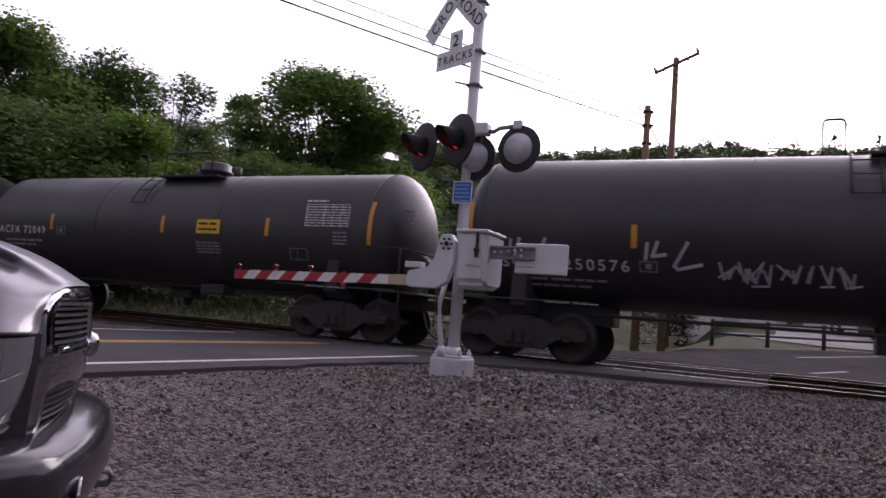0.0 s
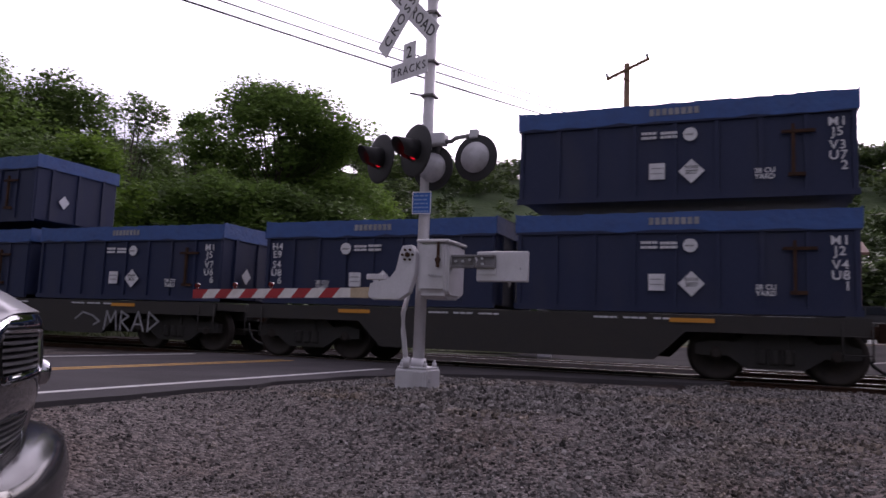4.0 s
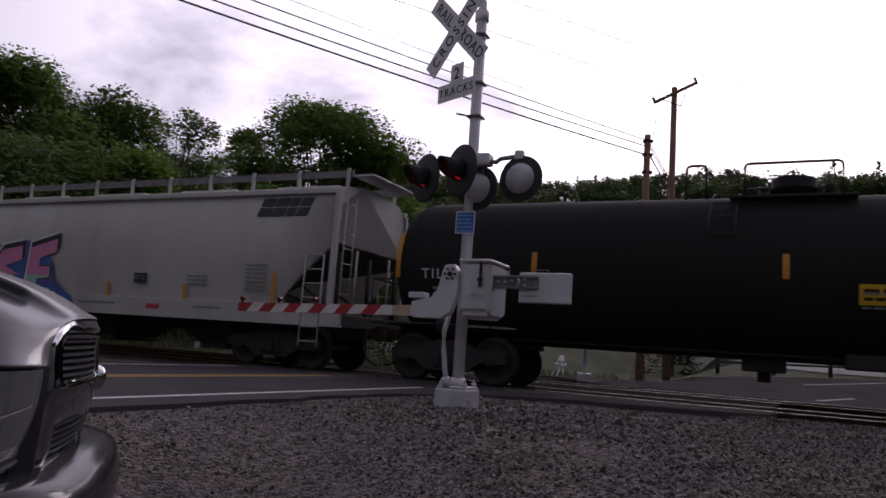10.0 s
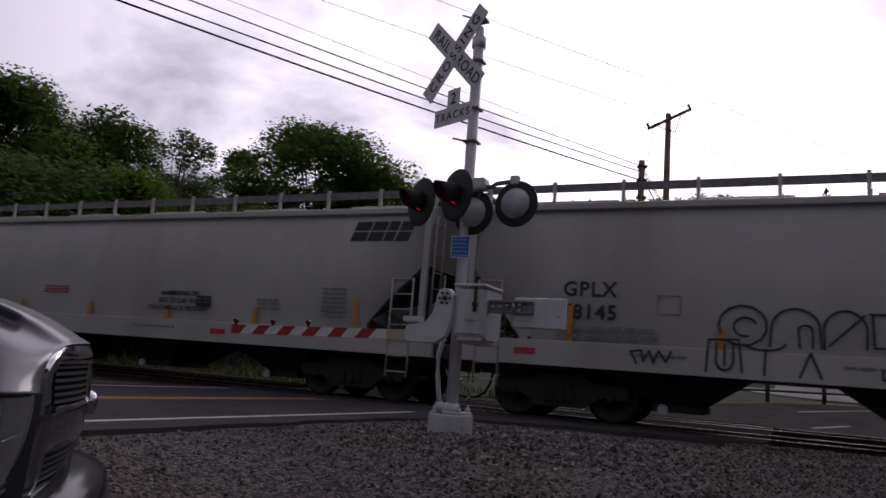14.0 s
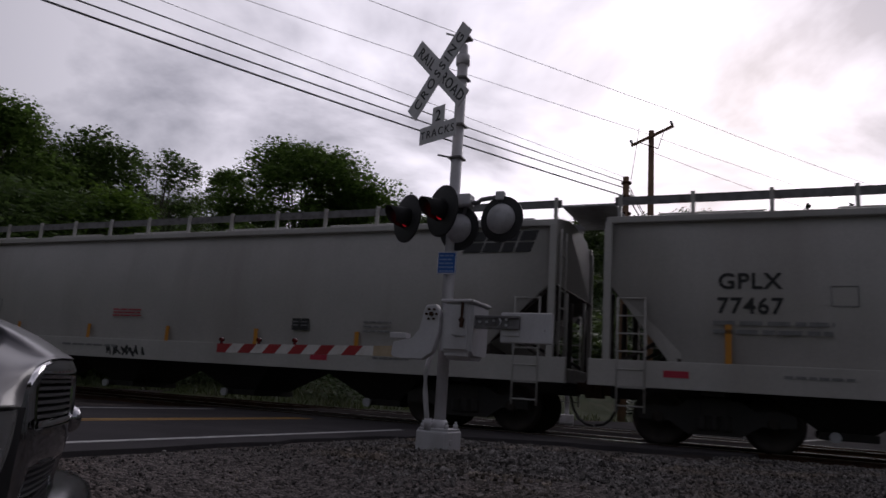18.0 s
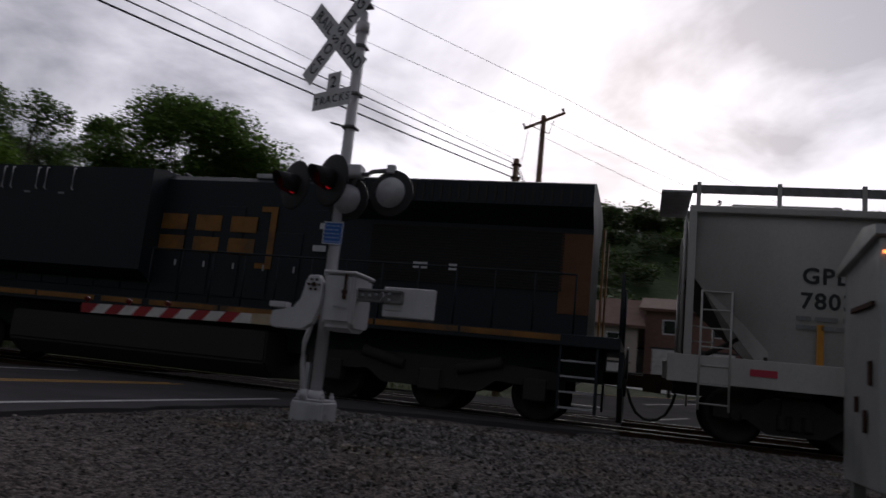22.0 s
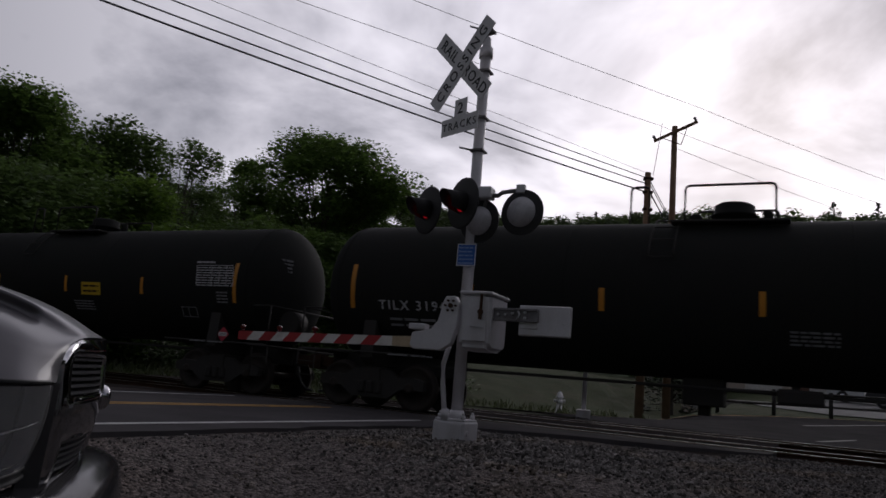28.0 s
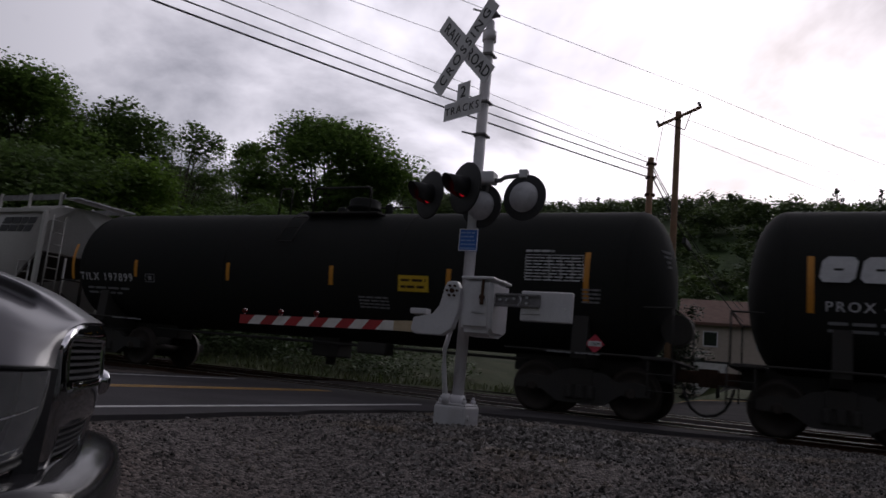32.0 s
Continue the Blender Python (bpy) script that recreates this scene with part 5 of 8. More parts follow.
def guard_rail():
    a, b = U * -3.0 + V * 33, U * 16.0 + V * 40
    root = thing("pipe_fence", "dark two-rail pipe fence along the far roadside", "fence", kind="")
    n = 9
    pts = [a.lerp(b, k / n) for k in range(n + 1)]
    pts = [Vector((p.x, p.y, ground_z(p.x, p.y))) for p in pts]
    for p in pts:
        bm = bm_new()
        cyl(bm, p - Vector((0, 0, 0.2)), p + Vector((0, 0, 1.05)), 0.08, seg=10)
        part("post", bm, M_UNDER, root)
    for h in (0.45, 0.95):
        for p, r in zip(pts, pts[1:]):
            bm = bm_new()
            cyl(bm, p + Vector((0, 0, h)), r + Vector((0, 0, h)), 0.045, seg=8)
            part("rail", bm, M_UNDER, root)


guard_rail()


def fire_hydrant(x, y):
    root = thing("fire_hydrant", "small white fire hydrant standing in the roadside grass", "hydrant", pose(x, y, ground_z(x, y) - 0.02))
    bm = bm_new()
    lathe(bm, [(0.0, 0.15), (0.05, 0.15), (0.06, 0.11), (0.55, 0.10), (0.57, 0.14), (0.61, 0.14), (0.63, 0.12), (0.74, 0.09), (0.80, 0.03)], "Z", seg=16)
    part("barrel", bm, M_SIGN, root)
    for k in (-1, 1):
        bm = bm_new()
        lathe(bm, [(k * 0.08, 0.055), (k * 0.17, 0.055), (k * 0.18, 0.065), (k * 0.21, 0.06), (k * 0.215, 0.02)], "X", (0, 0, 0.45), 12)
        part("nozzle_cap", bm, M_SIGN, root)
    bm = bm_new()
    lathe(bm, [(-0.08, 0.075), (-0.19, 0.075), (-0.20, 0.085), (-0.23, 0.07), (-0.235, 0.02)], "Y", (0, 0, 0.42), 12)
    part("pumper_cap", bm, M_SIGN, root)
    bm = bm_new()
    cyl(bm, (0, 0, 0.79), (0, 0, 0.84), 0.02, seg=5)
    part("operating_nut", bm, M_ARMSTEEL, root)


q = U * -8.1 + V * 27.5
fire_hydrant(q.x, q.y)


def verge_weeds():
    """Tall grass and weeds along the far side of the tracks."""
    rnd = random.Random(9)
    vs, fs = [], []
    for k in range(9000):
        s = rnd.uniform(-60, 26)
        p = 21.0 + 7 * rnd.random() ** 1.6
        if -12 < s < 14 and (p < 23 or s > -7 + (p - 23) * 0.6):
            continue
        q = U * s + V * p
        z = ground_z(q.x, q.y)
        h, w = rnd.uniform(0.08, 0.38), rnd.uniform(0.015, 0.04)
        a = rnd.uniform(0, 6.28)
        d = Vector((math.cos(a), math.sin(a), 0)) * w
        t = Vector((rnd.uniform(-.2, .2), rnd.uniform(-.2, .2), h))
        o = len(vs)
        c = Vector((q.x, q.y, z))
        vs += [tuple(c - d), tuple(c + d), tuple(c + d * 0.6 + t * 0.6), tuple(c + t), tuple(c - d * 0.6 + t * 0.6)]
        fs.append([o, o + 1, o + 2, o + 3, o + 4])
    me = bpy.data.meshes.new("verge_weeds")
    me.from_pydata(vs, [], fs)
    me.materials.append(M_WEED)
    tagged(new("verge_weeds", me), "tall pale green weeds along the rail bed", "grass", kind="stuff")
    cl = []
    for k in range(150):
        s = rnd.uniform(-58, -13)
        q = U * s + V * rnd.uniform(23, 31)
        r = rnd.uniform(0.5, 1.3)
        cl.append(((q.x, q.y, ground_z(q.x, q.y) + r * 0.6), r))
    v, f = leaf_cloud(cl, 0.16, 190, 55)
    tagged(new("brush", raw_mesh("brush", v, f, M_WOODSDARK)), "low leafy brush below the trees", "shrubs", kind="stuff")


verge_weeds()
build_stones()

# ---- crossing signal with gate ----
def crossing_signal():
    """Local frame: x toward the road's far end of the arm (-U), y along the road toward the eye's side, z up."""
    p = Vector((0.272, 8.40, 0))
    root = thing("crossing_signal", "silver railroad crossing signal with gate mechanism, flashing lights and crossbuck", "crossing signal", pose(p.x, p.y, 0.0, 0, 0, TRACK_TURN))
    # local x = U (right), y = V (away); the road lies toward -x
    bm = bm_new()
    box(bm, -0.195, 0.195, -0.19, 0.19, -0.06, 0.24, 0.02)
    box(bm, -0.18, 0.18, -0.175, 0.175, 0.24, 0.265, 0.01)
    base = part("base", bm, M_SILVER, root, "heavy silver-painted cast junction base", pose(0, 0, -0.035))
    for sx in (-1, 1):
        for sy in (-1, 1):
            bm = bm_new()
            cyl(bm, (sx * 0.14, sy * 0.13, 0.26), (sx * 0.14, sy * 0.13, 0.31), 0.028, seg=6)
            cyl(bm, (sx * 0.14, sy * 0.13, 0.31), (sx * 0.14, sy * 0.13, 0.34), 0.014, seg=8)
            part("bolt", bm, M_SILVER, base)
    bm = bm_new()
    box(bm, 0.02, 0.15, -0.197, -0.186, 0.0, 0.21, 0.004)
    cyl(bm, (0.19, -0.12, 0.12), (0.21, -0.12, 0.12), 0.03, seg=10)
    part("cover_plate", bm, M_SILVER, base)
    bm = bm_new()
    cyl(bm, (0, 0, 0.22), (0, 0, 4.66), 0.066, seg=24)
    cyl(bm, (0, 0, 0.22), (0, 0, 0.32), 0.10, 0.08, seg=20)
    part("mast", bm, M_SILVER, root)
    bm = bm_new()
    cyl(bm, (0, 0, 4.55), (0, 0, 4.67), 0.085, seg=20)
    lathe(bm, [(4.67, 0.085), (4.70, 0.055), (4.80, 0.05), (4.83, 0.03)], "Z", seg=20)
    part("mast_cap", bm, M_SILVER, root)
    # mechanism box
    box_z = 1.0
    bm = bm_new()
    prism(bm, [(-0.26, 0.06), (-0.18, 0.0), (0.18, 0.0), (0.26, 0.06), (0.27, 0.62), (-0.27, 0.62)], "X", -0.14, 0.22)
    bmesh.ops.bevel(bm, geom=bm.edges[:], offset=0.045, segments=3, affect="EDGES")
    mech = part("mechanism_case", bm, M_SILVER, root, "silver gate mechanism case", pose(0.275, -0.18, box_z - 0.025))
    bm = bm_new()
    box(bm, -0.15, 0.23, -0.285, 0.285, 0.60, 0.635, 0.014)
    part("case_lid", bm, M_SILVER, mech)
    bm = bm_new()
    box(bm, 0.10, 0.125, -0.30, -0.27, 0.42, 0.60, 0.005)
    lathe(bm, [(-0.012, 0.03), (0.012, 0.03)], "Y", (0.112, -0.29, 0.41), 12)
    box(bm, 0.095, 0.13, -0.305, -0.275, 0.33, 0.40, 0.006)
    part("padlock", bm, M_RUST, mech, "hasp with a dark padlock")
    bm = bm_new()
    bars(bm, 0.0, 0.15, 0.24, 0.018, -0.278, 3, 3, 0.004)
    part("maker_plate", bm, M_DOME, mech)
    # gate arm crank and arm
    bm = bm_new()
    pts = [(-0.04, 0.50), (-0.09, 0.58), (-0.20, 0.57), (-0.235, 0.49), (-0.26, 0.30), (-0.34, 0.20), (-0.58, 0.16), (-0.60, 0.02), (-0.55, -0.02), (-0.22, -0.02), (-0.10, 0.06), (-0.04, 0.26)]
    prism(bm, pts, "Y", -0.05, 0.05)
    bmesh.ops.bevel(bm, geom=bm.edges[:], offset=0.01, segments=1, affect="EDGES")
    crank = part("arm_crank", bm, M_SILVER, root, "curved silver arm bracket with a bolted hub", pose(0.165, -0.42, box_z - 0.03))
    bm = bm_new()
    for k in range(7):
        a = k * 1.047
        r = 0.06 if k < 6 else 0
        cyl(bm, (-0.13 + r * math.cos(a), -0.075, 0.47 + r * math.sin(a)), (-0.13 + r * math.cos(a), -0.045, 0.47 + r * math.sin(a)), 0.013 if k < 6 else 0.026, seg=8)
    part("hub_bolt", bm, M_RUST, crank)
    bm = bm_new()
    box(bm, -0.62, -0.42, -0.06, 0.06, 0.20, 0.26, 0.006)
    part("arm_clamp", bm, M_SILVER, crank)
    # the arm: dipping a little toward its tip, striped
    arm_y, arm_x0, tip = -0.40, -0.52, -3.06
    dz = -0.07
    bm = bm_new()
    prism(bm, [(-1.0, -0.055), (0, -0.062), (0, 0.062), (-1.0, 0.055)], "Y", -0.022, 0.022)
    L = arm_x0 - tip
    bmesh.ops.scale(bm, vec=(0.32, 1, 1), verts=bm.verts[:])
    arm = part("gate_arm", bm, M_WOODARM, root, "striped red and white wooden gate arm with lamps", pose(arm_x0 + 0.16, arm_y, box_z + 0.03, 0, -1.2, 0))
    n = 12
    seg = (L - 0.32) / n
    for k in range(n):
        a, b = -(0.32 + k * seg), -(0.32 + (k + 1) * seg)
        bm = bm_new()
        s1, h = 0.05, 0.054
        prism(bm, [(a + s1, h), (b + s1, h), (b - s1, -h), (a - s1, -h)] if 0 < k < n - 1 else [(a if k == 0 else a + s1, h), (b + s1 if k == 0 else b, h), (b - s1 if k == 0 else b, -h), (a if k == 0 else a - s1, -h)], "Y", -0.02, 0.02)
        part("stripe", bm, M_REDSTRIPE if k % 2 else M_GATEWHITE, arm)
    for k, x in enumerate((-L + 0.05, -L + 0.62, -L + 1.14)):
        bm = bm_new()
        cyl(bm, (x, 0, 0.05), (x, 0, 0.075), 0.02, seg=8)
        lathe(bm, [(-0.03, 0.022), (-0.015, 0.03), (0.015, 0.03), (0.03, 0.022)], "Y", (x, 0, 0.105), 12)
        part("arm_lamp", bm, M_REDOFF, arm, "small dark red arm lamp")
    # counterweight
    bm = bm_new()
    box(bm, 0.12, 0.66, -0.02, 0.02, 0.36, 0.50, 0.006)
    box(bm, 0.12, 0.66, -0.045, -0.02, 0.36, 0.385, 0.004)
    box(bm, 0.12, 0.66, -0.045, -0.02, 0.475, 0.50, 0.004)
    cwa = part("counterweight_arm", bm, M_ARMSTEEL, root, "dull grey steel counterweight arm", pose(0.33, -0.32, box_z - 0.05))
    for xx, zz in ((0.22, 0.43), (0.30, 0.43), (0.38, 0.445), (0.52, 0.40), (0.52, 0.46)):
        bm = bm_new()
        cyl(bm, (xx, -0.05, zz), (xx, -0.018, zz), 0.014, seg=8)
        part("bolt", bm, M_DOME, cwa)
    bm = bm_new()
    tube(bm, [(0.44, -0.03, 0.47), (0.47, -0.07, 0.44), (0.46, -0.07, 0.39), (0.43, -0.03, 0.37)], 0.012, 8)
    part("link_strap", bm, M_DOME, cwa)
    bm = bm_new()
    box(bm, 0.50, 1.06, -0.06, 0.02, 0.26, 0.58, 0.012)
    cw = part("counterweight", bm, M_SILVER, root, "flat silver counterweight plate", pose(0.27, -0.25, box_z - 0.09))
    bm = bm_new()
    box(bm, 0.52, 0.72, -0.072, -0.06, 0.33, 0.53, 0.006)
    part("weight_plate", bm, M_SILVER, cw)
    bm = bm_new()
    box(bm, 0.25, 0.50, -0.07, -0.058, 0.42, 0.45, 0.002)
    part("clamp_bar", bm, M_SILVER, cw)
    for x_, z_, r_ in ((0.60, 0.45, 0.03), (0.98, 0.40, 0.013)):
        bm = bm_new()
        cyl(bm, (x_, -0.085, z_), (x_, -0.058, z_), r_, seg=8)
        part("bolt", bm, M_SILVER, cw)
    # cable conduit
    bm = bm_new()
    tube(bm, [(-0.07, -0.16, 0.24), (-0.085, -0.19, 0.42), (-0.105, -0.21, 0.62), (-0.11, -0.22, 0.82), (-0.06, -0.22, 1.02)], 0.028, 12)
    cyl(bm, (-0.07, -0.16, 0.22), (-0.07, -0.165, 0.33), 0.042, seg=12)
    part("conduit", bm, M_SILVER, root, "flexible grey conduit")
    # blue notice
    bm = bm_new()
    box(bm, -0.115, 0.115, -0.006, 0.006, -0.13, 0.13, 0.004)
    sg = part("blue_sign", bm, M_BLUE, root, "small blue emergency notice plate", pose(0.005, -0.10, 2.075, 0, 0, 4))
    bm = bm_new()
    for x0_, x1_, z0_, z1_ in ((-0.113, 0.113, 0.118, 0.128), (-0.113, 0.113, -0.128, -0.118), (-0.113, -0.104, -0.118, 0.118), (0.104, 0.113, -0.118, 0.118)):
        box(bm, x0_, x1_, -0.010, -0.006, z0_, z1_)
    part("sign_border", bm, M_SIGN, sg, "thin white border")
    m_pale = mat("notice_pale_blue", (0.25, 0.38, 0.65), (0.2, 0.32, 0.58), 0.5, bump=0)
    for k in range(5):
        bm = bm_new()
        bars(bm, -0.09, 0.09, 0.075 - k * 0.045, 0.016, -0.008, 3, k, 0.002)
        part("text_line", bm, m_pale, sg)
    # light bar and flashing lights
    bm = bm_new()
    cyl(bm, (0, 0, 2.70), (0, 0, 2.90), 0.09, seg=20)
    box(bm, 0.05, 0.27, -0.17, 0.0, 2.735, 2.875, 0.02)
    part("light_bracket", bm, M_SILVER, root, "silver junction box clamped to the mast")
    bm = bm_new()
    tube(bm, [(0.25, -0.08, 2.78), (0.34, -0.10, 2.77), (0.40, -0.12, 2.80), (0.63, -0.19, 2.80)], 0.026, 10)
    tube(bm, [(0.20, -0.06, 2.75), (0.17, -0.05, 2.70), (0.16, -0.04, 2.64)], 0.024, 10)
    tube(bm, [(0.0, -0.06, 2.80), (-0.20, -0.08, 2.80), (-0.50, -0.11, 2.76), (-0.52, -0.12, 2.66)], 0.024, 10)
    tube(bm, [(0.02, -0.06, 2.82), (0.08, -0.30, 2.84), (0.12, -0.47, 2.80), (0.12, -0.48, 2.70)], 0.024, 10)
    part("lamp_arm", bm, M_ARMSTEEL, root, "weathered pipe arms holding the lamps")
    bm = bm_new()
    box(bm, 0.60, 0.70, -0.23, -0.15, 2.76, 2.86, 0.012)
    part("lamp_clamp", bm, M_SILVER, root, "pale clamp over a lamp")

    def lamp(x, y, z, turn, lit, side):
        """A flashing light; it faces local -y before the turn."""
        bm = bm_new()
        rd = 0.292 if side < 0 else 0.262
        lathe(bm, [(0.0, rd), (-0.012, rd), (-0.02, rd - 0.022), (-0.02, 0.10)], "Y", seg=40, closed=False)
        lathe(bm, [(0.0, rd), (0.006, rd - 0.022), (0.006, 0.14)], "Y", seg=40, closed=False)
        lp = part("background_disc", bm, M_BLACK, root, "round black background with a hooded red lamp", pose(x, y, z, 0, 0, turn))
        bm = bm_new()
        lathe(bm, [(0.0, 0.170), (0.035, 0.170), (0.045, 0.158), (0.09, 0.13), (0.12, 0.075), (0.13, 0.0)], "Y", seg=28, closed=False)
        part("lamp_housing", bm, M_DOME, lp, "domed grey lamp back")
        bm = bm_new()
        for k in range(28):          # visor: a hood open below
            a0, a1 = radians(-62 + k * 304 / 28), radians(-62 + (k + 1) * 304 / 28)
            q = []
            for a, yy, rr in ((a0, -0.01, 0.128), (a1, -0.01, 0.128), (a1, -0.24, 0.098), (a0, -0.24, 0.098)):
                q.append(bm.verts.new((rr * math.cos(a), yy - (0.0 if yy > -0.1 else 0.055 * math.sin(a)), rr * math.sin(a) + (0.0 if yy > -0.1 else 0.012))))
            f = bm.faces.new(q); f.smooth = True
        bmesh.ops.remove_doubles(bm, verts=bm.verts[:], dist=0.0005)
        bmesh.ops.solidify(bm, geom=bm.faces[:], thickness=0.004)
        part("visor", bm, M_BLACK, lp)
        bm = bm_new()
        lathe(bm, [(-0.012, 0.112), (-0.024, 0.09), (-0.03, 0.0)], "Y", seg=24, closed=False)
        part("lens", bm, M_REDLED if lit else M_REDOFF, lp, "glowing red lens" if lit else "dark red lens")
    return root, lamp


sig, sig_lamp = crossing_signal()
sig_lamp(-0.53, -0.125, 2.61, -31, True, -1)
sig_lamp(0.105, -0.52, 2.575, -31, True, -1)
sig_lamp(0.68, -0.20, 2.54, 172, False, 1)
sig_lamp(0.10, -0.034, 2.49, 172, False, 1)
SIGN = pose(-0.205, -0.23, 4.385, 0, 0, -23)


def crossbuck():
    def blade(word_a, word_b, ang, y, lo):
        bm = bm_new()
        box(bm, -0.64, 0.64, -0.006, 0.006, -0.115, 0.115, 0.004)
        b = part("crossbuck_blade", bm, M_SIGN, sig, "white reflective crossbuck blade with black letters", pose(0, 0, 0) @ SIGN @ pose(0, y, 0, 0, -ang, 0))
        if word_b:
            write(word_a, 0.185, M_INK, b, pose(-0.35, -0.008, -0.062), bold=0.001, spacing=1.12)
            write(word_b, 0.185, M_INK, b, pose(0.35, -0.008, -0.062), bold=0.001, spacing=1.08)
        else:
            write(word_a, 0.18, M_INK, b, pose(0, -0.008, -0.062), bold=0.001, spacing=1.34)
        return b
    blade("RAIL", "ROAD", -45, 0.012, True)
    blade("CROSSING", "", 45, 0.0, False)
    bm = bm_new()
    box(bm, -0.315, 0.315, -0.006, 0.006, -0.215, 0.0, 0.004)
    box(bm, -0.105, 0.105, -0.006, 0.006, -0.01, 0.215, 0.004)
    t = part("track_count_sign", bm, M_SIGN, sig, "white plate for the number of tracks", SIGN @ pose(0.05, 0, -0.66))
    write("2", 0.20, M_INK, t, pose(0, -0.008, 0.03), bold=0.001)
    write("TRACKS", 0.135, M_INK, t, pose(0, -0.008, -0.155), bold=0.0, spacing=1.25)
    for z in (0.52, -0.02, -0.62, -1.03):
        bm = bm_new()
        cyl(bm, (0, 0, z - 0.02), (0, 0, z + 0.02), 0.078, seg=16)
        box(bm, -0.085, 0.085, -0.085, 0.085, z - 0.012, z + 0.012, 0.004)
        o = Vector(SIGN.translation)
        cyl(bm, (0, 0, z), (o.x * 0.8, o.y * 0.8, z), 0.012, seg=8)
        part("sign_bracket", bm, M_ARMSTEEL, sig, "grey steel sign clamp", pose(0, 0, o.z))


crossbuck()


def far_signal(x, y, turn):
    """The signal for the other direction, on the far verge."""
    g = ground_z(x, y)
    root = thing("crossing_signal", "silver crossing signal on the far verge beyond both tracks", "crossing signal", pose(x, y, 0, 0, 0, turn))
    bm = bm_new()
    box(bm, -0.2, 0.2, -0.2, 0.2, g - 0.1, g + 0.3, 0.02)
    part("base", bm, M_SILVER, root, "square cast base")
    bm = bm_new()
    cyl(bm, (0, 0, g + 0.25), (0, 0, 4.22), 0.062, seg=14)
    part("mast", bm, M_SILVER, root, "round silver mast")
    for a in (-48, 48):
        bm = bm_new()
        box(bm, -0.47, 0.47, -0.006, 0.006, -0.10, 0.10, 0.01)
        part("crossbuck_blade", bm, M_SIGN, root, "white reflective crossbuck blade", pose(0.30, 0.10 + a * 0.0002, 3.95, 0, 0, 62) @ pose(0, 0, 0, 0, a, 0))
    bm = bm_new()
    box(bm, -0.42, 0.42, -0.03, 0.03, 3.08, 3.14, 0.01)
    part("lamp_arm", bm, M_SILVER, root)
    for xx in (-0.32, 0.32):
        bm = bm_new()
        lathe(bm, [(-0.02, 0.25), (0.02, 0.25), (0.03, 0.12), (0.12, 0.10), (0.14, 0.0)], "Y", (xx, 0.06, 3.10), 20)
        disc = part("lamp_disc", bm, M_INK, root, "round black lamp background", pose(0, 0, 0))
        bm = bm_new()
        lathe(bm, [(-0.20, 0.13), (-0.02, 0.13), (-0.02, 0.12), (-0.20, 0.12)], "Y", (xx, 0.06, 3.10), 16)
        part("visor", bm, M_INK, disc)
    bm = bm_new()
    box(bm, -0.26, 0.12, -0.16, 0.16, 1.36, 1.88, 0.03)
    mech = part("gate_mechanism", bm, M_SILVER, root, "silver gate mechanism case")
    bm = bm_new()
    box(bm, -0.66, -0.34, -0.03, 0.03, 1.55, 1.86, 0.01)
    part("counterweight", bm, M_SILVER, root, "flat silver counterweight plate")
    bm = bm_new()
    box(bm, -0.36, -0.24, -0.03, 0.03, 1.62, 1.72, 0.01)
    part("counterweight_arm", bm, M_SILVER, root)
    bm = bm_new()
    box(bm, 0.10, 0.62, -0.03, 0.03, 1.38, 1.46, 0.01)
    part("gate_arm", bm, M_GATEWHITE, root, "white gate arm root")
    bm = bm_new()
    box(bm, -0.08, 0.02, -0.168, -0.160, 1.55, 1.72, 0.002)
    part("access_plate", bm, M_SILVER, mech)


far_signal(4.35, 21.6, -12)

# ---- rolling stock: local x the way of travel, y away from the eye, z up from the rail heads ----
WHEELS = []


def bogie_meshes(r=0.455, base=1.78):
    bm = bm_new()
    for y in (-1.0, 1.0):
        w = 0.07
        top = [(-1.22, 0.42), (-1.22, 0.60), (-0.98, 0.66), (-0.62, 0.64), (-0.40, 0.78), (0.40, 0.78), (0.62, 0.64), (0.98, 0.66), (1.22, 0.60), (1.22, 0.42), (0.86, 0.40), (0.72, 0.42), (0.42, 0.22), (-0.42, 0.22), (-0.72, 0.42), (-0.86, 0.40)]
        prism(bm, top, "Y", y - w, y + w)
        for k in (-0.20, 0.0, 0.20):
            lathe(bm, [(0.30, 0.075), (0.34, 0.085), (0.38, 0.075), (0.42, 0.085), (0.46, 0.075), (0.50, 0.085), (0.54, 0.075)], "Z", (k, y * 1.06, 0), 10)
    box(bm, -0.22, 0.22, -1.1, 1.1, 0.52, 0.82, 0.02)
    box(bm, -0.75, 0.75, -0.55, -0.45, 0.35, 0.45)
    box(bm, -0.75, 0.75, 0.45, 0.55, 0.35, 0.45)
    frame_me = mesh_of("bogie", bm, M_UNDER)
    bm = bm_new()
    for y in (-1, 1):
        lathe(bm, [(y * 0.69, 0.485), (y * 0.715, 0.485), (y * 0.725, r + 0.004), (y * 0.815, r - 0.004), (y * 0.82, r - 0.06), (y * 0.79, r - 0.10), (y * 0.775, 0.2), (y * 0.83, 0.14), (y * 0.84, 0.09)], "Y", seg=30)
        lathe(bm, [(y * 0.90, 0.10), (y * 1.08, 0.10), (y * 1.09, 0.06)], "Y", seg=10)
        for k in range(3):
            a = k * 2.094
            cyl(bm, (0.055 * math.cos(a), y * 1.085, 0.055 * math.sin(a)), (0.055 * math.cos(a), y * 1.105, 0.055 * math.sin(a)), 0.018, seg=6)
    cyl(bm, (0, -0.9, 0), (0, 0.9, 0), 0.085, seg=12)
    return frame_me, mesh_of("wheelset", bm, M_STEEL)


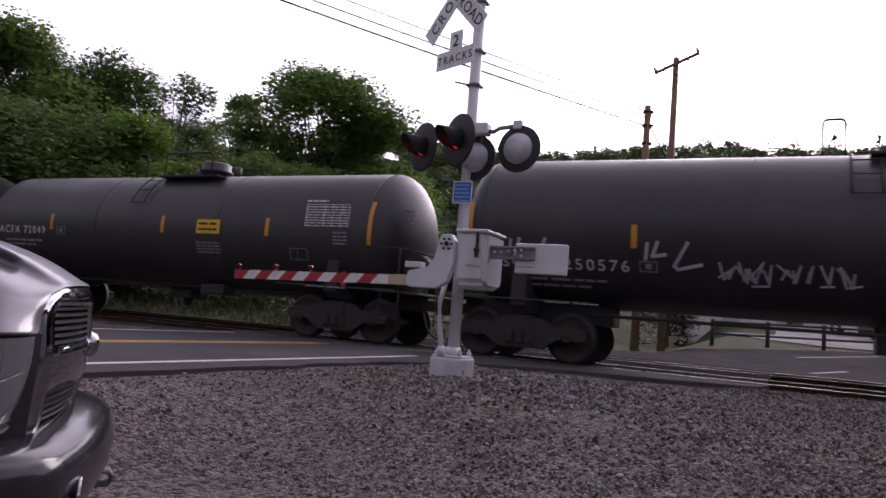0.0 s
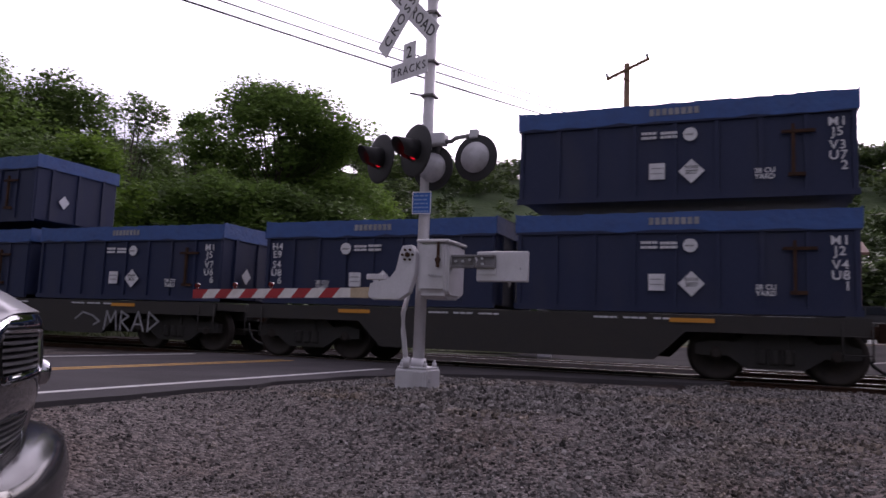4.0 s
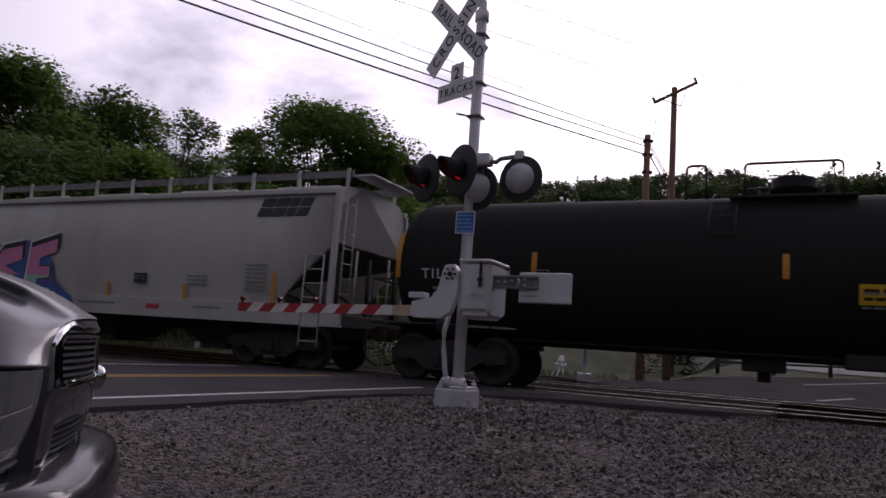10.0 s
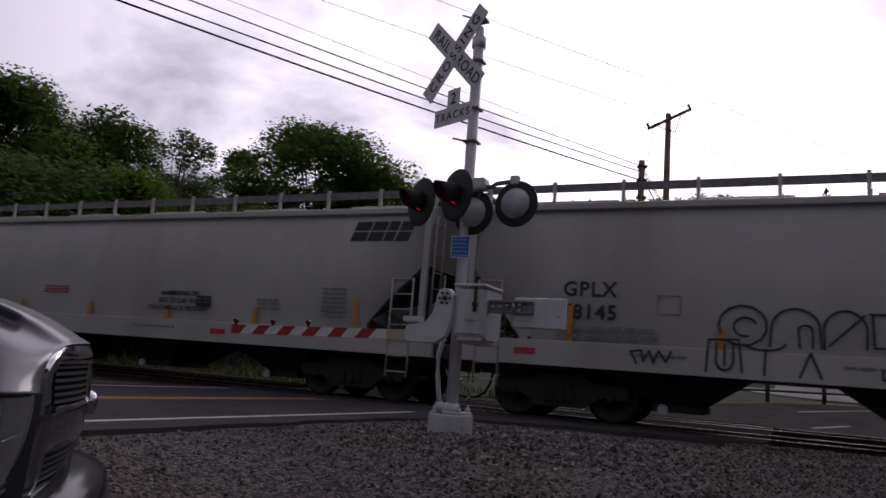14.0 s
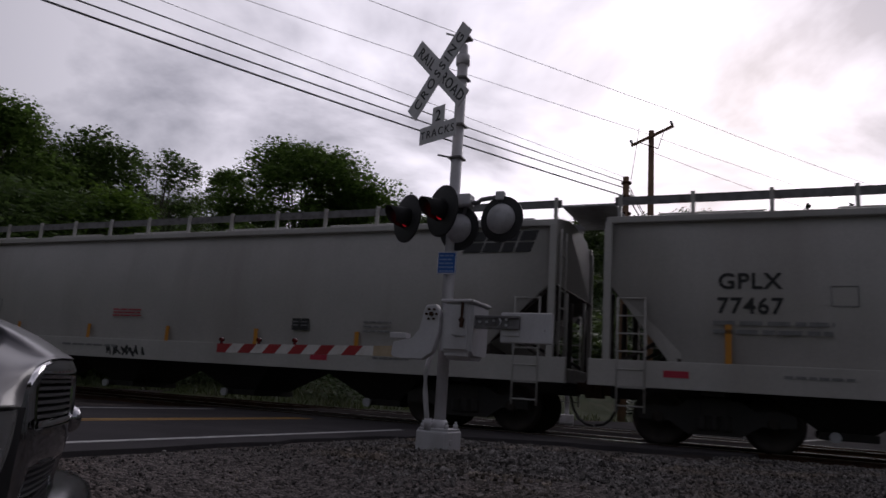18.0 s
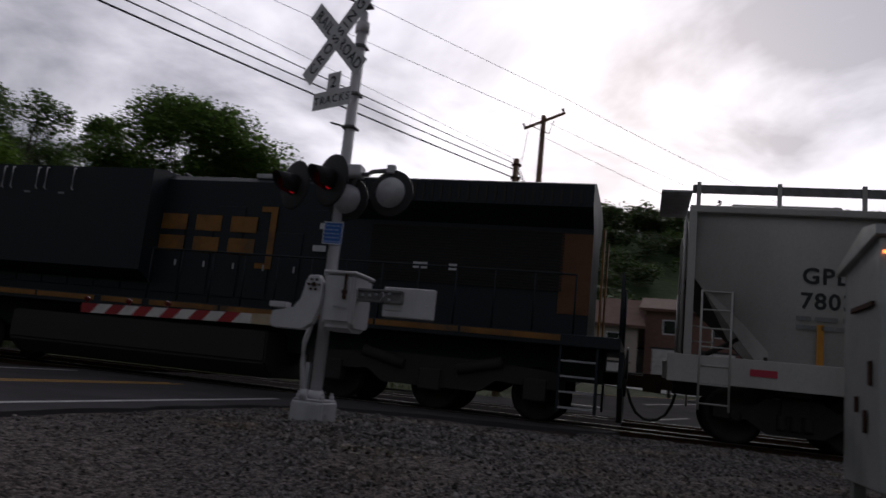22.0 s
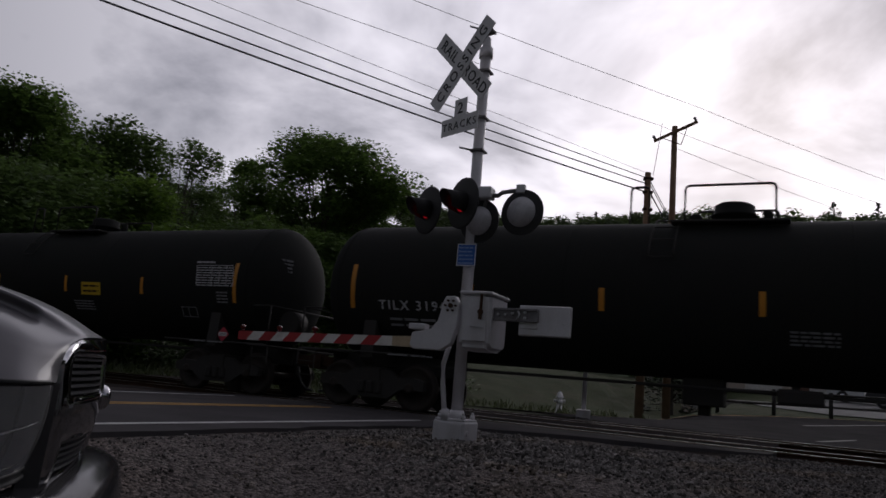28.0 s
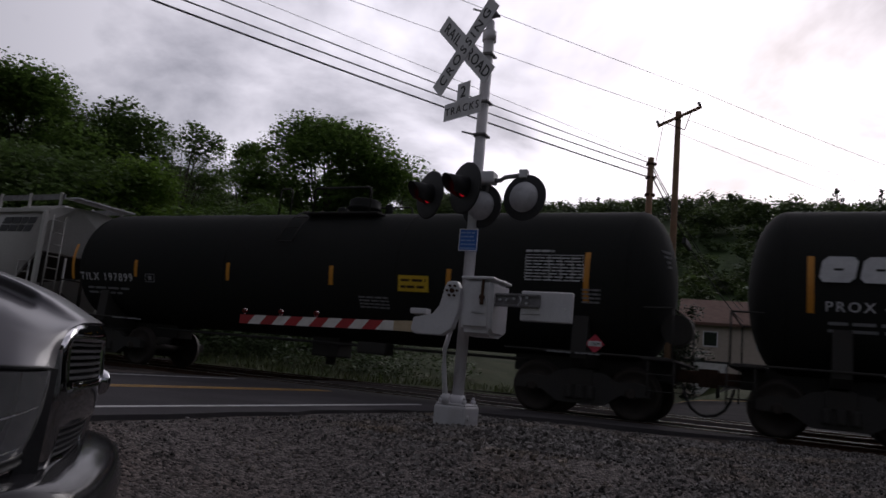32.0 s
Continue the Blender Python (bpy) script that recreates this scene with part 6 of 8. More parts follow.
BOGIE_ME, WHEEL_ME = bogie_meshes()


def bogie(car, x, base=1.78):
    b = part("bogie", BOGIE_ME, None, car, "black cast bogie with roller bearings", pose(x, 0, 0))
    for k in (-1, 1):
        w = part("wheelset", WHEEL_ME, None, b, "steel wheels on an axle")
        w.matrix_parent_inverse = pose(k * base / 2, 0, 0.455)
        WHEELS.append(w)
    return b


def coupler_mesh():
    bm = bm_new()
    box(bm, -0.9, -0.12, -0.10, 0.10, 0.76, 0.98, 0.015)
    prism(bm, [(-0.16, -0.14), (0.02, -0.17), (0.08, -0.05), (0.02, 0.02), (0.06, 0.14), (-0.02, 0.2), (-0.16, 0.16)], "Z", 0.70, 1.02)
    me = mesh_of("coupler", bm, M_RUST)
    bm = bm_new()
    pts = [(-0.42, -0.18, 0.72), (-0.36, -0.2, 0.5), (-0.26, -0.2, 0.32), (-0.12, -0.18, 0.22), (0.02, -0.16, 0.2)]
    tube(bm, pts, 0.028, 8)
    return me, mesh_of("air_hose", bm, M_WIRE)


COUPLER_ME, HOSE_ME = coupler_mesh()


def car_root(name, label, category, s_front, s_back, group):
    L = s_front - s_back
    car = thing(name, label, category, on_track((s_front + s_back) / 2), group=group)
    TRAIN.append((car, (s_front + s_back) / 2))
    for k in (0, 1):
        part("coupler", COUPLER_ME, None, car, m=pose(0, 0, 0, 0, 0, 180 * k) @ pose(L / 2, 0, 0))
        part("air_hose", HOSE_ME, None, car, "black rubber air hose", pose(0, 0, 0, 0, 0, 180 * k) @ pose(L / 2, 0, 0))
    return car, L


TRAIN = []


def ladder(bm, x, y, z0, z1, w=0.40, step=0.30, r=0.012, along="x"):
    d = Vector((w / 2, 0, 0)) if along == "x" else Vector((0, w / 2, 0))
    c = Vector((x, y, 0))
    for s in (-1, 1):
        cyl(bm, c + d * s + Vector((0, 0, z0)), c + d * s + Vector((0, 0, z1)), r * 1.3, seg=6)
    z = z0 + 0.1
    while z < z1:
        cyl(bm, c - d + Vector((0, 0, z)), c + d + Vector((0, 0, z)), r, seg=6)
        z += step


def side_y(R, zc, z):
    """Outer skin of the tank on the eye's side at height z."""
    return -math.sqrt(max(0.01, R * R - (z - zc) ** 2))


def on_skin(R, zc, x, z, up=0.004):
    """A pose lying on the tank's near skin: local x along the car, local z up the skin, -y outward."""
    a = math.degrees(math.asin(max(-0.98, min(0.98, (z - zc) / R))))
    y = side_y(R + up, zc, z)
    return pose(x, y, z, -a, 0, 0)


def skin_bars(parent, R, zc, x0, x1, z, h, material, words, seed, name="stencil"):
    bm = bm_new()
    bars(bm, x0, x1, -h / 2, h, 0, words, seed, 0.003)
    return part(name, bm, material, parent, m=on_skin(R, zc, 0, z))


def tank_car(label, s_front, s_back, mark, number, R=1.44, top=3.96, material=None, reflect=None, placard=None, table=True, mark_x=None, fittings=True, diamond=None, tall_rail=False, seed=0, extra=None, mark_z=1.98, mark_size=0.275, placard_z=2.18, strips=None, table_x=None):
    material = material or M_TANK
    reflect = reflect or M_REFLECT
    car, L = car_root("tank_car", label, "tank car", s_front, s_back, "tank cars of the train")
    zc = top - R
    H = L / 2 - 0.62
    bm = bm_new()
    prof = []
    for k in range(9):
        a = math.pi / 2 * k / 8
        prof.append((-H + 0.62 - 0.62 * math.cos(a), R * math.sin(a)))
    prof[0] = (-H, 0.02)
    full = prof + [(-x, r) for x, r in prof[::-1]]
    lathe(bm, full, "X", (0, 0, zc), 56)
    tank = part("tank", bm, material, car, "olive-grey tank shell" if material is M_TANKGREY else "black welded tank shell")
    # weld bands
    for x in (-H + 0.62, H - 0.62, -H * 0.3, H * 0.3):
        bm = bm_new()
        lathe(bm, [(x - 0.02, R + 0.001), (x - 0.02, R + 0.006), (x + 0.02, R + 0.006), (x + 0.02, R + 0.001)], "X", (0, 0, zc), 56, closed=False)
        part("weld_band", bm, material, tank)
    # stub sills, bolsters, end platforms
    for k in (-1, 1):
        bm = bm_new()
        x0, x1 = sorted((k * (L / 2 - 0.55), k * (L / 2 - 3.6)))
        box(bm, x0, x1, -0.26, 0.26, 0.72, 1.12, 0.02)
        xb = k * (L / 2 - 2.05)
        prism(bm, [(-1.35, 1.0), (-1.15, 0.86), (1.15, 0.86), (1.35, 1.0), (1.30, 1.75), (1.12, 1.5), (0.7, 1.22), (-0.7, 1.22), (-1.12, 1.5), (-1.30, 1.75)], "X", xb - 0.14, xb + 0.14)
        part("bolster", bm, M_UNDER, car, "stub sill and saddle under the tank end")
        bm = bm_new()
        x0, x1 = sorted((k * (L / 2 - 0.42), k * (L / 2 - 0.95)))
        box(bm, x0, x1, -1.42, 1.42, 1.06, 1.10, 0.008)
        part("end_platform", bm, M_UNDER, car)
        bm = bm_new()
        for y in (-1.38, 1.38):
            ladder(bm, k * (L / 2 - 0.62), y, 0.45, 1.06, 0.42, 0.28)
            cyl(bm, (k * (L / 2 - 0.45), y, 1.08), (k * (L / 2 - 0.45), y, 1.95), 0.018, seg=6)
            cyl(bm, (k * (L / 2 - 0.45), y, 1.95), (k * (L / 2 - 0.95), y * 0.98, 1.95), 0.018, seg=6)
        cyl(bm, (k * (L / 2 - 0.45), -1.38, 1.95), (k * (L / 2 - 0.45), 1.38, 1.95), 0.018, seg=6)
        cyl(bm, (k * (L / 2 - 0.5), -1.38, 1.10), (k * (L / 2 - 3.4), -1.40, 1.10), 0.022, seg=6)
        part("grab_rail", bm, M_UNDER, car)
        for j in range(2):
            bm = bm_new()
            bars(bm, k * (L / 2 - 2.6) + j * 0.52, k * (L / 2 - 2.6) + j * 0.52 + 0.46, 1.07, 0.028, -1.43, 4, seed + j, 0.003)
            part("sill_stencil", bm, M_REFLECTG, car, "pale stencilled line")
        bogie(car, xb)
    bm = bm_new()
    lathe(bm, [(-0.18, 0.27), (0.18, 0.27)], "Y", (L / 2 - 0.5, -0.45, 1.65), 18)
    part("handbrake", bm, M_UNDER, car, "round black brake wheel")
    # long rods and pipes under the tank
    bm = bm_new()
    cyl(bm, (-H + 2.6, -0.55, 0.92), (H - 2.6, -0.55, 0.92), 0.03, seg=8)
    box(bm, -0.35, 0.35, -0.3, 0.3, 0.62, zc - R + 0.05, 0.03)
    lathe(bm, [(0.45, 0.11), (0.7, 0.11)], "Z", (0, 0, 0), 12)
    box(bm, 1.2, 1.9, -0.9, -0.5, 0.75, 1.0, 0.04)
    part("outlet_valve", bm, M_UNDER, car, "bottom outlet and brake rigging")
    # top fittings
    if fittings:
        bm = bm_new()
        lathe(bm, [(top - 0.06, 0.36), (top + 0.10, 0.36), (top + 0.12, 0.41), (top + 0.16, 0.41), (top + 0.18, 0.36), (top + 0.33, 0.36), (top + 0.37, 0.30), (top + 0.38, 0.05)], "Z", (0.45, 0, 0), 24)
        part("manway", bm, material, car, "round manway cover with a bolted flange")
        for x_, r_, h_ in ((-0.25, 0.13, 0.20), (1.02, 0.09, 0.26)):
            bm = bm_new()
            lathe(bm, [(top - 0.06, r_), (top + h_, r_), (top + h_ + 0.04, r_ * 0.5)], "Z", (x_, 0.15, 0), 14)
            part("valve_housing", bm, material, car)
        for y in (-0.72, 0.72):
            bm = bm_new()
            box(bm, -0.55, 1.4, y - 0.24, y + 0.24, top - 0.16, top - 0.12, 0.006)
            part("top_platform", bm, M_UNDER, car, "grated walkway")
        hr = 0.50 if tall_rail else 0.42
        for y, x0_, x1_ in ((-0.95, -0.30, 1.18), (0.95, -0.30, 1.18), (-0.95, -1.25, -0.92)):
            zt, c_ = top + hr, 0.07
            bm = bm_new()
            tube(bm, [(x0_, y, top - 0.18), (x0_, y, zt - c_), (x0_ + c_ * 0.3, y, zt - c_ * 0.3), (x0_ + c_, y, zt), (x1_ - c_, y, zt), (x1_ - c_ * 0.3, y, zt - c_ * 0.3), (x1_, y, zt - c_), (x1_, y, top - 0.18)], 0.024, 8)
            part("safety_hoop", bm, M_UNDER, car, "bent black pipe hoop beside the manway")
        pts = []
        for k in range(8):
            a = radians(22 + k * 7.5)
            pts.append(Vector((-0.62, -(R + 0.07) * math.cos(a), zc + (R + 0.07) * math.sin(a))))
        for sx in (-0.21, 0.21):
            bm = bm_new()
            tube(bm, [p_ + Vector((sx, 0, 0)) for p_ in pts], 0.016, 6)
            part("ladder_stile", bm, M_UNDER, car)
        for p_ in pts[::2]:
            bm = bm_new()
            cyl(bm, p_ + Vector((-0.21, 0, 0)), p_ + Vector((0.21, 0, 0)), 0.012, seg=6)
            part("ladder_rung", bm, M_UNDER, car)
    # amber reflectors
    strips = strips or (-H + 0.42, -H * 0.54, H * 0.05, H * 0.52, H - 0.55)
    for x in strips:
        ends = x in (strips[0], strips[-1])
        bm = bm_new()
        nseg = 8 if ends else 4
        z0_, z1_ = (1.98, 2.88) if ends else (2.10, 2.50)
        zz = [z0_ + (z1_ - z0_) * j / nseg for j in range(nseg + 1)]
        for j in range(nseg):
            q = [bm.verts.new((x + dx, side_y(R + 0.006, zc, z), z)) for dx, z in ((-0.05, zz[j]), (0.05, zz[j]), (0.05, zz[j + 1]), (-0.05, zz[j + 1]))]
            bm.faces.new(q)
        part("reflector", bm, reflect, car)
    # reporting marks at the trailing end, and stencils
    mx_ = -L / 2 + 2.5 if mark_x is None else mark_x
    if mark:
        write(mark + " " + number, mark_size, M_REFLECTW, car, on_skin(R, zc, mx_, mark_z), name="car_mark", label="white stencilled reporting marks", bold=0.001, spacing=1.28)
    skin_bars(car, R, zc, mx_ - 0.7, mx_ + 0.8, mark_z - 0.18, 0.05, M_REFLECTG, 4, seed + 1)
    skin_bars(car, R, zc, mx_ - 0.7, mx_ + 0.5, mark_z - 0.29, 0.05, M_REFLECTG, 3, seed + 2)
    if table:
        bm = bm_new()
        w, h = 1.08, 0.46
        for k in range(8):
            bars(bm, 0, w, k * h / 8, 0.022, 0, 6, seed + k, 0.003)
        for k in (0, 0.42, 0.62, 0.82, 1.0):
            box(bm, w * k - 0.006, w * k + 0.006, -0.003, 0.003, 0, h)
        box(bm, 0, w, -0.003, 0.003, h, h + 0.012)
        bars(bm, 0, w * 0.5, h + 0.06, 0.04, 0, 3, seed + 9, 0.003)
        part("test_table", bm, M_REFLECTW, car, "white stencilled test table", on_skin(R, zc, H - 2.15 if table_x is None else table_x, 2.34))
    for k in range(4):
        bm = bm_new()
        bars(bm, 0, 0.72, 0.075 * k, 0.035, 0, 4, seed + 30 + k, 0.003)
        part("stencil", bm, M_REFLECTG, car, "grey stencilled line", on_skin(R, zc, 1.4, 1.68))
    if placard:
        bm = bm_new()
        box(bm, -0.34, 0.34, -0.006, 0.006, -0.15, 0.17)
        pl = part("placard", bm, M_PLACARD, car, "yellow notice plate", on_skin(R, zc, placard, placard_z, 0.014))
        bm = bm_new()
        bars(bm, -0.28, 0.28, 0.05, 0.05, -0.009, 2, seed, 0.002)
        bars(bm, -0.28, 0.28, -0.08, 0.05, -0.009, 3, seed + 1, 0.002)
        part("placard_text", bm, M_RUST, pl)
    if diamond:
        bm = bm_new()
        prism(bm, [(-0.17, 0), (0, -0.17), (0.17, 0), (0, 0.17)], "Y", -0.006, 0.006)
        dm = part("hazard_diamond", bm, M_PLACARDRED if diamond == "red" else M_REFLECTW, car, "diamond hazard placard", pose(H - 1.15, -1.30, 1.27))
        bm = bm_new()
        box(bm, -0.115, 0.115, -0.009, -0.005, -0.045, 0.045)
        part("diamond_panel", bm, M_REFLECTW, dm)
        write("1219", 0.075, M_INK, dm, pose(0, -0.011, -0.028), name="placard_number", bold=0.001)
    if table:
        bm = bm_new()
        for x0, x1, z0, z1 in ((-0.23, 0.23, -0.13, -0.118), (-0.23, 0.23, 0.118, 0.13), (-0.23, -0.218, -0.118, 0.118), (0.218, 0.23, -0.118, 0.118), (-0.03, -0.02, -0.118, 0.118)):
            box(bm, x0, x1, -0.003, 0.003, z0, z1)
        part("inspection_box", bm, M_REFLECTG, car, "white outlined stencil box", on_skin(R, zc, H - 2.3, 1.74))
        for k in range(4):
            bm = bm_new()
            bars(bm, 0, 0.34, 0.075 * k, 0.035, 0, 3, seed + 70 + k, 0.003)
            part("stencil", bm, M_REFLECTG, car, "small grey stencilled line", on_skin(R, zc, H - 1.41, 1.97))
    bm = bm_new()
    for x0, x1, z0, z1 in ((-0.15, 0.15, -0.1, -0.085), (-0.15, 0.15, 0.085, 0.1), (-0.15, -0.135, -0.1, 0.1), (0.135, 0.15, -0.1, 0.1), (-0.05, 0.05, -0.05, 0.05)):
        box(bm, x0, x1, -0.003, 0.003, z0, z1)
    part("test_mark", bm, M_REFLECTG, car, "boxed stencil", on_skin(R, zc, mx_ + 1.5, mark_z + 0.1))
    # marks on the heads
    for k in range(4):
        bm = bm_new()
        bars(bm, -0.26, 0.26, -0.085 * k, 0.04, 0, 3, seed + 50 + k, 0.012)
        part("head_stencil", bm, M_REFLECTG, car, "small pale stencilled line", pose(H - 0.16, -0.75, zc + 0.55, 0, 0, 62))
    if extra:
        extra(car, R, zc, H, L)
    return car


def covered_hopper(label, s_front, s_back, number, seed, graffiti=None, mark_in=2.7, mark_z=2.33, gx_in=1.62, gw=1.46, gz=3.40):
    car, L = car_root("covered_hopper", label, "hopper car", s_front, s_back, "covered hoppers of the train")
    e = L / 2 - 0.50          # ends of the side sheets
    Z0, ZS, ZE = 0.95, 1.36, 3.80
    prof = [(-1.38, 1.10), (-1.43, 1.5), (-1.48, 1.9), (-1.50, 2.3), (-1.495, 2.7), (-1.47, 3.1), (-1.42, 3.45), (-1.36, 3.70), (-1.30, 3.82), (-1.10, 3.95), (-0.5, 4.05), (0.0, 4.07)]

    def ex(z):
        """How far the side sheet reaches toward the end at height z: cut away below by the end slope."""
        return e - 1.22 * min(1.0, (2.68 - z) / 1.12) if z < 2.68 else e
    bm = bm_new()
    ring = [(y, z) for y, z in prof] + [(-y, z) for y, z in prof[-2::-1]]
    nx = 10
    cols = []
    for i in range(nx + 1):
        f = -1 + 2 * i / nx
        cols.append([bm.verts.new((f * ex(z), y, z)) for y, z in ring])
    for i in range(nx):
        for j in range(len(ring) - 1):
            fc = bm.faces.new((cols[i][j], cols[i + 1][j], cols[i + 1][j + 1], cols[i][j + 1]))
            fc.smooth = True
    bm.faces.new(cols[0][::-1])
    bm.faces.new(cols[-1])
    for f_ in bm.faces:
        if len(f_.verts) > 4:
            f_.smooth = False
    body = part("body", bm, M_HOPPER, car, "smooth pale grey side sheets and rounded roof")
    # eave rail
    for y in (-1, 1):
        bm = bm_new()
        x0, x1 = -e - 0.05, e + 0.05
        box(bm, x0, x1, y * 1.40 - 0.06, y * 1.40 + 0.06, 3.74, 3.86, 0.015)
        part("eave_rail", bm, M_HOPPER, car)
        bm = bm_new()
        box(bm, -e - 0.30, e + 0.30, y * 1.475 - 0.05, y * 1.475 + 0.05, Z0, ZS, 0.012)
        box(bm, -e - 0.30, e + 0.30, y * 1.46 - 0.08, y * 1.46 + 0.08, Z0 - 0.03, Z0 + 0.01)
        part("side_sill", bm, M_HOPPER, car, "long grey side sill with stencils")
        for k in (-1, 1):
            bm = bm_new()
            box(bm, k * e - 0.06, k * e + 0.06, y * 1.46 - 0.05, y * 1.46 + 0.05, ZS, 3.76, 0.008)
            part("corner_post", bm, M_HOPPER, car)
            bm = bm_new()
            ladder(bm, k * (e - 0.42), y * 1.53, 0.50, 2.42, 0.46, 0.30, 0.014)
            part("side_ladder", bm, M_HOPPER, car, "grey steel ladder")
            # struts inside the cut-away end
    for k in (-1, 1):
        bm = bm_new()
        x0, x1 = sorted((k * (L / 2 - 0.35), k * (L / 2 - 4.4)))
        box(bm, x0, x1, -0.3, 0.3, 0.72, 1.15, 0.02)
        x0, x1 = sorted((k * (L / 2 - 0.32), k * (L / 2 - 0.62)))
        box(bm, x0, x1, -1.45, 1.45, 0.92, 1.2, 0.02)
        xb = k * (L / 2 - 2.2)
        box(bm, xb - 0.18, xb + 0.18, -1.38, 1.38, 0.84, 1.12, 0.02)
        part("end_sill", bm, M_UNDER, car, "black draft sill and bolster")
        bm = bm_new()
        ladder(bm, k * (e + 0.1), -1.1, 1.2, 3.7, 0.36, 0.32, 0.013, "y")
        part("end_ladder", bm, M_HOPPER, car)
        for y in (-0.7, 0.7):
            bm = bm_new()
            cyl(bm, (k * (e + 0.08), y, 1.2), (k * (e + 0.08), y, 2.6), 0.03, seg=6)
            part("end_post", bm, M_HOPPER, car)
        # added plate over the grey slope; its dark colour stands for the shade there
        bm = bm_new()
        prism(bm, [(k * (e + 0.012), 2.70), (k * (e - 1.20), 1.60), (k * (e - 1.24), 1.06), (k * (e - 1.18), 1.06), (k * (e - 1.14), 1.58), (k * (e + 0.05), 2.66)], "Y", -1.42, 1.42)
        part("end_slope_sheet", bm, M_ENDSHADE, car, "slope sheet under the end, coloured dark for its shade")
        # struts in the same shade colour
        for y in (-1.2, 0.0, 1.2):
            bm = bm_new()
            cyl(bm, (k * (e - 0.02), y, 2.5), (k * (e - 0.02), y, 1.2), 0.05, seg=8)
            cyl(bm, (k * (e - 0.02), y, 1.25), (k * (e - 0.9), y, 1.75), 0.035, seg=6)
            part("end_strut", bm, M_ENDSHADE, car)
        bm = bm_new()
        x0, x1 = sorted((k * e, k * (e + 0.52)))
        box(bm, x0, x1, -0.98, 0.98, 4.20, 4.24, 0.005)
        part("end_running_board", bm, M_DOME, car, "grated roof walk overhanging the end")
        bogie(car, xb)
    # roof walk with its low fence
    for y in (-1, 1):
        bm = bm_new()
        box(bm, -e, e, y * 0.98 - 0.02, y * 0.98 + 0.02, 4.19, 4.34)
        part("roof_walk", bm, M_ARMSTEEL, car, "long grey roof walkway edge")
        for i in range(15):
            x = -e + 0.1 + (2 * e - 0.2) * i / 14
            bm = bm_new()
            box(bm, x - 0.035, x + 0.035, y * 1.02 - 0.03, y * 1.02 + 0.03, 3.9, 4.38, 0.006)
            part("walk_bracket", bm, M_HOPPER, car)
    for i in range(6):
        bm = bm_new()
        x = -e + 1.6 + (2 * e - 3.2) * i / 5
        box(bm, x - 0.9, x + 0.9, -0.45, 0.45, 4.02, 4.16, 0.03)
        part("roof_hatch", bm, M_HOPPER, car, "long trough hatch")
    # four discharge bays
    for i in range(4):
        x = (i - 1.5) * (2 * e - 5.9) / 3.4
        bm = bm_new()
        vs = []
        top = [(x - 1.35, -1.38, 1.08), (x + 1.35, -1.38, 1.08), (x + 1.35, 1.38, 1.08), (x - 1.35, 1.38, 1.08)]
        bot = [(x - 0.32, -0.62, 0.36), (x + 0.32, -0.62, 0.36), (x + 0.32, 0.62, 0.36), (x - 0.32, 0.62, 0.36)]
        T, B = [bm.verts.new(v) for v in top], [bm.verts.new(v) for v in bot]
        for j in range(4):
            bm.faces.new((T[j], T[(j + 1) % 4], B[(j + 1) % 4], B[j]))
        bm.faces.new(T[::-1]); bm.faces.new(B)
        bay = part("hopper_bay", bm, M_UNDER, car, "dark sloping discharge chute")
        bm = bm_new()
        box(bm, x - 0.42, x + 0.42, -0.72, 0.72, 0.28, 0.40, 0.01)
        cyl(bm, (x - 0.2, -0.95, 0.33), (x - 0.2, 0.95, 0.33), 0.05, seg=10)
        part("gate", bm, M_UNDER, bay)
        bm = bm_new()
        cyl(bm, (x - 0.2, -1.0, 0.33), (x - 0.2, -0.95, 0.33), 0.085, seg=14)
        part("gate_cap", bm, M_DOME, bay, "round pale end cap")
    # lettering on the near side
    yl = -1.506
    if number:
        for txt, dz, nm, lb in (("GPLX", 0.0, "car_mark", "black stencilled reporting marks"), (number, -0.40, "car_number", "black stencilled car number")):
            write(txt, 0.36, M_INK, car, pose(-L / 2 + mark_in, yl, mark_z + dz - 0.125), name=nm, label=lb, bold=0.008, spacing=1.12)
    lines = [(-L / 2 + mark_in - 0.55, -L / 2 + mark_in + 1.2, mark_z - 0.72 - r * 0.14, 0.07, -0.004, 5, seed + r) for r in range(2)]
    lines += [(7.0, 7.62, 2.15 - r * 0.09, 0.035, -0.006, 3, seed + 4 + r) for r in range(7)]
    lines += [(5.32, 5.95, 1.87 - r * 0.09, 0.035, -0.006, 3, seed + 21 + r) for r in range(3)]
    lines += [(x0, x1, 1.17, 0.045, -0.026, 6, seed + 30) for x0, x1 in ((-6.2, -5.2), (-3.0, -1.2), (1.8, 3.1), (5.6, 6.4))]
    for x0, x1, z_, h_, dy, n_, sd in lines:
        bm = bm_new()
        bars(bm, x0, x1, z_, h_, yl + dy, n_, sd, 0.004)
        part("stencil", bm, mat_inkgrey(), car, "small grey stencilled line")
    for r in range(3):
        bm = bm_new()
        bars(bm, -1.5, -0.6, 2.03 - r * 0.07, 0.03, yl - 0.006, 4, seed + 60 + r, 0.004)
        part("notice_line", bm, M_PLACARDRED, car, "small faded red notice line")
    # boxed test stencil high on the side, dusty panel edge along the lower sheets
    for x0, x1, z0, z1 in ((-0.19, 0.19, -0.16, -0.147), (-0.19, 0.19, 0.147, 0.16), (-0.19, -0.177, -0.147, 0.147), (0.177, 0.19, -0.147, 0.147)):
        bm = bm_new()
        box(bm, x0, x1, -0.003, 0.003, z0, z1)
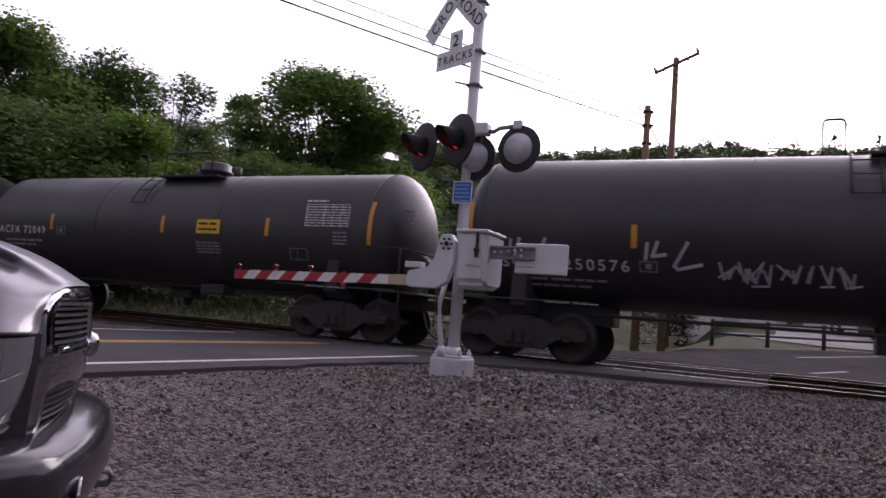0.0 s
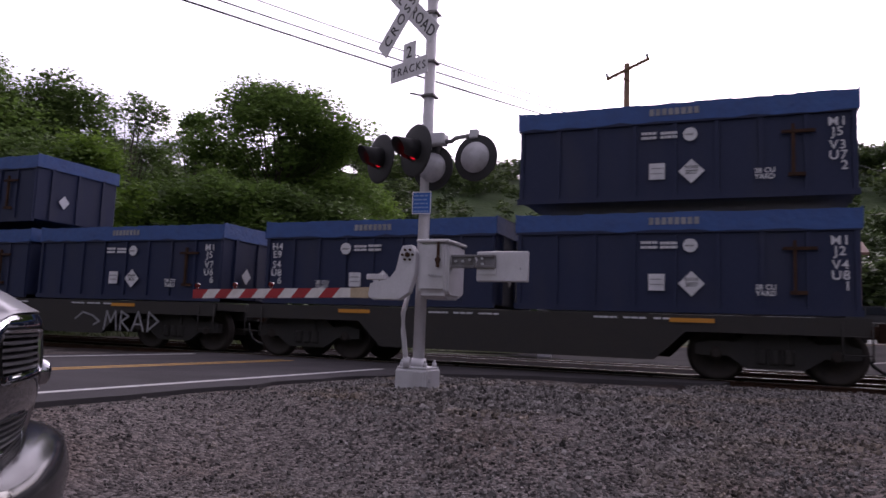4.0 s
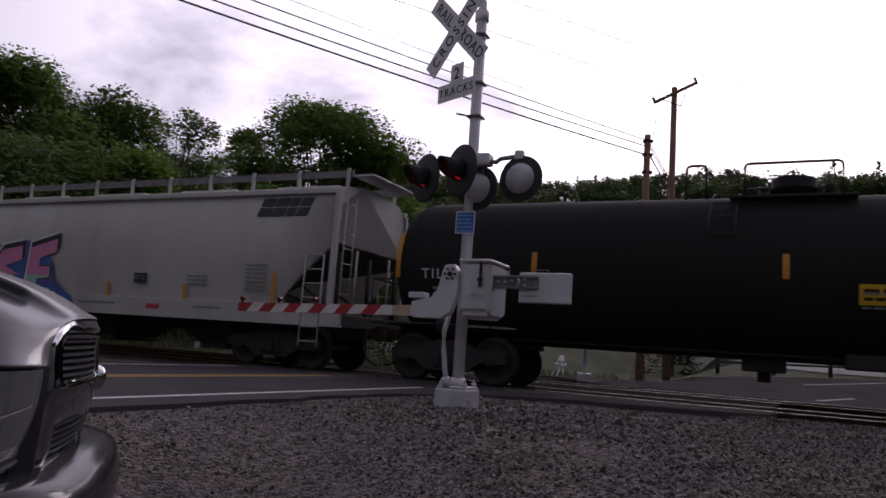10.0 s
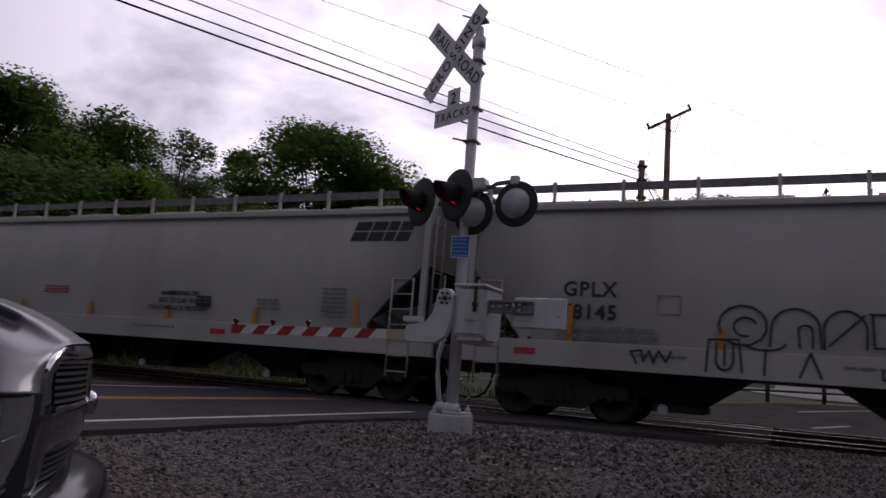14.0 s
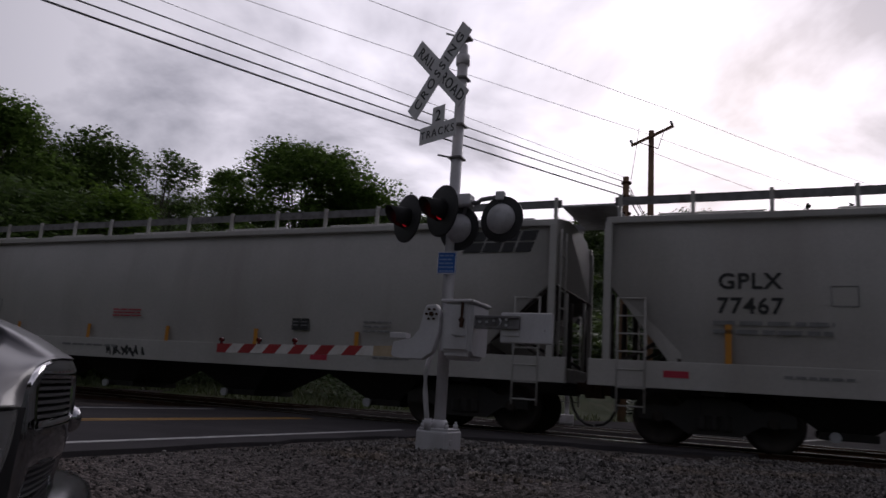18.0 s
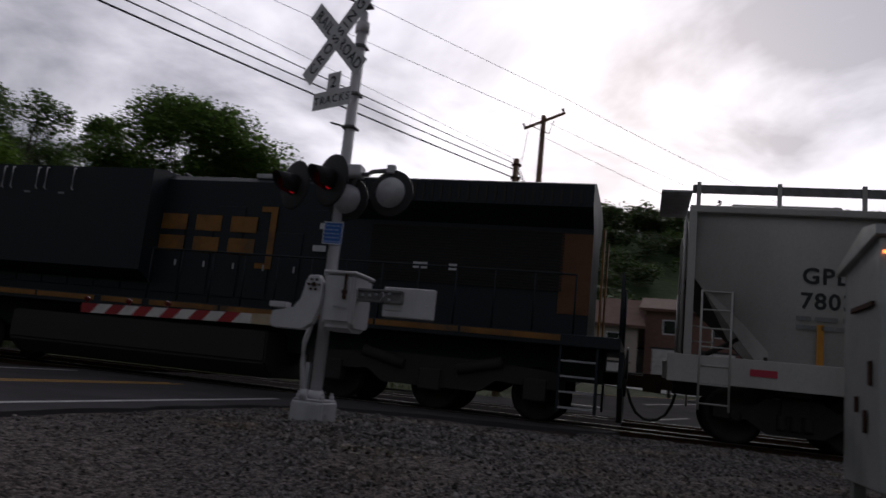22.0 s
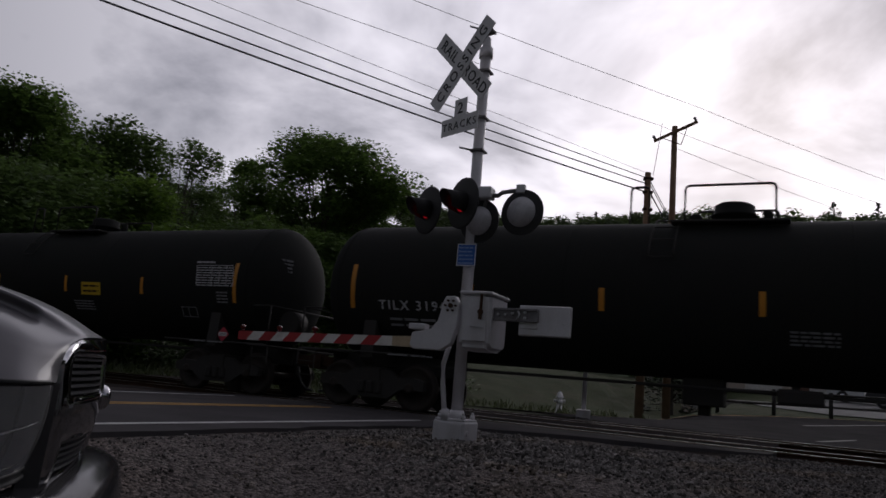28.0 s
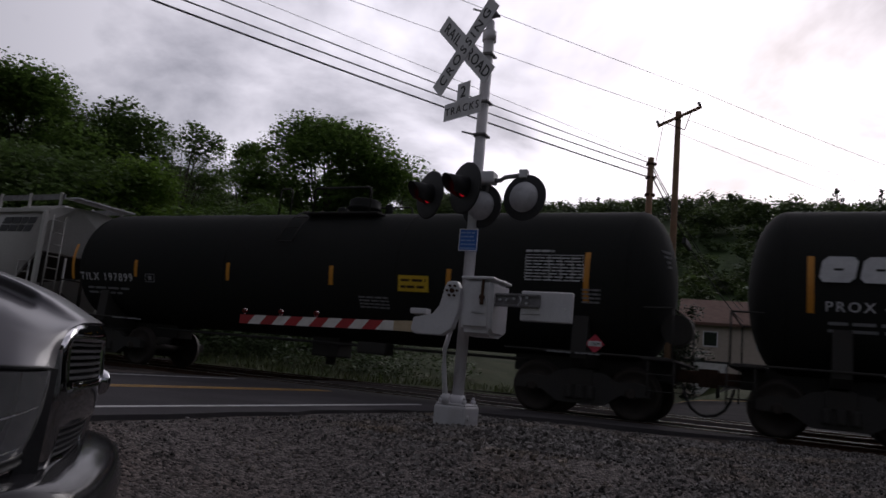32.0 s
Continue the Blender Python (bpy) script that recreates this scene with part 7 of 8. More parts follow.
        part("stencil_frame", bm, mat_inkgrey(), car, "", pose(-L / 2 + mark_in + 1.35, yl - 0.003, mark_z - 0.24))
    for k in (0.0, 0.215):
        bm = bm_new()
        box(bm, 3.62 + k, 3.82 + k, yl - 0.006, yl, 1.69, 1.93)
        pn = part("stencil_panel", bm, M_INK, car, "black square stencil panel")
        bm = bm_new()
        bars(bm, 3.65 + k, 3.79 + k, 1.85, 0.02, yl - 0.008, 2, seed, 0.002); bars(bm, 3.65 + k, 3.79 + k, 1.78, 0.02, yl - 0.008, 2, seed + 3, 0.002)
        part("panel_text", bm, M_REFLECTG, pn)
    # the lessor's slanted mark, as plain blocks
    gx, gh = L / 2 - gx_in - gw / 2, gw * 0.285
    for k, w in enumerate((0.25, 0.23, 0.16, 0.21)):
        bm = bm_new()
        w_, x_ = w * gw, gx + gw * (0.0, 0.275, 0.53, 0.72)[k]
        for a_, b_ in ((0.0, gh * 0.46), (gh * 0.54, gh)):
            prism(bm, [(x_ + a_ * 0.30, gz - gh / 2 + a_), (x_ + w_ + a_ * 0.30, gz - gh / 2 + a_), (x_ + w_ + b_ * 0.30, gz - gh / 2 + b_), (x_ + b_ * 0.30, gz - gh / 2 + b_)], "Y", -0.004, 0.004)
        part("mark_block", bm, M_INK, car, "slanted black block of a painted mark", pose(0, -1.440, gz, -9, 0, 0) @ pose(0, 0, -gz))
    # conspicuity strips and red tags
    for i in range(7):
        x = -e + 1.95 + (2 * e - 3.4) * i / 6
        bm = bm_new()
        box(bm, x - 0.05, x + 0.05, -1.514, -1.506, 1.27, 1.27 + (0.72 if i in (0, 6) else 0.42))
        part("reflector", bm, M_REFLECT, car)
    for i, x in enumerate((-e + 0.95, 4.16)):
        bm = bm_new()
        box(bm, x, x + 0.40, -1.536, -1.526, 1.10, 1.21)
        part("red_tag", bm, M_PLACARDRED, car)
    if graffiti:
        graffiti(car, yl - 0.01, e)
    return car


INKGREY = []


def mat_inkgrey():
    if not INKGREY:
        INKGREY.append(mat("stencil_dark_grey", (0.16, 0.16, 0.16), (0.25, 0.25, 0.25), 0.7, scale=6, bump=0))
    return INKGREY[0]


def stroke(bm, pts, w, y, d=0.003):
    """A painted stroke: a flat band along points (x, z)."""
    for (x0, z0), (x1, z1) in zip(pts, pts[1:]):
        dx, dz = x1 - x0, z1 - z0
        n_ = math.hypot(dx, dz) or 1
        ox, oz = -dz / n_ * w / 2, dx / n_ * w / 2
        ex_, ez = dx / n_ * w / 3, dz / n_ * w / 3
        prism(bm, [(x0 - ex_ + ox, z0 - ez + oz), (x0 - ex_ - ox, z0 - ez - oz), (x1 + ex_ - ox, z1 + ez - oz), (x1 + ex_ + ox, z1 + ez + oz)], "Y", y - d, y + d)


def jagged(x0, z0, n, w, h, seed):
    """Zigzags and hooks that spell nothing."""
    rnd = random.Random(seed)
    out = []
    for k in range(n):
        cx = x0 + k * w
        pts = [(cx + rnd.uniform(-0.2, 0.2) * w, z0 + h * rnd.uniform(0.6, 1.15))]
        for j in range(rnd.randrange(3, 6)):
            pts.append((cx + w * rnd.uniform(-0.1, 1.1), z0 + h * (rnd.uniform(-0.15, 0.3) if j % 2 == 0 else rnd.uniform(0.5, 1.1))))
        out.append(pts)
    return out


def mural(car, y, e):
    """Large blue and pink painted piece over the lower side."""
    y -= 0.022
    blue = mat("spray_blue", (0.035, 0.13, 0.36), (0.05, 0.07, 0.26), 0.6, scale=1.5, bump=0)
    violet = mat("spray_violet", (0.13, 0.10, 0.34), (0.08, 0.07, 0.26), 0.6, scale=1.5, bump=0)
    pink = mat("spray_pink", (0.62, 0.22, 0.36), (0.55, 0.18, 0.34), 0.6, scale=2, bump=0)
    teal = mat("spray_teal", (0.22, 0.50, 0.50), (0.42, 0.50, 0.26), 0.6, scale=1.2, bump=0)

    def blob(pts, m, name, dy, label=""):
        bm = bm_new()
        prism(bm, [(fit_x(px), pz) for px, pz in pts], "Y", y - dy - 0.003, y - dy + 0.003)
        part(name, bm, m, car, label)

    def fit_x(px):
        return -6.35 + 0.85 * (px - x0)
    x0 = -e + 3.9
    back = [(x0, 1.02), (x0 - 0.1, 1.4), (x0 + 0.2, 1.9), (x0 + 0.8, 2.25), (x0 + 1.5, 2.4), (x0 + 2.2, 2.5), (x0 + 3.2, 2.42), (x0 + 4.2, 2.55), (x0 + 5.2, 2.5), (x0 + 6.4, 2.72), (x0 + 7.4, 2.7), (x0 + 7.9, 2.45), (x0 + 8.3, 2.1), (x0 + 8.4, 1.7), (x0 + 8.9, 1.45), (x0 + 9.3, 1.3), (x0 + 9.5, 1.02)]
    blob(back, blue, "painted_cloud", 0.0, "spray-painted blue cloud behind letters")
    for cx, cz, r in ((x0 + 1.6, 2.2, 0.45), (x0 + 3.9, 2.35, 0.5), (x0 + 7.0, 2.45, 0.5), (x0 + 0.7, 1.8, 0.4), (x0 + 8.0, 1.75, 0.4)):
        blob([(cx + r * math.cos(a), cz + r * 0.5 * math.sin(a)) for a in np.arange(0, 6.28, 0.4)], violet, "painted_shade", 0.006)
    shapes = [[(0, 1.95), (1.5, 2.3), (1.55, 2.0), (0.95, 1.85), (0.95, 1.02), (0.45, 1.02), (0.45, 1.7), (0, 1.6)],
              [(1.75, 1.04), (2.0, 2.25), (2.75, 2.3), (2.9, 1.02), (2.5, 1.02), (2.4, 1.45), (2.2, 1.45), (2.15, 1.04)],
              [(3.1, 2.0), (3.5, 2.35), (4.4, 2.45), (4.45, 2.1), (3.7, 1.95), (4.4, 1.6), (4.4, 1.05), (3.1, 1.02), (3.1, 1.45), (3.75, 1.5)],
              [(4.7, 1.04), (4.8, 2.4), (6.0, 2.62), (6.0, 2.3), (5.3, 2.15), (5.3, 1.95), (5.8, 1.95), (5.8, 1.7), (5.25, 1.65), (5.25, 1.45), (5.9, 1.45), (6.0, 1.02)]]
    for sh in shapes:
        pts = [(x0 + 2.42 + px, 1.02 + (pz - 1.02) * 1.08) for px, pz in sh]
        cx, cz = sum(p[0] for p in pts) / len(pts), sum(p[1] for p in pts) / len(pts)
        blob([(cx + (px - cx) * 1.16, cz + (pz - cz) * 1.18) for px, pz in pts], M_INK, "painted_outline", 0.012)
        blob(pts, teal, "painted_letter", 0.018, "teal block shape of a spray-painted piece")
        top = [(px, max(pz, 1.8)) for px, pz in pts]
        blob(top, pink, "painted_fade", 0.024)
        bm = bm_new()
        stroke(bm, [(fit_x(px), pz + 0.16) for px, pz in pts[:3]], 0.06, y - 0.03)
        part("painted_highlight", bm, M_REFLECTW, car)
    for pts in jagged(x0 + 7.0, 1.1, 6, 0.30, 0.26, 5) + jagged(x0 + 0.1, 1.08, 6, 0.30, 0.24, 8):
        bm = bm_new()
        stroke(bm, [(fit_x(px), pz) for px, pz in pts], 0.035, y - 0.03)
        part("painted_tag", bm, M_REFLECTW, car, "white spray-can stroke")
    # unpainted white sticker in the cloud
    bm = bm_new()
    box(bm, -5.45, -5.0, y - 0.036, y - 0.030, 1.95, 2.28)
    st_ = part("sticker", bm, M_REFLECTW, car, "white label left clear of paint")
    for x_, z_, w_, h_ in ((-5.33, 2.02, 0.2, 0.012), (-5.33, 2.2, 0.2, 0.012), (-5.33, 2.02, 0.012, 0.19), (-5.142, 2.02, 0.012, 0.19), (-5.27, 2.09, 0.08, 0.05)):
        bm = bm_new()
        box(bm, x_, x_ + w_, y - 0.039, y - 0.036, z_, z_ + h_)
        part("sticker_line", bm, M_INK, st_)


def arc_pts(cx, cz, rx, rz, a0, a1, n=12):
    return [(cx + rx * math.cos(a0 + (a1 - a0) * i / n), cz + rz * math.sin(a0 + (a1 - a0) * i / n)) for i in range(n + 1)]


def bubble_tag(car, y, e):
    """Round outlined spray-can shapes running over side and sill."""
    runs = [arc_pts(-4.42, 1.76, 0.36, 0.32, -2.2, 3.6), arc_pts(-4.38, 1.74, 0.17, 0.15, 0.4, 5.0), arc_pts(-4.1, 1.5, 0.3, 0.12, 3.4, 6.2),
            [(-4.02, 1.45)] + arc_pts(-3.66, 1.74, 0.34, 0.31, 3.0, 0.0) + [(-3.30, 1.45)], [(-3.6, 1.45)] + arc_pts(-3.52, 1.7, 0.1, 0.1, 3.1, 0) + [(-3.42, 1.45)],
            [(-3.26, 1.45)] + arc_pts(-2.98, 1.74, 0.29, 0.3, 3.0, 0.0) + [(-2.70, 1.47)], [(-3.2, 1.5), (-2.72, 1.98)],
            [(-2.66, 2.0), (-1.86, 1.99), (-1.81, 1.49), (-2.2, 1.5)], [(-2.62, 2.0), (-2.6, 1.5), (-2.35, 1.5)], [(-4.96, 1.0), (-4.92, 1.51), (-4.47, 1.53), (-4.42, 1.02)],
            arc_pts(-4.68, 1.2, 0.13, 0.16, 3.1, 6.3) + [(-4.55, 1.46)], [(-4.81, 1.2), (-4.8, 1.46)], [(-4.68, 1.1), (-4.68, 1.44)],
            [(-4.1, 1.0), (-4.08, 1.4)], [(-3.3, 1.0), (-3.45, 1.38), (-3.6, 1.0)], [(-2.5, 1.18), (-2.5, 1.04), (-2.4, 1.05)], [(-2.33, 1.18), (-2.28, 1.04), (-2.22, 1.14), (-2.16, 1.04), (-2.12, 1.18)],
            [(-2.05, 1.04), (-2.05, 1.18)], [(-2.05, 1.11), (-1.95, 1.11)], [(-1.95, 1.04), (-1.95, 1.18)], arc_pts(-1.33, 1.36, 0.33, 0.31, 0.3, 6.2), [(-1.8, 1.0), (-1.7, 1.3), (-1.62, 1.48)],
            arc_pts(-0.25, 1.83, 0.33, 0.24, 0.6, 4.2), arc_pts(-0.2, 1.42, 0.28, 0.22, 2.0, -1.9), arc_pts(0.16, 1.88, 0.22, 0.2, 3.6, -2.6), arc_pts(0.2, 1.5, 0.26, 0.2, 2.3, -2.6),
            [(-0.4, 1.3), (-0.32, 0.98)], [(0.3, 1.3), (0.1, 1.0)], arc_pts(0.75, 1.7, 0.27, 0.34, 0.8, 5.4), arc_pts(0.78, 1.7, 0.12, 0.18, 0.8, 5.4), arc_pts(1.5, 1.35, 0.2, 0.2, 2.2, -0.6) + [(1.66, 1.0)],
            [(-6.05, 1.05), (-6.15, 1.25), (-5.98, 1.28), (-5.95, 1.1), (-5.85, 1.27), (-5.78, 1.08), (-5.7, 1.28), (-5.58, 1.1), (-5.5, 1.28)]]
    for k, pts in enumerate(runs):
        bm = bm_new()
        stroke(bm, pts, 0.034, y - (0.028 if min(p[1] for p in pts) < 1.4 else 0.004), 0.002)
        part("spray_line", bm, M_INK, car, "black spray-can outline" if k == 0 else "")
    bm = bm_new()
    stroke(bm, [(7.56, 2.1), (7.66, 1.75), (7.74, 2.13), (7.8, 1.6), (7.9, 2.05)], 0.04, y - 0.004, 0.002)
    part("spray_line", bm, M_INK, car)


def line_tag(x, n, w, h, seed, z=1.12, thick=0.045, m=None):
    def put(car, y, e):
        bm = bm_new()
        for pts in jagged(-e + x, z, n, w, h, seed):
            stroke(bm, pts, thick, y - 0.01)
        part("spray_tag", bm, m or M_INK, car, "black outlined spray-can scrawl")
    return put


def bin_flat(label, s_front, s_back, stack_front, seed, tag):
    car, L = car_root("container_flat_car", label, "flat car", s_front, s_back, "container flat cars of the train")
    bm = bm_new()
    prism(bm, [(-L / 2 + 0.45, 0.78), (-L / 2 + 3.1, 0.78), (-L / 2 + 3.6, 0.30), (L / 2 - 3.6, 0.30), (L / 2 - 3.1, 0.78), (L / 2 - 0.45, 0.78), (L / 2 - 0.45, 1.02), (-L / 2 + 0.45, 1.02)], "Y", -1.38, -1.30)
    part("side_sill", bm, M_UNDER, car, "deep black fish-belly side sill")
    bm = bm_new()
    prism(bm, [(-L / 2 + 0.45, 0.78), (-L / 2 + 3.1, 0.78), (-L / 2 + 3.6, 0.30), (L / 2 - 3.6, 0.30), (L / 2 - 3.1, 0.78), (L / 2 - 0.45, 0.78), (L / 2 - 0.45, 1.02), (-L / 2 + 0.45, 1.02)], "Y", 1.30, 1.38)
    part("side_sill", bm, M_UNDER, car)
    bm = bm_new()
    box(bm, -L / 2 + 0.4, L / 2 - 0.4, -1.30, 1.30, 0.90, 1.06)
    box(bm, -L / 2 + 0.35, L / 2 - 0.35, -0.3, 0.3, 0.70, 0.90)
    part("deck", bm, M_UNDER, car)
    for k in (-1, 1):
        bogie(car, k * (L / 2 - 1.75))
        bm = bm_new()
        for y in (-1.4, 1.4):
            ladder(bm, k * (L / 2 - 0.62), y, 0.40, 1.0, 0.4, 0.28)
        part("step", bm, M_UNDER, car)
        bm = bm_new()
        box(bm, k * (L / 2 - 3.0) - 0.35, k * (L / 2 - 3.0) + 0.35, -1.40, -1.39, 0.93, 1.0)
        part("reflector", bm, M_REFLECT, car)
        bm = bm_new()
        for j in range(3):
            bars(bm, k * (L / 2 - 4.6) + j * 0.5, k * (L / 2 - 4.6) + 0.4 + j * 0.5, 0.97, 0.03, -1.385, 3, seed + j, 0.004)
        part("sill_stencil", bm, M_REFLECTW, car)
    if tag:
        bm = bm_new()
        tx = 2.25
        for pts in ([(-1.2 + tx, 0.62), (-0.9 + tx, 0.80), (-0.5 + tx, 0.72), (-0.25 + tx, 0.58)], [(-0.42 + tx, 0.68), (-0.2 + tx, 0.57), (-0.42 + tx, 0.48)], [(0 + tx, 0.35), (0.08 + tx, 0.85), (0.25 + tx, 0.55), (0.42 + tx, 0.85), (0.5 + tx, 0.35)], [(0.65 + tx, 0.35), (0.65 + tx, 0.85), (0.95 + tx, 0.72), (0.68 + tx, 0.58), (1.0 + tx, 0.35)], [(1.1 + tx, 0.35), (1.32 + tx, 0.85), (1.55 + tx, 0.35)], [(1.18 + tx, 0.52), (1.46 + tx, 0.52)], [(1.72 + tx, 0.35), (1.72 + tx, 0.85), (2.1 + tx, 0.62), (1.7 + tx, 0.35)]):
            stroke(bm, [(tx + 1.05 + (x_ - tx - 1.05) * 0.76, 0.6 + (z_ - 0.6) * 0.86) for x_, z_ in pts], 0.042, -1.392)
        part("spray_tag", bm, M_REFLECTG, car, "pale spray-can scrawl on the sill")
    stacks = (["M1", "J5", "V7", "U6", " 6"], ["H4", "E9", "S5", "U8", " 9"], ["H4", "E9", "S5", "U5", " 0"]) if tag else (["M1", "J2", "V4", "U8", " 1"], ["H4", "E9", "S4", "U8", " 6"], ["M1", "J5", "V3", "U7", " 2"])
    for side, xc, w in ((1, 2.87, 5.5), (-1, -2.85, 5.06)):
        for lvl in ((0, 1) if (side > 0) == stack_front else (0,)):
            waste_bin(car, xc, w, 1.07 + lvl * 1.90, seed + side + lvl * 3, stacks[0 if side > 0 and not lvl else 2 if lvl else 1], side > 0)
    return car


def waste_bin(car, xc, w, z, seed, rows, flip):
    h = 1.74
    hw = w / 2
    bm = bm_new()
    box(bm, xc - hw, xc + hw, -1.26, 1.26, z + 0.08, z + h - 0.28, 0.02)
    b = part("container", bm, M_BIN, car, "navy steel bulk container under a blue tarp")
    bm = bm_new()
    for i in range(9):
        x = xc - hw + 0.05 + (w - 0.1) * i / 8
        box(bm, x - 0.035, x + 0.035, -1.30, -1.255, z + 0.1, z + h - 0.3)
    box(bm, xc - hw - 0.02, xc + hw + 0.02, -1.31, -1.25, z + 0.02, z + 0.12)
    box(bm, xc - hw - 0.02, xc + hw + 0.02, -1.31, -1.25, z + h - 0.38, z + h - 0.28)
    for y in (-0.8, 0.0, 0.8):
        box(bm, xc + hw, xc + hw + 0.04, y - 0.05, y + 0.05, z + 0.1, z + h - 0.3)
        box(bm, xc - hw - 0.04, xc - hw, y - 0.05, y + 0.05, z + 0.1, z + h - 0.3)
    part("frame_ribs", bm, M_BIN, b, "vertical steel ribs")
    bm = bm_new()
    n = 18
    rnd = random.Random(seed)
    lo = [z + h - 0.34 + rnd.uniform(-0.03, 0.02) for _ in range(n + 1)]
    for i in range(n):
        xa, xb = xc - hw - 0.03 + (w + 0.06) * i / n, xc - hw - 0.03 + (w + 0.06) * (i + 1) / n
        ta, tb = z + h + rnd.uniform(-0.012, 0.012), z + h + rnd.uniform(-0.012, 0.012)
        q = [bm.verts.new(v) for v in ((xa, -1.315, lo[i]), (xb, -1.315, lo[i + 1]), (xb, -1.30, tb - 0.03), (xa, -1.30, ta - 0.03), (xa, 0, ta + 0.03), (xb, 0, tb + 0.03), (xa, 1.3, ta - 0.03), (xb, 1.3, tb - 0.03), (xa, 1.315, lo[i]), (xb, 1.315, lo[i + 1]))]
        for f in ((0, 1, 2, 3), (3, 2, 5, 4), (4, 5, 7, 6), (6, 7, 9, 8)):
            bm.faces.new([q[k] for k in f])
    for sx in (-1, 1):
        box(bm, xc + sx * (hw + 0.03) - 0.01, xc + sx * (hw + 0.03) + 0.01, -1.30, 1.30, z + h - 0.33, z + h - 0.0)
    bmesh.ops.remove_doubles(bm, verts=bm.verts[:], dist=0.001)
    part("tarp", bm, M_TARP, b, "taut blue tarpaulin cover")
    yl = -1.318
    bm = bm_new()
    for i in range(8):
        box(bm, xc - 0.42 + i * 0.105, xc - 0.42 + i * 0.105 + 0.075, yl - 0.004, yl + 0.004, z + h - 0.24, z + h - 0.12)
    part("tarp_mark", bm, M_REFLECTG, b, "pale block marks on the tarp")
    cx, sx_, dx_ = (0.25, -0.29, 0.27) if flip else (-0.60, -0.36, 0.26)
    bm = bm_new()
    lathe(bm, [(-0.004, 0.115), (0.004, 0.115)], "Y", (xc + cx, yl, z + 1.14), 24)
    disc = part("round_label", bm, M_REFLECTW, b, "round white label")
    bm = bm_new()
    bars(bm, xc + cx - 0.08, xc + cx + 0.08, z + 1.12, 0.03, yl - 0.008, 2, seed, 0.002)
    part("label_text", bm, M_REFLECTG, disc)
    bm = bm_new()
    k_ = -1 if flip else 1
    for a_, b_, zz in ((0.20, 0.48, 1.16), (0.52, 0.80, 1.17), (0.52, 0.80, 1.09), (0.20, 0.48, 1.09)):
        xa, xb = sorted((xc + cx + k_ * a_, xc + cx + k_ * b_))
        bars(bm, xa, xb, z + zz, 0.045, yl - 0.004, 4, seed + int(a_ * 10), 0.003)
    part("label_lines", bm, M_REFLECTW, b, "white stencilled lines")
    bm = bm_new()
    box(bm, xc + sx_ - 0.13, xc + sx_ + 0.13, yl - 0.004, yl, z + 0.38, z + 0.66)
    sq = part("label_plate", bm, M_REFLECTW, b, "square white label plate")
    bm = bm_new()
    bars(bm, xc + sx_ - 0.1, xc + sx_ + 0.1, z + 0.56, 0.02, yl - 0.006, 3, seed + 2, 0.002); bars(bm, xc + sx_ - 0.1, xc + sx_ + 0.1, z + 0.47, 0.02, yl - 0.006, 3, seed + 5, 0.002)
    part("label_text", bm, M_REFLECTG, sq)
    bm = bm_new()
    dz = z + 0.50
    prism(bm, [(xc + dx_ - 0.21, dz), (xc + dx_, dz - 0.21), (xc + dx_ + 0.21, dz), (xc + dx_, dz + 0.21)], "Y", yl - 0.004, yl)
    dm = part("hazard_diamond", bm, M_REFLECTW, b, "white diamond placard")
    write("3077", 0.10, M_INK, dm, pose(xc + dx_, yl - 0.006, dz - 0.05), name="placard_number", bold=0.002)
    bm = bm_new()
    for k in range(5):
        xx = xc + dx_ - 0.10 + 0.045 * k
        box(bm, xx, xx + 0.02, yl - 0.006, yl - 0.003, dz + 0.04, dz + 0.10)
    part("placard_bars", bm, M_INK, dm)
    bm = bm_new()
    prism(bm, [(-0.45 - 0.16, z + 0.62), (-0.45, z + 0.44), (-0.45 + 0.16, z + 0.62), (-0.45, z + 0.80)], "X", xc + hw + 0.045, xc + hw + 0.05)
    part("hazard_diamond", bm, M_REFLECTW, b)
    ux = xc + hw - 0.29 if flip else xc - hw + 0.30
    for i, row in enumerate(rows):
        write(row, 0.205, M_REFLECTW, b, pose(ux + (0.055 if row[0] == " " else 0), yl - 0.003, z + 1.13 - i * 0.165 - (0.05 if i > 1 else 0)), name="unit_mark", bold=0.002, spacing=1.12)
    vx = xc + hw - 1.35 if flip else xc - hw + 1.42
    write("28 CU", 0.115, M_REFLECTW, b, pose(vx, yl - 0.003, z + 0.42), name="volume_mark", bold=0.002)
    write("YARD", 0.115, M_REFLECTW, b, pose(vx, yl - 0.003, z + 0.32), name="volume_mark", bold=0.002)
    bm = bm_new()
    box(bm, xc + hw - 0.95, xc + hw - 0.90, -1.35, -1.30, z + 0.35, z + 1.2); box(bm, xc + hw - 1.1, xc + hw - 0.6, -1.35, -1.30, z + 1.05, z + 1.10); box(bm, xc + hw - 1.0, xc + hw - 0.75, -1.35, -1.3, z + 0.34, z + 0.40)
    part("latch_bar", bm, M_RUST, b, "rusty latch bars")


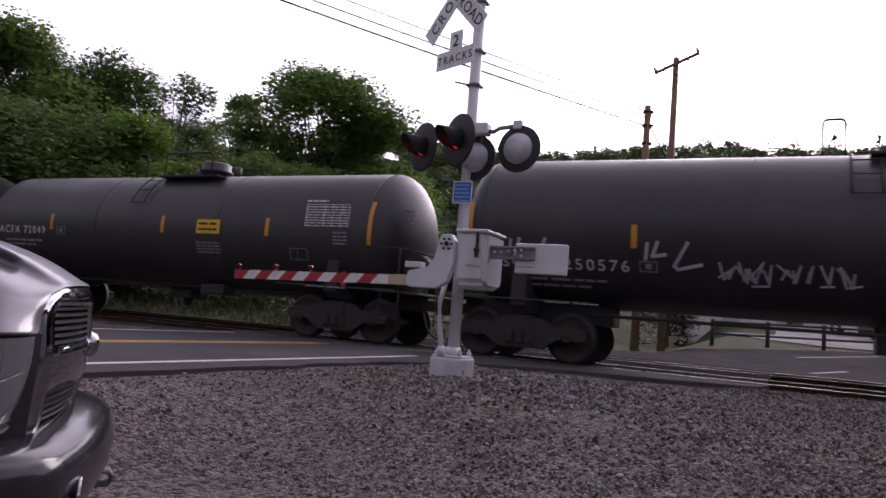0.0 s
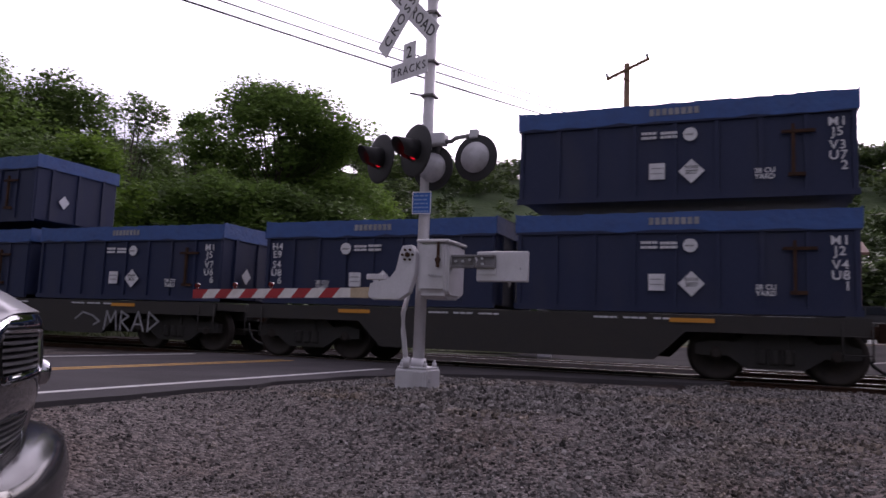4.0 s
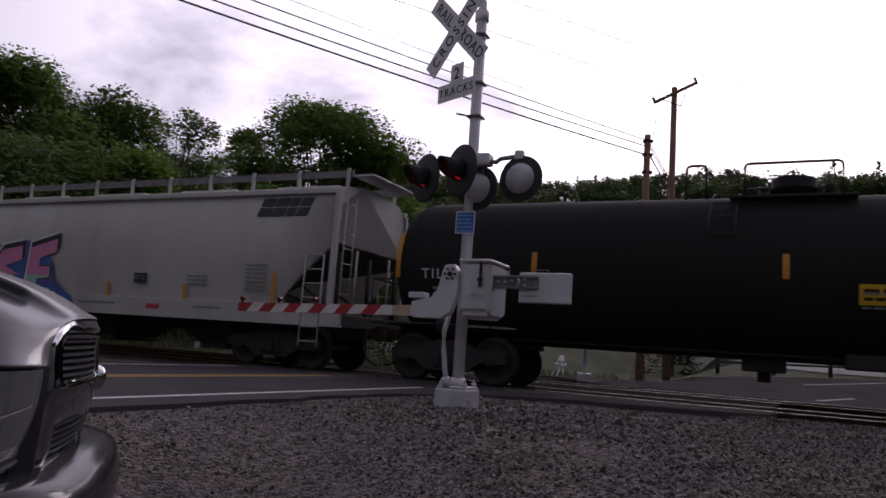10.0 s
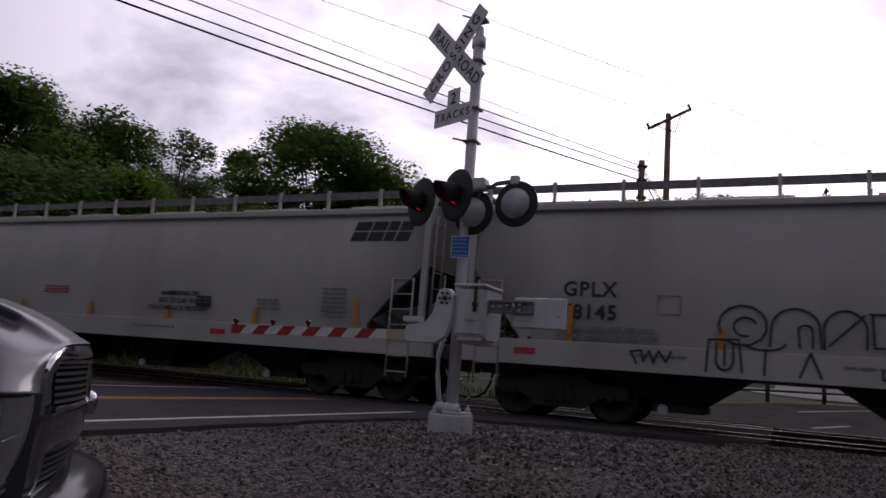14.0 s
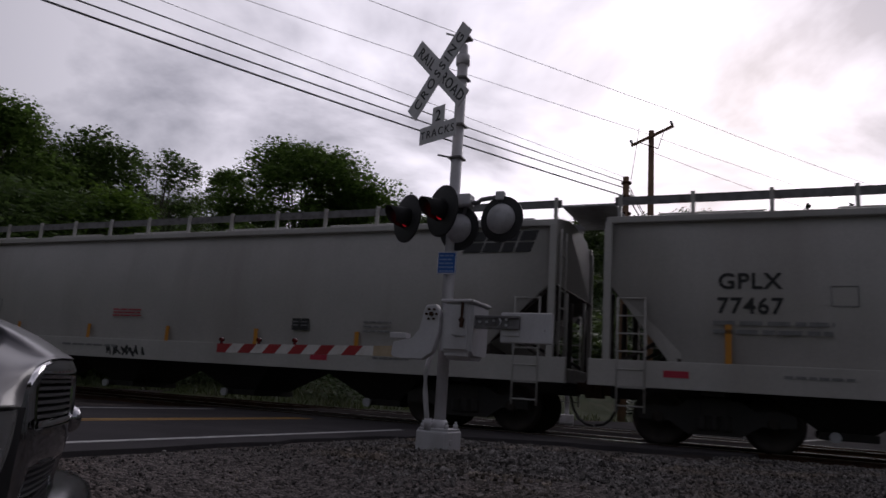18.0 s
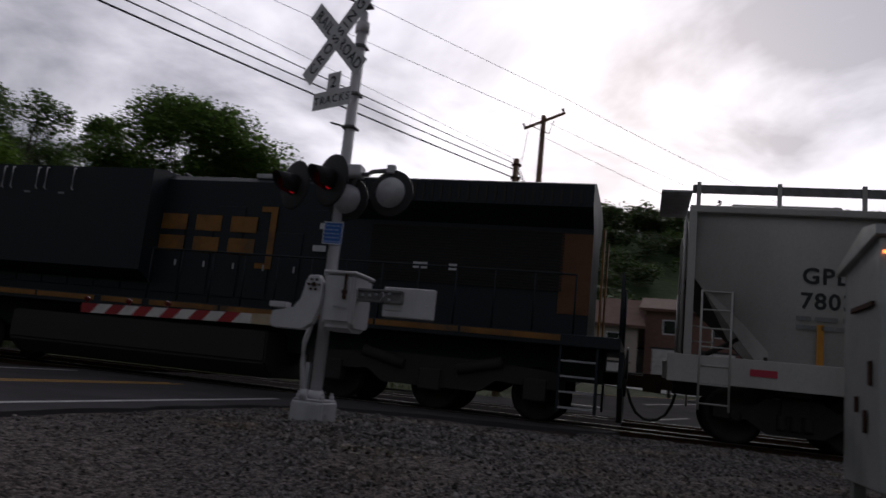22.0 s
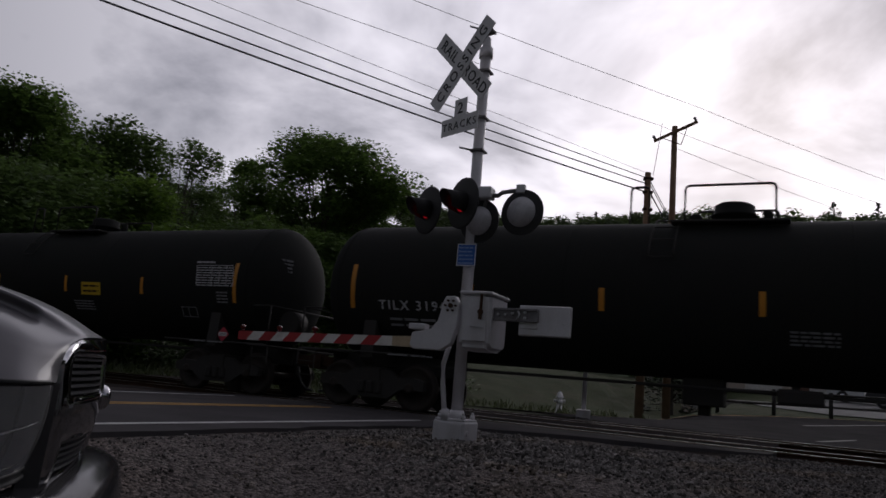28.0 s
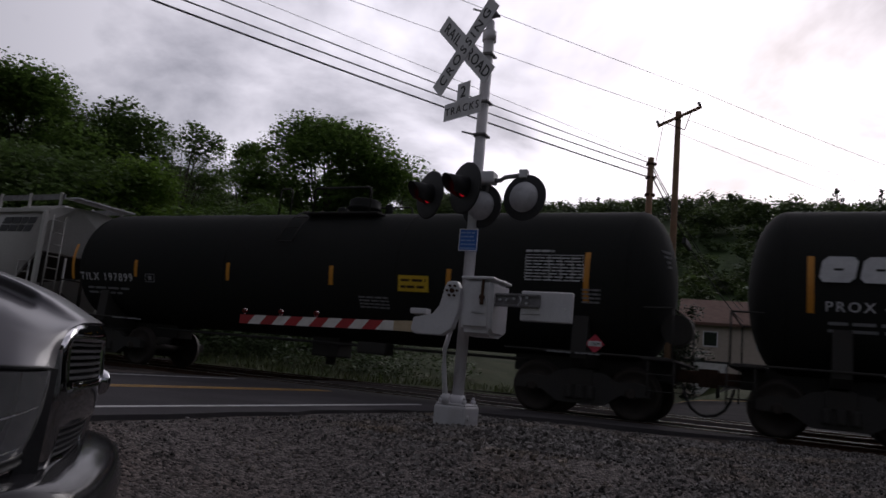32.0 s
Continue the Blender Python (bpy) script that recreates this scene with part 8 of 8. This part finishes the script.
def locomotive(s_front, s_back):
    """Long hood leads; the cab is at the trailing end."""
    car, L = car_root("diesel_locomotive", "dark blue diesel locomotive with a gold stripe along its walkway", "locomotive", s_front, s_back, "the train's engine")
    h = L / 2 - 0.55
    bm = bm_new()
    box(bm, -h, h, -1.48, 1.48, 1.32, 1.52, 0.015)
    box(bm, -h + 0.3, h - 0.3, -0.6, 0.6, 0.75, 1.32)
    part("underframe", bm, M_LOCO, car)
    for y in (-1, 1):
        for xa, xb in ((-8.52, -6.04), (-5.52, -3.95), (-3.90, -2.45), (-2.40, -0.98), (-0.80, 0.17), (0.34, 1.9), (1.95, 3.5), (3.55, 5.1), (5.15, 6.7), (6.75, 8.5)):
            bm = bm_new()
            box(bm, xa, xb, y * 1.485 - 0.008, y * 1.485 + 0.008, 1.40, 1.50)
            part("sill_stripe", bm, M_GOLD, car, "gold stripe along the walkway edge")
    # hood: from the cab to the leading end
    bm = bm_new()
    x0, x1 = -5.13, h - 0.60
    prism(bm, [(-0.92, 1.52), (-0.92, 4.14), (-0.72, 4.27), (0.72, 4.27), (0.92, 4.14), (0.92, 1.52)], "X", x0, x1 - 4.6)
    prism(bm, [(-1.0, 1.52), (-1.0, 3.45), (-1.45, 3.75), (-1.45, 4.16), (-1.0, 4.30), (1.0, 4.30), (1.45, 4.16), (1.45, 3.75), (1.0, 3.45), (1.0, 1.52)], "X", x1 - 4.6, x1)
    hood = part("long_hood", bm, M_LOCO, car, "long dark blue engine hood with flared radiator end")
    for i in range(13):
        x = x0 + 0.25 + i * 0.68
        bm = bm_new()
        box(bm, x, x + 0.62, -0.945, -0.915, 1.72, 3.1 if i % 3 else 3.6, 0.012)
        d = part("hood_door", bm, M_LOCO, hood)
        bm = bm_new()
        box(bm, x + 0.5, x + 0.54, -0.965, -0.945, 2.3, 2.42)
        part("door_latch", bm, M_DOME, d)
    bm = bm_new()
    for i in range(20):
        z = 2.3 + i * 0.055
        box(bm, x1 - 4.2, x1 - 0.5, -1.03, -0.995, z, z + 0.03)
    for i in range(26):
        x = x1 - 4.5 + i * 0.17
        box(bm, x, x + 0.05, -1.47, -1.445, 3.80, 4.08)
    part("radiator_grille", bm, M_UNDER, hood, "black louvred radiator intake")
    bm = bm_new()
    box(bm, x1 - 7.0, x1 - 4.7, -0.80, 0.62, 4.26, 4.36, 0.02)
    part("exhaust_silencer", bm, M_DOME, hood, "pale roof panel over the exhaust")
    bm = bm_new()
    lathe(bm, [(4.2, 0.32), (4.38, 0.32), (4.42, 0.2)], "Z", (x1 - 7.9, 0, 0), 16)
    box(bm, x1 - 9.9, x1 - 9.2, -0.3, 0.3, 4.2, 4.38, 0.03)
    for k in (-0.3, 0, 0.3):
        cyl(bm, (x1 - 9.55 + k, 0, 4.34), (x1 - 9.5 + k * 1.1, -0.02, 4.50), 0.06, 0.09, seg=10)
    part("roof_fittings", bm, M_LOCO, hood, "fan housing and air horns")
    bm = bm_new()
    prism(bm, [(-1.0, 1.9), (-1.42, 2.1), (-1.44, 4.22), (-1.0, 4.31), (1.0, 4.31), (1.44, 4.22), (1.42, 2.1), (1.0, 1.9)], "X", x0 + 0.01, -0.10)
    dyn = part("equipment_blister", bm, M_LOCO, hood, "raised equipment cabinet behind the cab")
    for xx in (-4.57, -3.89, -3.66, -2.98, -2.75, -2.04):
        bm = bm_new()
        tube(bm, [(xx, -1.44, 3.69), (xx, -1.49, 3.71), (xx, -1.49, 4.15), (xx, -1.44, 4.17)], 0.018, 6)
        part("grab_iron", bm, M_REFLECTW, dyn, "white grab iron")
    for xx in (-4.2, -3.3, -2.4):
        bm = bm_new()
        box(bm, xx, xx + 0.16, -1.455, -1.44, 3.60, 3.64)
        part("label_plate", bm, M_REFLECTG, dyn, "small pale label")
    # cab and sloped short nose
    bm = bm_new()
    prism(bm, [(-7.36, 1.52), (-7.36, 3.36), (-7.24, 4.10), (-7.10, 4.20), (x0, 4.20), (x0, 1.52)], "Y", -1.46, 1.46)
    cab = part("cab", bm, M_LOCO, car, "dark blue cab with framed side windows")
    bm = bm_new()
    prism(bm, [(-7.36, 1.52), (-7.36, 3.38), (-8.55, 3.12), (-8.64, 3.0), (-8.64, 1.52)], "Y", -0.98, 0.98)
    bmesh.ops.bevel(bm, geom=[e_ for e_ in bm.edges], offset=0.05, segments=2, affect="EDGES")
    part("nose", bm, M_LOCO, cab, "sloping short nose")
    bm = bm_new()
    for y in (-0.32, 0.32):
        lathe(bm, [(-0.03, 0.11), (0.03, 0.13), (0.06, 0.10)], "X", (-8.68, y, 2.7), 14)
    part("headlight", bm, M_REFLECTW, cab, "pair of pale headlights")
    bm = bm_new()
    prism(bm, [(-7.26, 4.19), (-7.16, 4.25), (x0 - 0.05, 4.26), (x0 - 0.02, 4.20)], "Y", -1.40, 1.40)
    part("cab_roof", bm, M_DOME, cab, "pale grey cab roof panel")
    bm = bm_new()
    box(bm, -5.9, -5.5, -0.4, 0.4, 4.25, 4.33, 0.02)
    cyl(bm, (-6.6, -0.2, 4.25), (-6.6, -0.2, 4.42), 0.02, seg=6)
    part("roof_antenna", bm, M_INK, cab, "black antenna box")
    for xa, xb in ((-7.0, -6.66), (-6.60, -5.66), (-5.60, -5.28)):
        bm = bm_new()
        box(bm, xa + 0.02, xb - 0.02, -1.470, -1.455, 3.25, 3.86)
        wn = part("side_window", bm, M_DARKGLASS, cab, "dark glass in a thin pale frame")
        bm = bm_new()
        t_ = 0.022
        box(bm, xa, xa + t_, -1.482, -1.462, 3.23, 3.88); box(bm, xb - t_, xb, -1.482, -1.462, 3.23, 3.88)
        box(bm, xa + t_, xb - t_, -1.482, -1.462, 3.23, 3.23 + t_); box(bm, xa + t_, xb - t_, -1.482, -1.462, 3.88 - t_, 3.88)
        part("window_frame", bm, M_DOME, wn)
    bm = bm_new()
    box(bm, -6.24, -6.20, -1.486, -1.466, 3.26, 3.85)
    part("window_post", bm, M_REFLECTW, cab)
    bm = bm_new()
    box(bm, -7.46, -7.30, -1.62, -1.46, 3.35, 3.85, 0.02)
    part("cab_mirror", bm, M_INK, cab, "black side mirror")
    for k in range(3):
        bm = bm_new()
        bx = -6.56 + k * 0.36
        box(bm, bx, bx + 0.26, -1.466, -1.460, 2.66, 3.0)
        part("number_block", bm, M_RUSTGOLD, cab, "dull orange number block")
    bm = bm_new()
    box(bm, -6.6, -5.5, -1.466, -1.460, 2.57, 2.61)
    part("number_line", bm, M_RUSTGOLD, cab)
    for k, (xx, zz) in enumerate(((-5.55, 2.5), (-5.2, 2.2), (-8.3, 1.95))):
        bm = bm_new()
        box(bm, xx, xx + 0.2, -1.468, -1.460, zz, zz + 0.07)
        part("label_plate", bm, M_REFLECTG, cab, "small pale label")
    bm = bm_new()
    box(bm, h - 0.43, h - 0.40, -0.9, -0.55, 1.55, 3.5)
    part("end_stripe", bm, M_GOLD, car, "gold stripe on the hood end")
    bm = bm_new()
    box(bm, h - 0.43, h - 0.40, 0.55, 0.9, 1.55, 3.5)
    part("end_stripe", bm, M_GOLD, car, "gold stripe on the hood end")
    bm = bm_new()
    box(bm, x1 - 0.55, x1 + 0.004, -1.012, -1.0, 1.9, 3.35)
    part("corner_panel", bm, M_RUSTGOLD, car, "faded orange panel at the hood corner")
    # painted mark: brackets round three plain blocks
    mx0, y = -0.69, -0.955
    for k in range(5):
        bm = bm_new()
        if k in (0, 4):
            bx0 = mx0 + (0 if k == 0 else 3.15)
            sgn = 1 if k == 0 else -1
            box(bm, bx0, bx0 + 0.14, y - 0.004, y + 0.004, 2.34, 3.62)
            xa, xb = sorted((bx0 + 0.08, bx0 + 0.08 + sgn * 0.30))
            box(bm, xa, xb, y - 0.006, y + 0.004, 3.51, 3.62); box(bm, xa, xb, y - 0.006, y + 0.004, 2.34, 2.45)
        else:
            cx = mx0 + 0.62 + (k - 1) * 0.82
            box(bm, cx, cx + 0.6, y - 0.006, y + 0.004, 2.60, 2.93); box(bm, cx, cx + 0.6, y - 0.006, y + 0.004, 3.06, 3.39)
        part("mark_block", bm, M_GOLD, car, "dull gold block of a painted mark")
    # walkway rails
    bm = bm_new()
    for y in (-1.44, 1.44):
        n = 12
        for i in range(n + 1):
            x = 0.2 + (h - 1.0) * i / n
            cyl(bm, (x, y, 1.52), (x, y, 2.55), 0.018, seg=6)
        cyl(bm, (0.2, y, 2.55), (h - 0.8, y, 2.55), 0.02, seg=6)
    part("handrail", bm, M_LOCO, car, "thin walkway handrail")
    for k in (-1, 1):
        bm = bm_new()
        for y in (-1.44, -0.75, 0.75, 1.44):
            cyl(bm, (k * (h - 0.02), y, 1.4), (k * (h - 0.02), y, 2.62), 0.022, seg=6)
        cyl(bm, (k * (h - 0.02), -1.44, 2.62), (k * (h - 0.02), -0.75, 2.62), 0.022, seg=6)
        cyl(bm, (k * (h - 0.02), 0.75, 2.62), (k * (h - 0.02), 1.44, 2.62), 0.022, seg=6)
        part("end_rail", bm, M_GOLD if k < 0 else M_LOCO, car, "end handrail")
        for y in (-1, 1):
            for dx in (-0.31, 0.31):
                bm = bm_new()
                box(bm, k * (h - 0.68) + dx - 0.02, k * (h - 0.68) + dx + 0.02, y * 1.28 - 0.16, y * 1.28 + 0.16, 0.22, 1.42)
                part("step_side", bm, M_LOCO, car)
            for j in range(5):
                bm = bm_new()
                box(bm, k * (h - 0.68) - 0.29, k * (h - 0.68) + 0.29, y * 1.28 - 0.16, y * 1.28 + 0.16, 0.28 + j * 0.26, 0.31 + j * 0.26)
                part("step_tread", bm, M_DOME, car, "worn pale step tread")
        bm = bm_new()
        prism(bm, [(-1.4, 1.3), (1.4, 1.3), (1.35, 0.7), (0.9, 0.12), (-0.9, 0.12), (-1.35, 0.7)], "X", k * (h + 0.02) - 0.04, k * (h + 0.02) + 0.04)
        part("pilot", bm, M_LOCO, car, "plough plate under the coupler")
    bm = bm_new()
    prism(bm, [(-1.42, 1.1), (-1.42, 0.5), (-1.1, 0.22), (1.1, 0.22), (1.42, 0.5), (1.42, 1.1)], "X", -3.0, 3.0)
    bmesh.ops.bevel(bm, geom=bm.edges[:], offset=0.04, segments=2, affect="EDGES")
    part("fuel_tank", bm, M_UNDER, car, "large black fuel tank")
    for k in (-1, 1):
        xc = k * (h - 3.3)
        bm = bm_new()
        for y in (-1.12, 1.12):
            prism(bm, [(-2.4, 0.55), (-2.4, 0.85), (-1.0, 0.95), (1.0, 0.95), (2.4, 0.85), (2.4, 0.55), (1.2, 0.62), (0.9, 0.4), (-0.9, 0.4), (-1.2, 0.62)], "Y", y - 0.08, y + 0.08)
            for a in (-1.9, 0, 1.9):
                box(bm, a - 0.2, a + 0.2, y - 0.15, y + 0.15, 0.34, 0.72, 0.03)
        box(bm, -0.5, 0.5, -1.1, 1.1, 0.6, 0.9)
        cyl(bm, (-1.3, -1.22, 0.95), (-0.5, -1.22, 0.75), 0.1, seg=10); cyl(bm, (1.3, -1.22, 0.95), (0.5, -1.22, 0.75), 0.1, seg=10)
        bg = part("bogie", bm, M_UNDER, car, "six-wheel black engine bogie", pose(xc, 0, 0))
        for a in (-1.9, 0, 1.9):
            w = part("wheelset", WHEEL_ME, None, bg)
            w.matrix_parent_inverse = pose(a, 0, 0.455)
            WHEELS.append(w)
        bm = bm_new()
        box(bm, xc + k * -2.35 - 0.04, xc + k * -2.35 + 0.04, -1.3, -1.2, 0.1, 0.6)
        part("sand_pipe", bm, M_DOME, car, "pale sand pipe")
    for i, (x, z) in enumerate(((x1 - 3.3, 2.55), (x1 - 5.4, 2.75), (x1 - 5.3, 3.2), (x1 - 9.2, 2.9), (x1 - 10.6, 2.4), (x1 - 2.6, 2.55))):
        bm = bm_new()
        box(bm, x, x + (0.28 if i < 3 else 0.16), -1.035, -1.03, z, z + 0.12)
        part("label_plate", bm, M_REFLECTW, car, "small white label")
    bm = bm_new()
    for r in (0, 1):
        lathe(bm, [(-0.02, 0.3), (0.02, 0.3)], "X", (h + 0.1, -0.35, 1.15 - r * 0.0), 16) if r == 0 else tube(bm, [(h + 0.08, -0.5 + 0.22 * math.cos(a), 0.9 + 0.3 * math.sin(a)) for a in np.arange(3.2, 6.3, 0.4)], 0.03, 6)
    part("brake_hose", bm, M_WIRE, car, "hanging black hoses")
    return car


# ---- the train in its order ----
def extra_grafA(car, R, zc, H, L):
    for x0 in (-6.32, -3.86):
        bm = bm_new()
        for pts in ([(0.0, 0.33), (-0.03, 0.05)], [(0.17, 0.36), (0.08, 0.1), (0.3, 0.14)], [(0.66, 0.36), (0.44, -0.06), (0.5, -0.12), (0.88, -0.02)]):
            stroke(bm, pts, 0.06, 0)
        part("spray_tag", bm, M_SPRAYW, car, "white spray-can scrawl on the tank", on_skin(R, zc, x0, 1.88, 0.02))
    bm = bm_new()
    for pts in jagged(0, 0, 9, 0.215, 0.34, 12) + [[(0.5, -0.1), (0.75, -0.08)], [(1.5, -0.05), (1.68, -0.03)], [(1.75, 0.3), (1.85, -0.05), (2.05, 0.0)]]:
        stroke(bm, pts, 0.035, 0)
    part("spray_tag", bm, M_SPRAYW, car, "thin white spray-can scrawl on the tank", on_skin(R, zc, -2.70, 1.64, 0.03))


def extra_grey_tag(car, R, zc, H, L):
    bm = bm_new()
    for pts in jagged(0, 0, 6, 0.17, 0.28, 44):
        stroke(bm, pts, 0.03, 0)
    part("spray_tag", bm, M_REFLECTG, car, "small grey spray-can scrawl", on_skin(R, zc, -6.2, 1.85, 0.02))


def block_mark(car, R, zc, x, z, size, m):
    """A painted mark of six plain rounded ring blocks."""
    w, h_ = size * 0.92, size * 0.66
    for k in range(6):
        bm = bm_new()
        x0, t_ = k * w, size * 0.30
        c = size * 0.12
        bw = w * 0.88
        out_ = [(x0 + c, 0), (x0 + bw - c, 0), (x0 + bw, c), (x0 + bw, h_ - c), (x0 + bw - c, h_), (x0 + c, h_), (x0, h_ - c), (x0, c)]
        in_ = [(x0 + t_, t_), (x0 + bw - t_, t_), (x0 + bw - t_, t_), (x0 + bw - t_, h_ - t_), (x0 + bw - t_, h_ - t_), (x0 + t_, h_ - t_), (x0 + t_, h_ - t_), (x0 + t_, t_)]
        for i in range(8):
            j = (i + 1) % 8
            quad = [out_[i], out_[j], in_[j], in_[i]]
            quad = [(q_[0] + 0.18 * q_[1], q_[1]) for n_, q_ in enumerate(quad) if q_ not in quad[:n_]]
            prism(bm, quad, "Y", -0.003, 0.003)
        part("mark_block", bm, m, car, "white block of a painted mark", on_skin(R, zc, x, z, 0.045))


def extra_block(car, R, zc, H, L):
    block_mark(car, R, zc, -6.45, 2.46, 0.61, M_REFLECTW)
    bm = bm_new()
    for pts in jagged(0, 0, 7, 0.28, 0.36, 31):
        stroke(bm, pts, 0.04, 0)
    part("spray_tag", bm, M_REFLECTG, car, "grey spray-can scrawl on the tank", on_skin(R, zc, -H + 4.6, 1.72, 0.03))


def build_train():
    BT = "black tank car with amber reflector strips and white stencils"
    tank_car("black tank car with white scrawls and amber strips", 9.8, -6.6, "SHQX", "250576", seed=1, top=3.94, extra=extra_grafA, table=False, mark_x=-5.35, mark_z=1.70, mark_size=0.32)
    tank_car(BT, -6.6, -20.95, "ACFX", "72049", seed=2, placard=1.75, placard_z=2.26, top=3.70, diamond="red")
    tank_car(BT, -20.95, -37.0, "TILX", "252012", material=M_TANKDULL, seed=3, R=1.40, top=3.86)
    bin_flat("black flat car carrying navy containers under blue tarps", -37.0, -49.3, True, 4, False)
    bin_flat("black flat car carrying navy containers, stacked two high at one end", -49.3, -61.35, False, 7, True)
    tank_car("dull black tank car with orange notice plate", -61.35, -76.7, "TILX", "261929", material=M_TANKDULL, seed=8, top=3.74, placard=3.3, placard_z=1.83, mark_z=1.86)
    tank_car("dull black tank car with amber strips", -76.7, -92.05, "TILX", "261019", material=M_TANKDULL, seed=9, top=3.76, placard=0.8, extra=extra_grey_tag)
    tank_car("dull black tank car with yellow notice plate", -92.05, -107.4, "TILX", "261164", material=M_TANKDULL, seed=10, top=3.70, placard=1.7, placard_z=1.88, table=False)
    HP = "pale grey covered hopper with black marks and stained sides"
    covered_hopper("pale grey covered hopper with a blue spray-painted mural", -107.4, -126.9, "77935", 20, mural, mark_in=2.6, gx_in=1.9, gz=3.46)
    covered_hopper("pale grey covered hopper with black outline scrawls", -126.9, -146.25, "78145", 21, bubble_tag, mark_in=2.77, mark_z=2.29, gx_in=1.63, gz=3.45)
    covered_hopper(HP, -146.25, -165.85, "77504", 22, mark_in=2.95, mark_z=2.42, gx_in=1.55, gz=3.38)
    covered_hopper(HP, -165.85, -184.75, "77467", 23, mark_in=2.77, mark_z=2.70, gz=3.30)
    covered_hopper("pale grey covered hopper with small dark scrawls on its sill", -184.75, -203.98, "77897", 24, line_tag(7.6, 6, 0.22, 0.2, 9, 1.0), mark_in=2.57, mark_z=2.34, gx_in=1.55, gz=3.46)
    covered_hopper("pale grey covered hopper with black warning lettering", -203.98, -223.3, "78039", 25, mark_in=2.65, mark_z=2.76, gx_in=2.0, gw=1.70, gz=3.31)
    locomotive(-223.3, -243.4)
    tank_car("black tank car with amber strips and a white test table", -243.4, -258.8, "GATX", "223778", material=M_TANKDULL, seed=30, top=3.9, placard=2.1, tall_rail=True, mark_x=-4.75, mark_z=2.05)
    tank_car("olive-grey tank car with faded sides", -258.8, -277.35, "FURX", "130369", seed=31, top=3.76, material=M_TANKGREY, placard=1.9, placard_z=1.92, table=False, tall_rail=True, mark_size=0.24)
    tank_car(BT, -277.35, -294.1, "TILX", "319412", material=M_TANKDULL, seed=32, top=3.95, tall_rail=True, strips=(-6.75, -4.1, -1.6, 1.0, 3.65, 6.4), mark_x=-5.2, table_x=5.15)
    tank_car(BT, -294.1, -310.5, "SCMX", "6169", material=M_TANKDULL, seed=33, top=3.95, placard=2.05, diamond="red", tall_rail=True, mark_x=-5.4, strips=(-6.7, -4.1, -1.6, 1.1, 3.8, 6.68), table_x=5.55)
    tank_car("black tank car with a large white block mark and grey scrawl", -310.5, -326.8, "PROX", "44509", material=M_TANKDULL, seed=34, mark_x=-5.60, mark_z=2.02, mark_size=0.225, top=3.88, placard=2.75, placard_z=2.28, diamond="red", extra=extra_block, tall_rail=True, strips=(-6.55, -4.2, -1.6, 1.15, 3.9, 6.5), table_x=5.25)
    tank_car(BT, -326.8, -343.0, "TILX", "197899", material=M_TANKDULL, seed=35, top=3.9, placard=2.68, diamond="red", mark_x=-6.0, mark_z=1.98, strips=(-7.2, -4.97, -2.08, 0.72, 3.44, 6.14), table_x=5.0)
    covered_hopper(HP, -343.0, -362.2, "77012", 36)


build_train()
for c_, s_ in TRAIN:
    if "warning lettering" in c_["label"] or "stained" in c_["label"]:
        for r_, txt in enumerate(("HAMMERING ON", "SIDE OF CAR WILL", "CONTAMINATE PRODUCT")):
            write(txt, 0.15, M_INK, c_, pose(3.1, -1.516, 1.92 - r_ * 0.17), name="warning_text", label="black warning lettering", bold=0.003)


# ---- the moving train ----
# how far the train has rolled, in metres, by the second
RUN = [(0.0, 0.0), (5.0, 49.0), (10.0, 99.2), (15.0, 150.6), (20.0, 202.5), (22.0, 223.5), (25.0, 253.7), (30.0, 304.8), (32.0, 325.35)]


def motions():
    for car, s in TRAIN:
        walk(car, [(t, on_track(s + x)) for t, x in RUN])
    first = WHEELS[0]
    turn = SPEED / 0.455
    walk(first, [(k / 30, Euler((0, turn * k / 30, 0)).to_matrix().to_4x4()) for k in range(0, 961)])
    act, slot = first.animation_data.action, first.animation_data.action_slot
    for w in WHEELS[1:]:
        w.rotation_mode = "QUATERNION"
        w.animation_data_create()
        w.animation_data.action = act
        w.animation_data.action_slot = slot


motions()
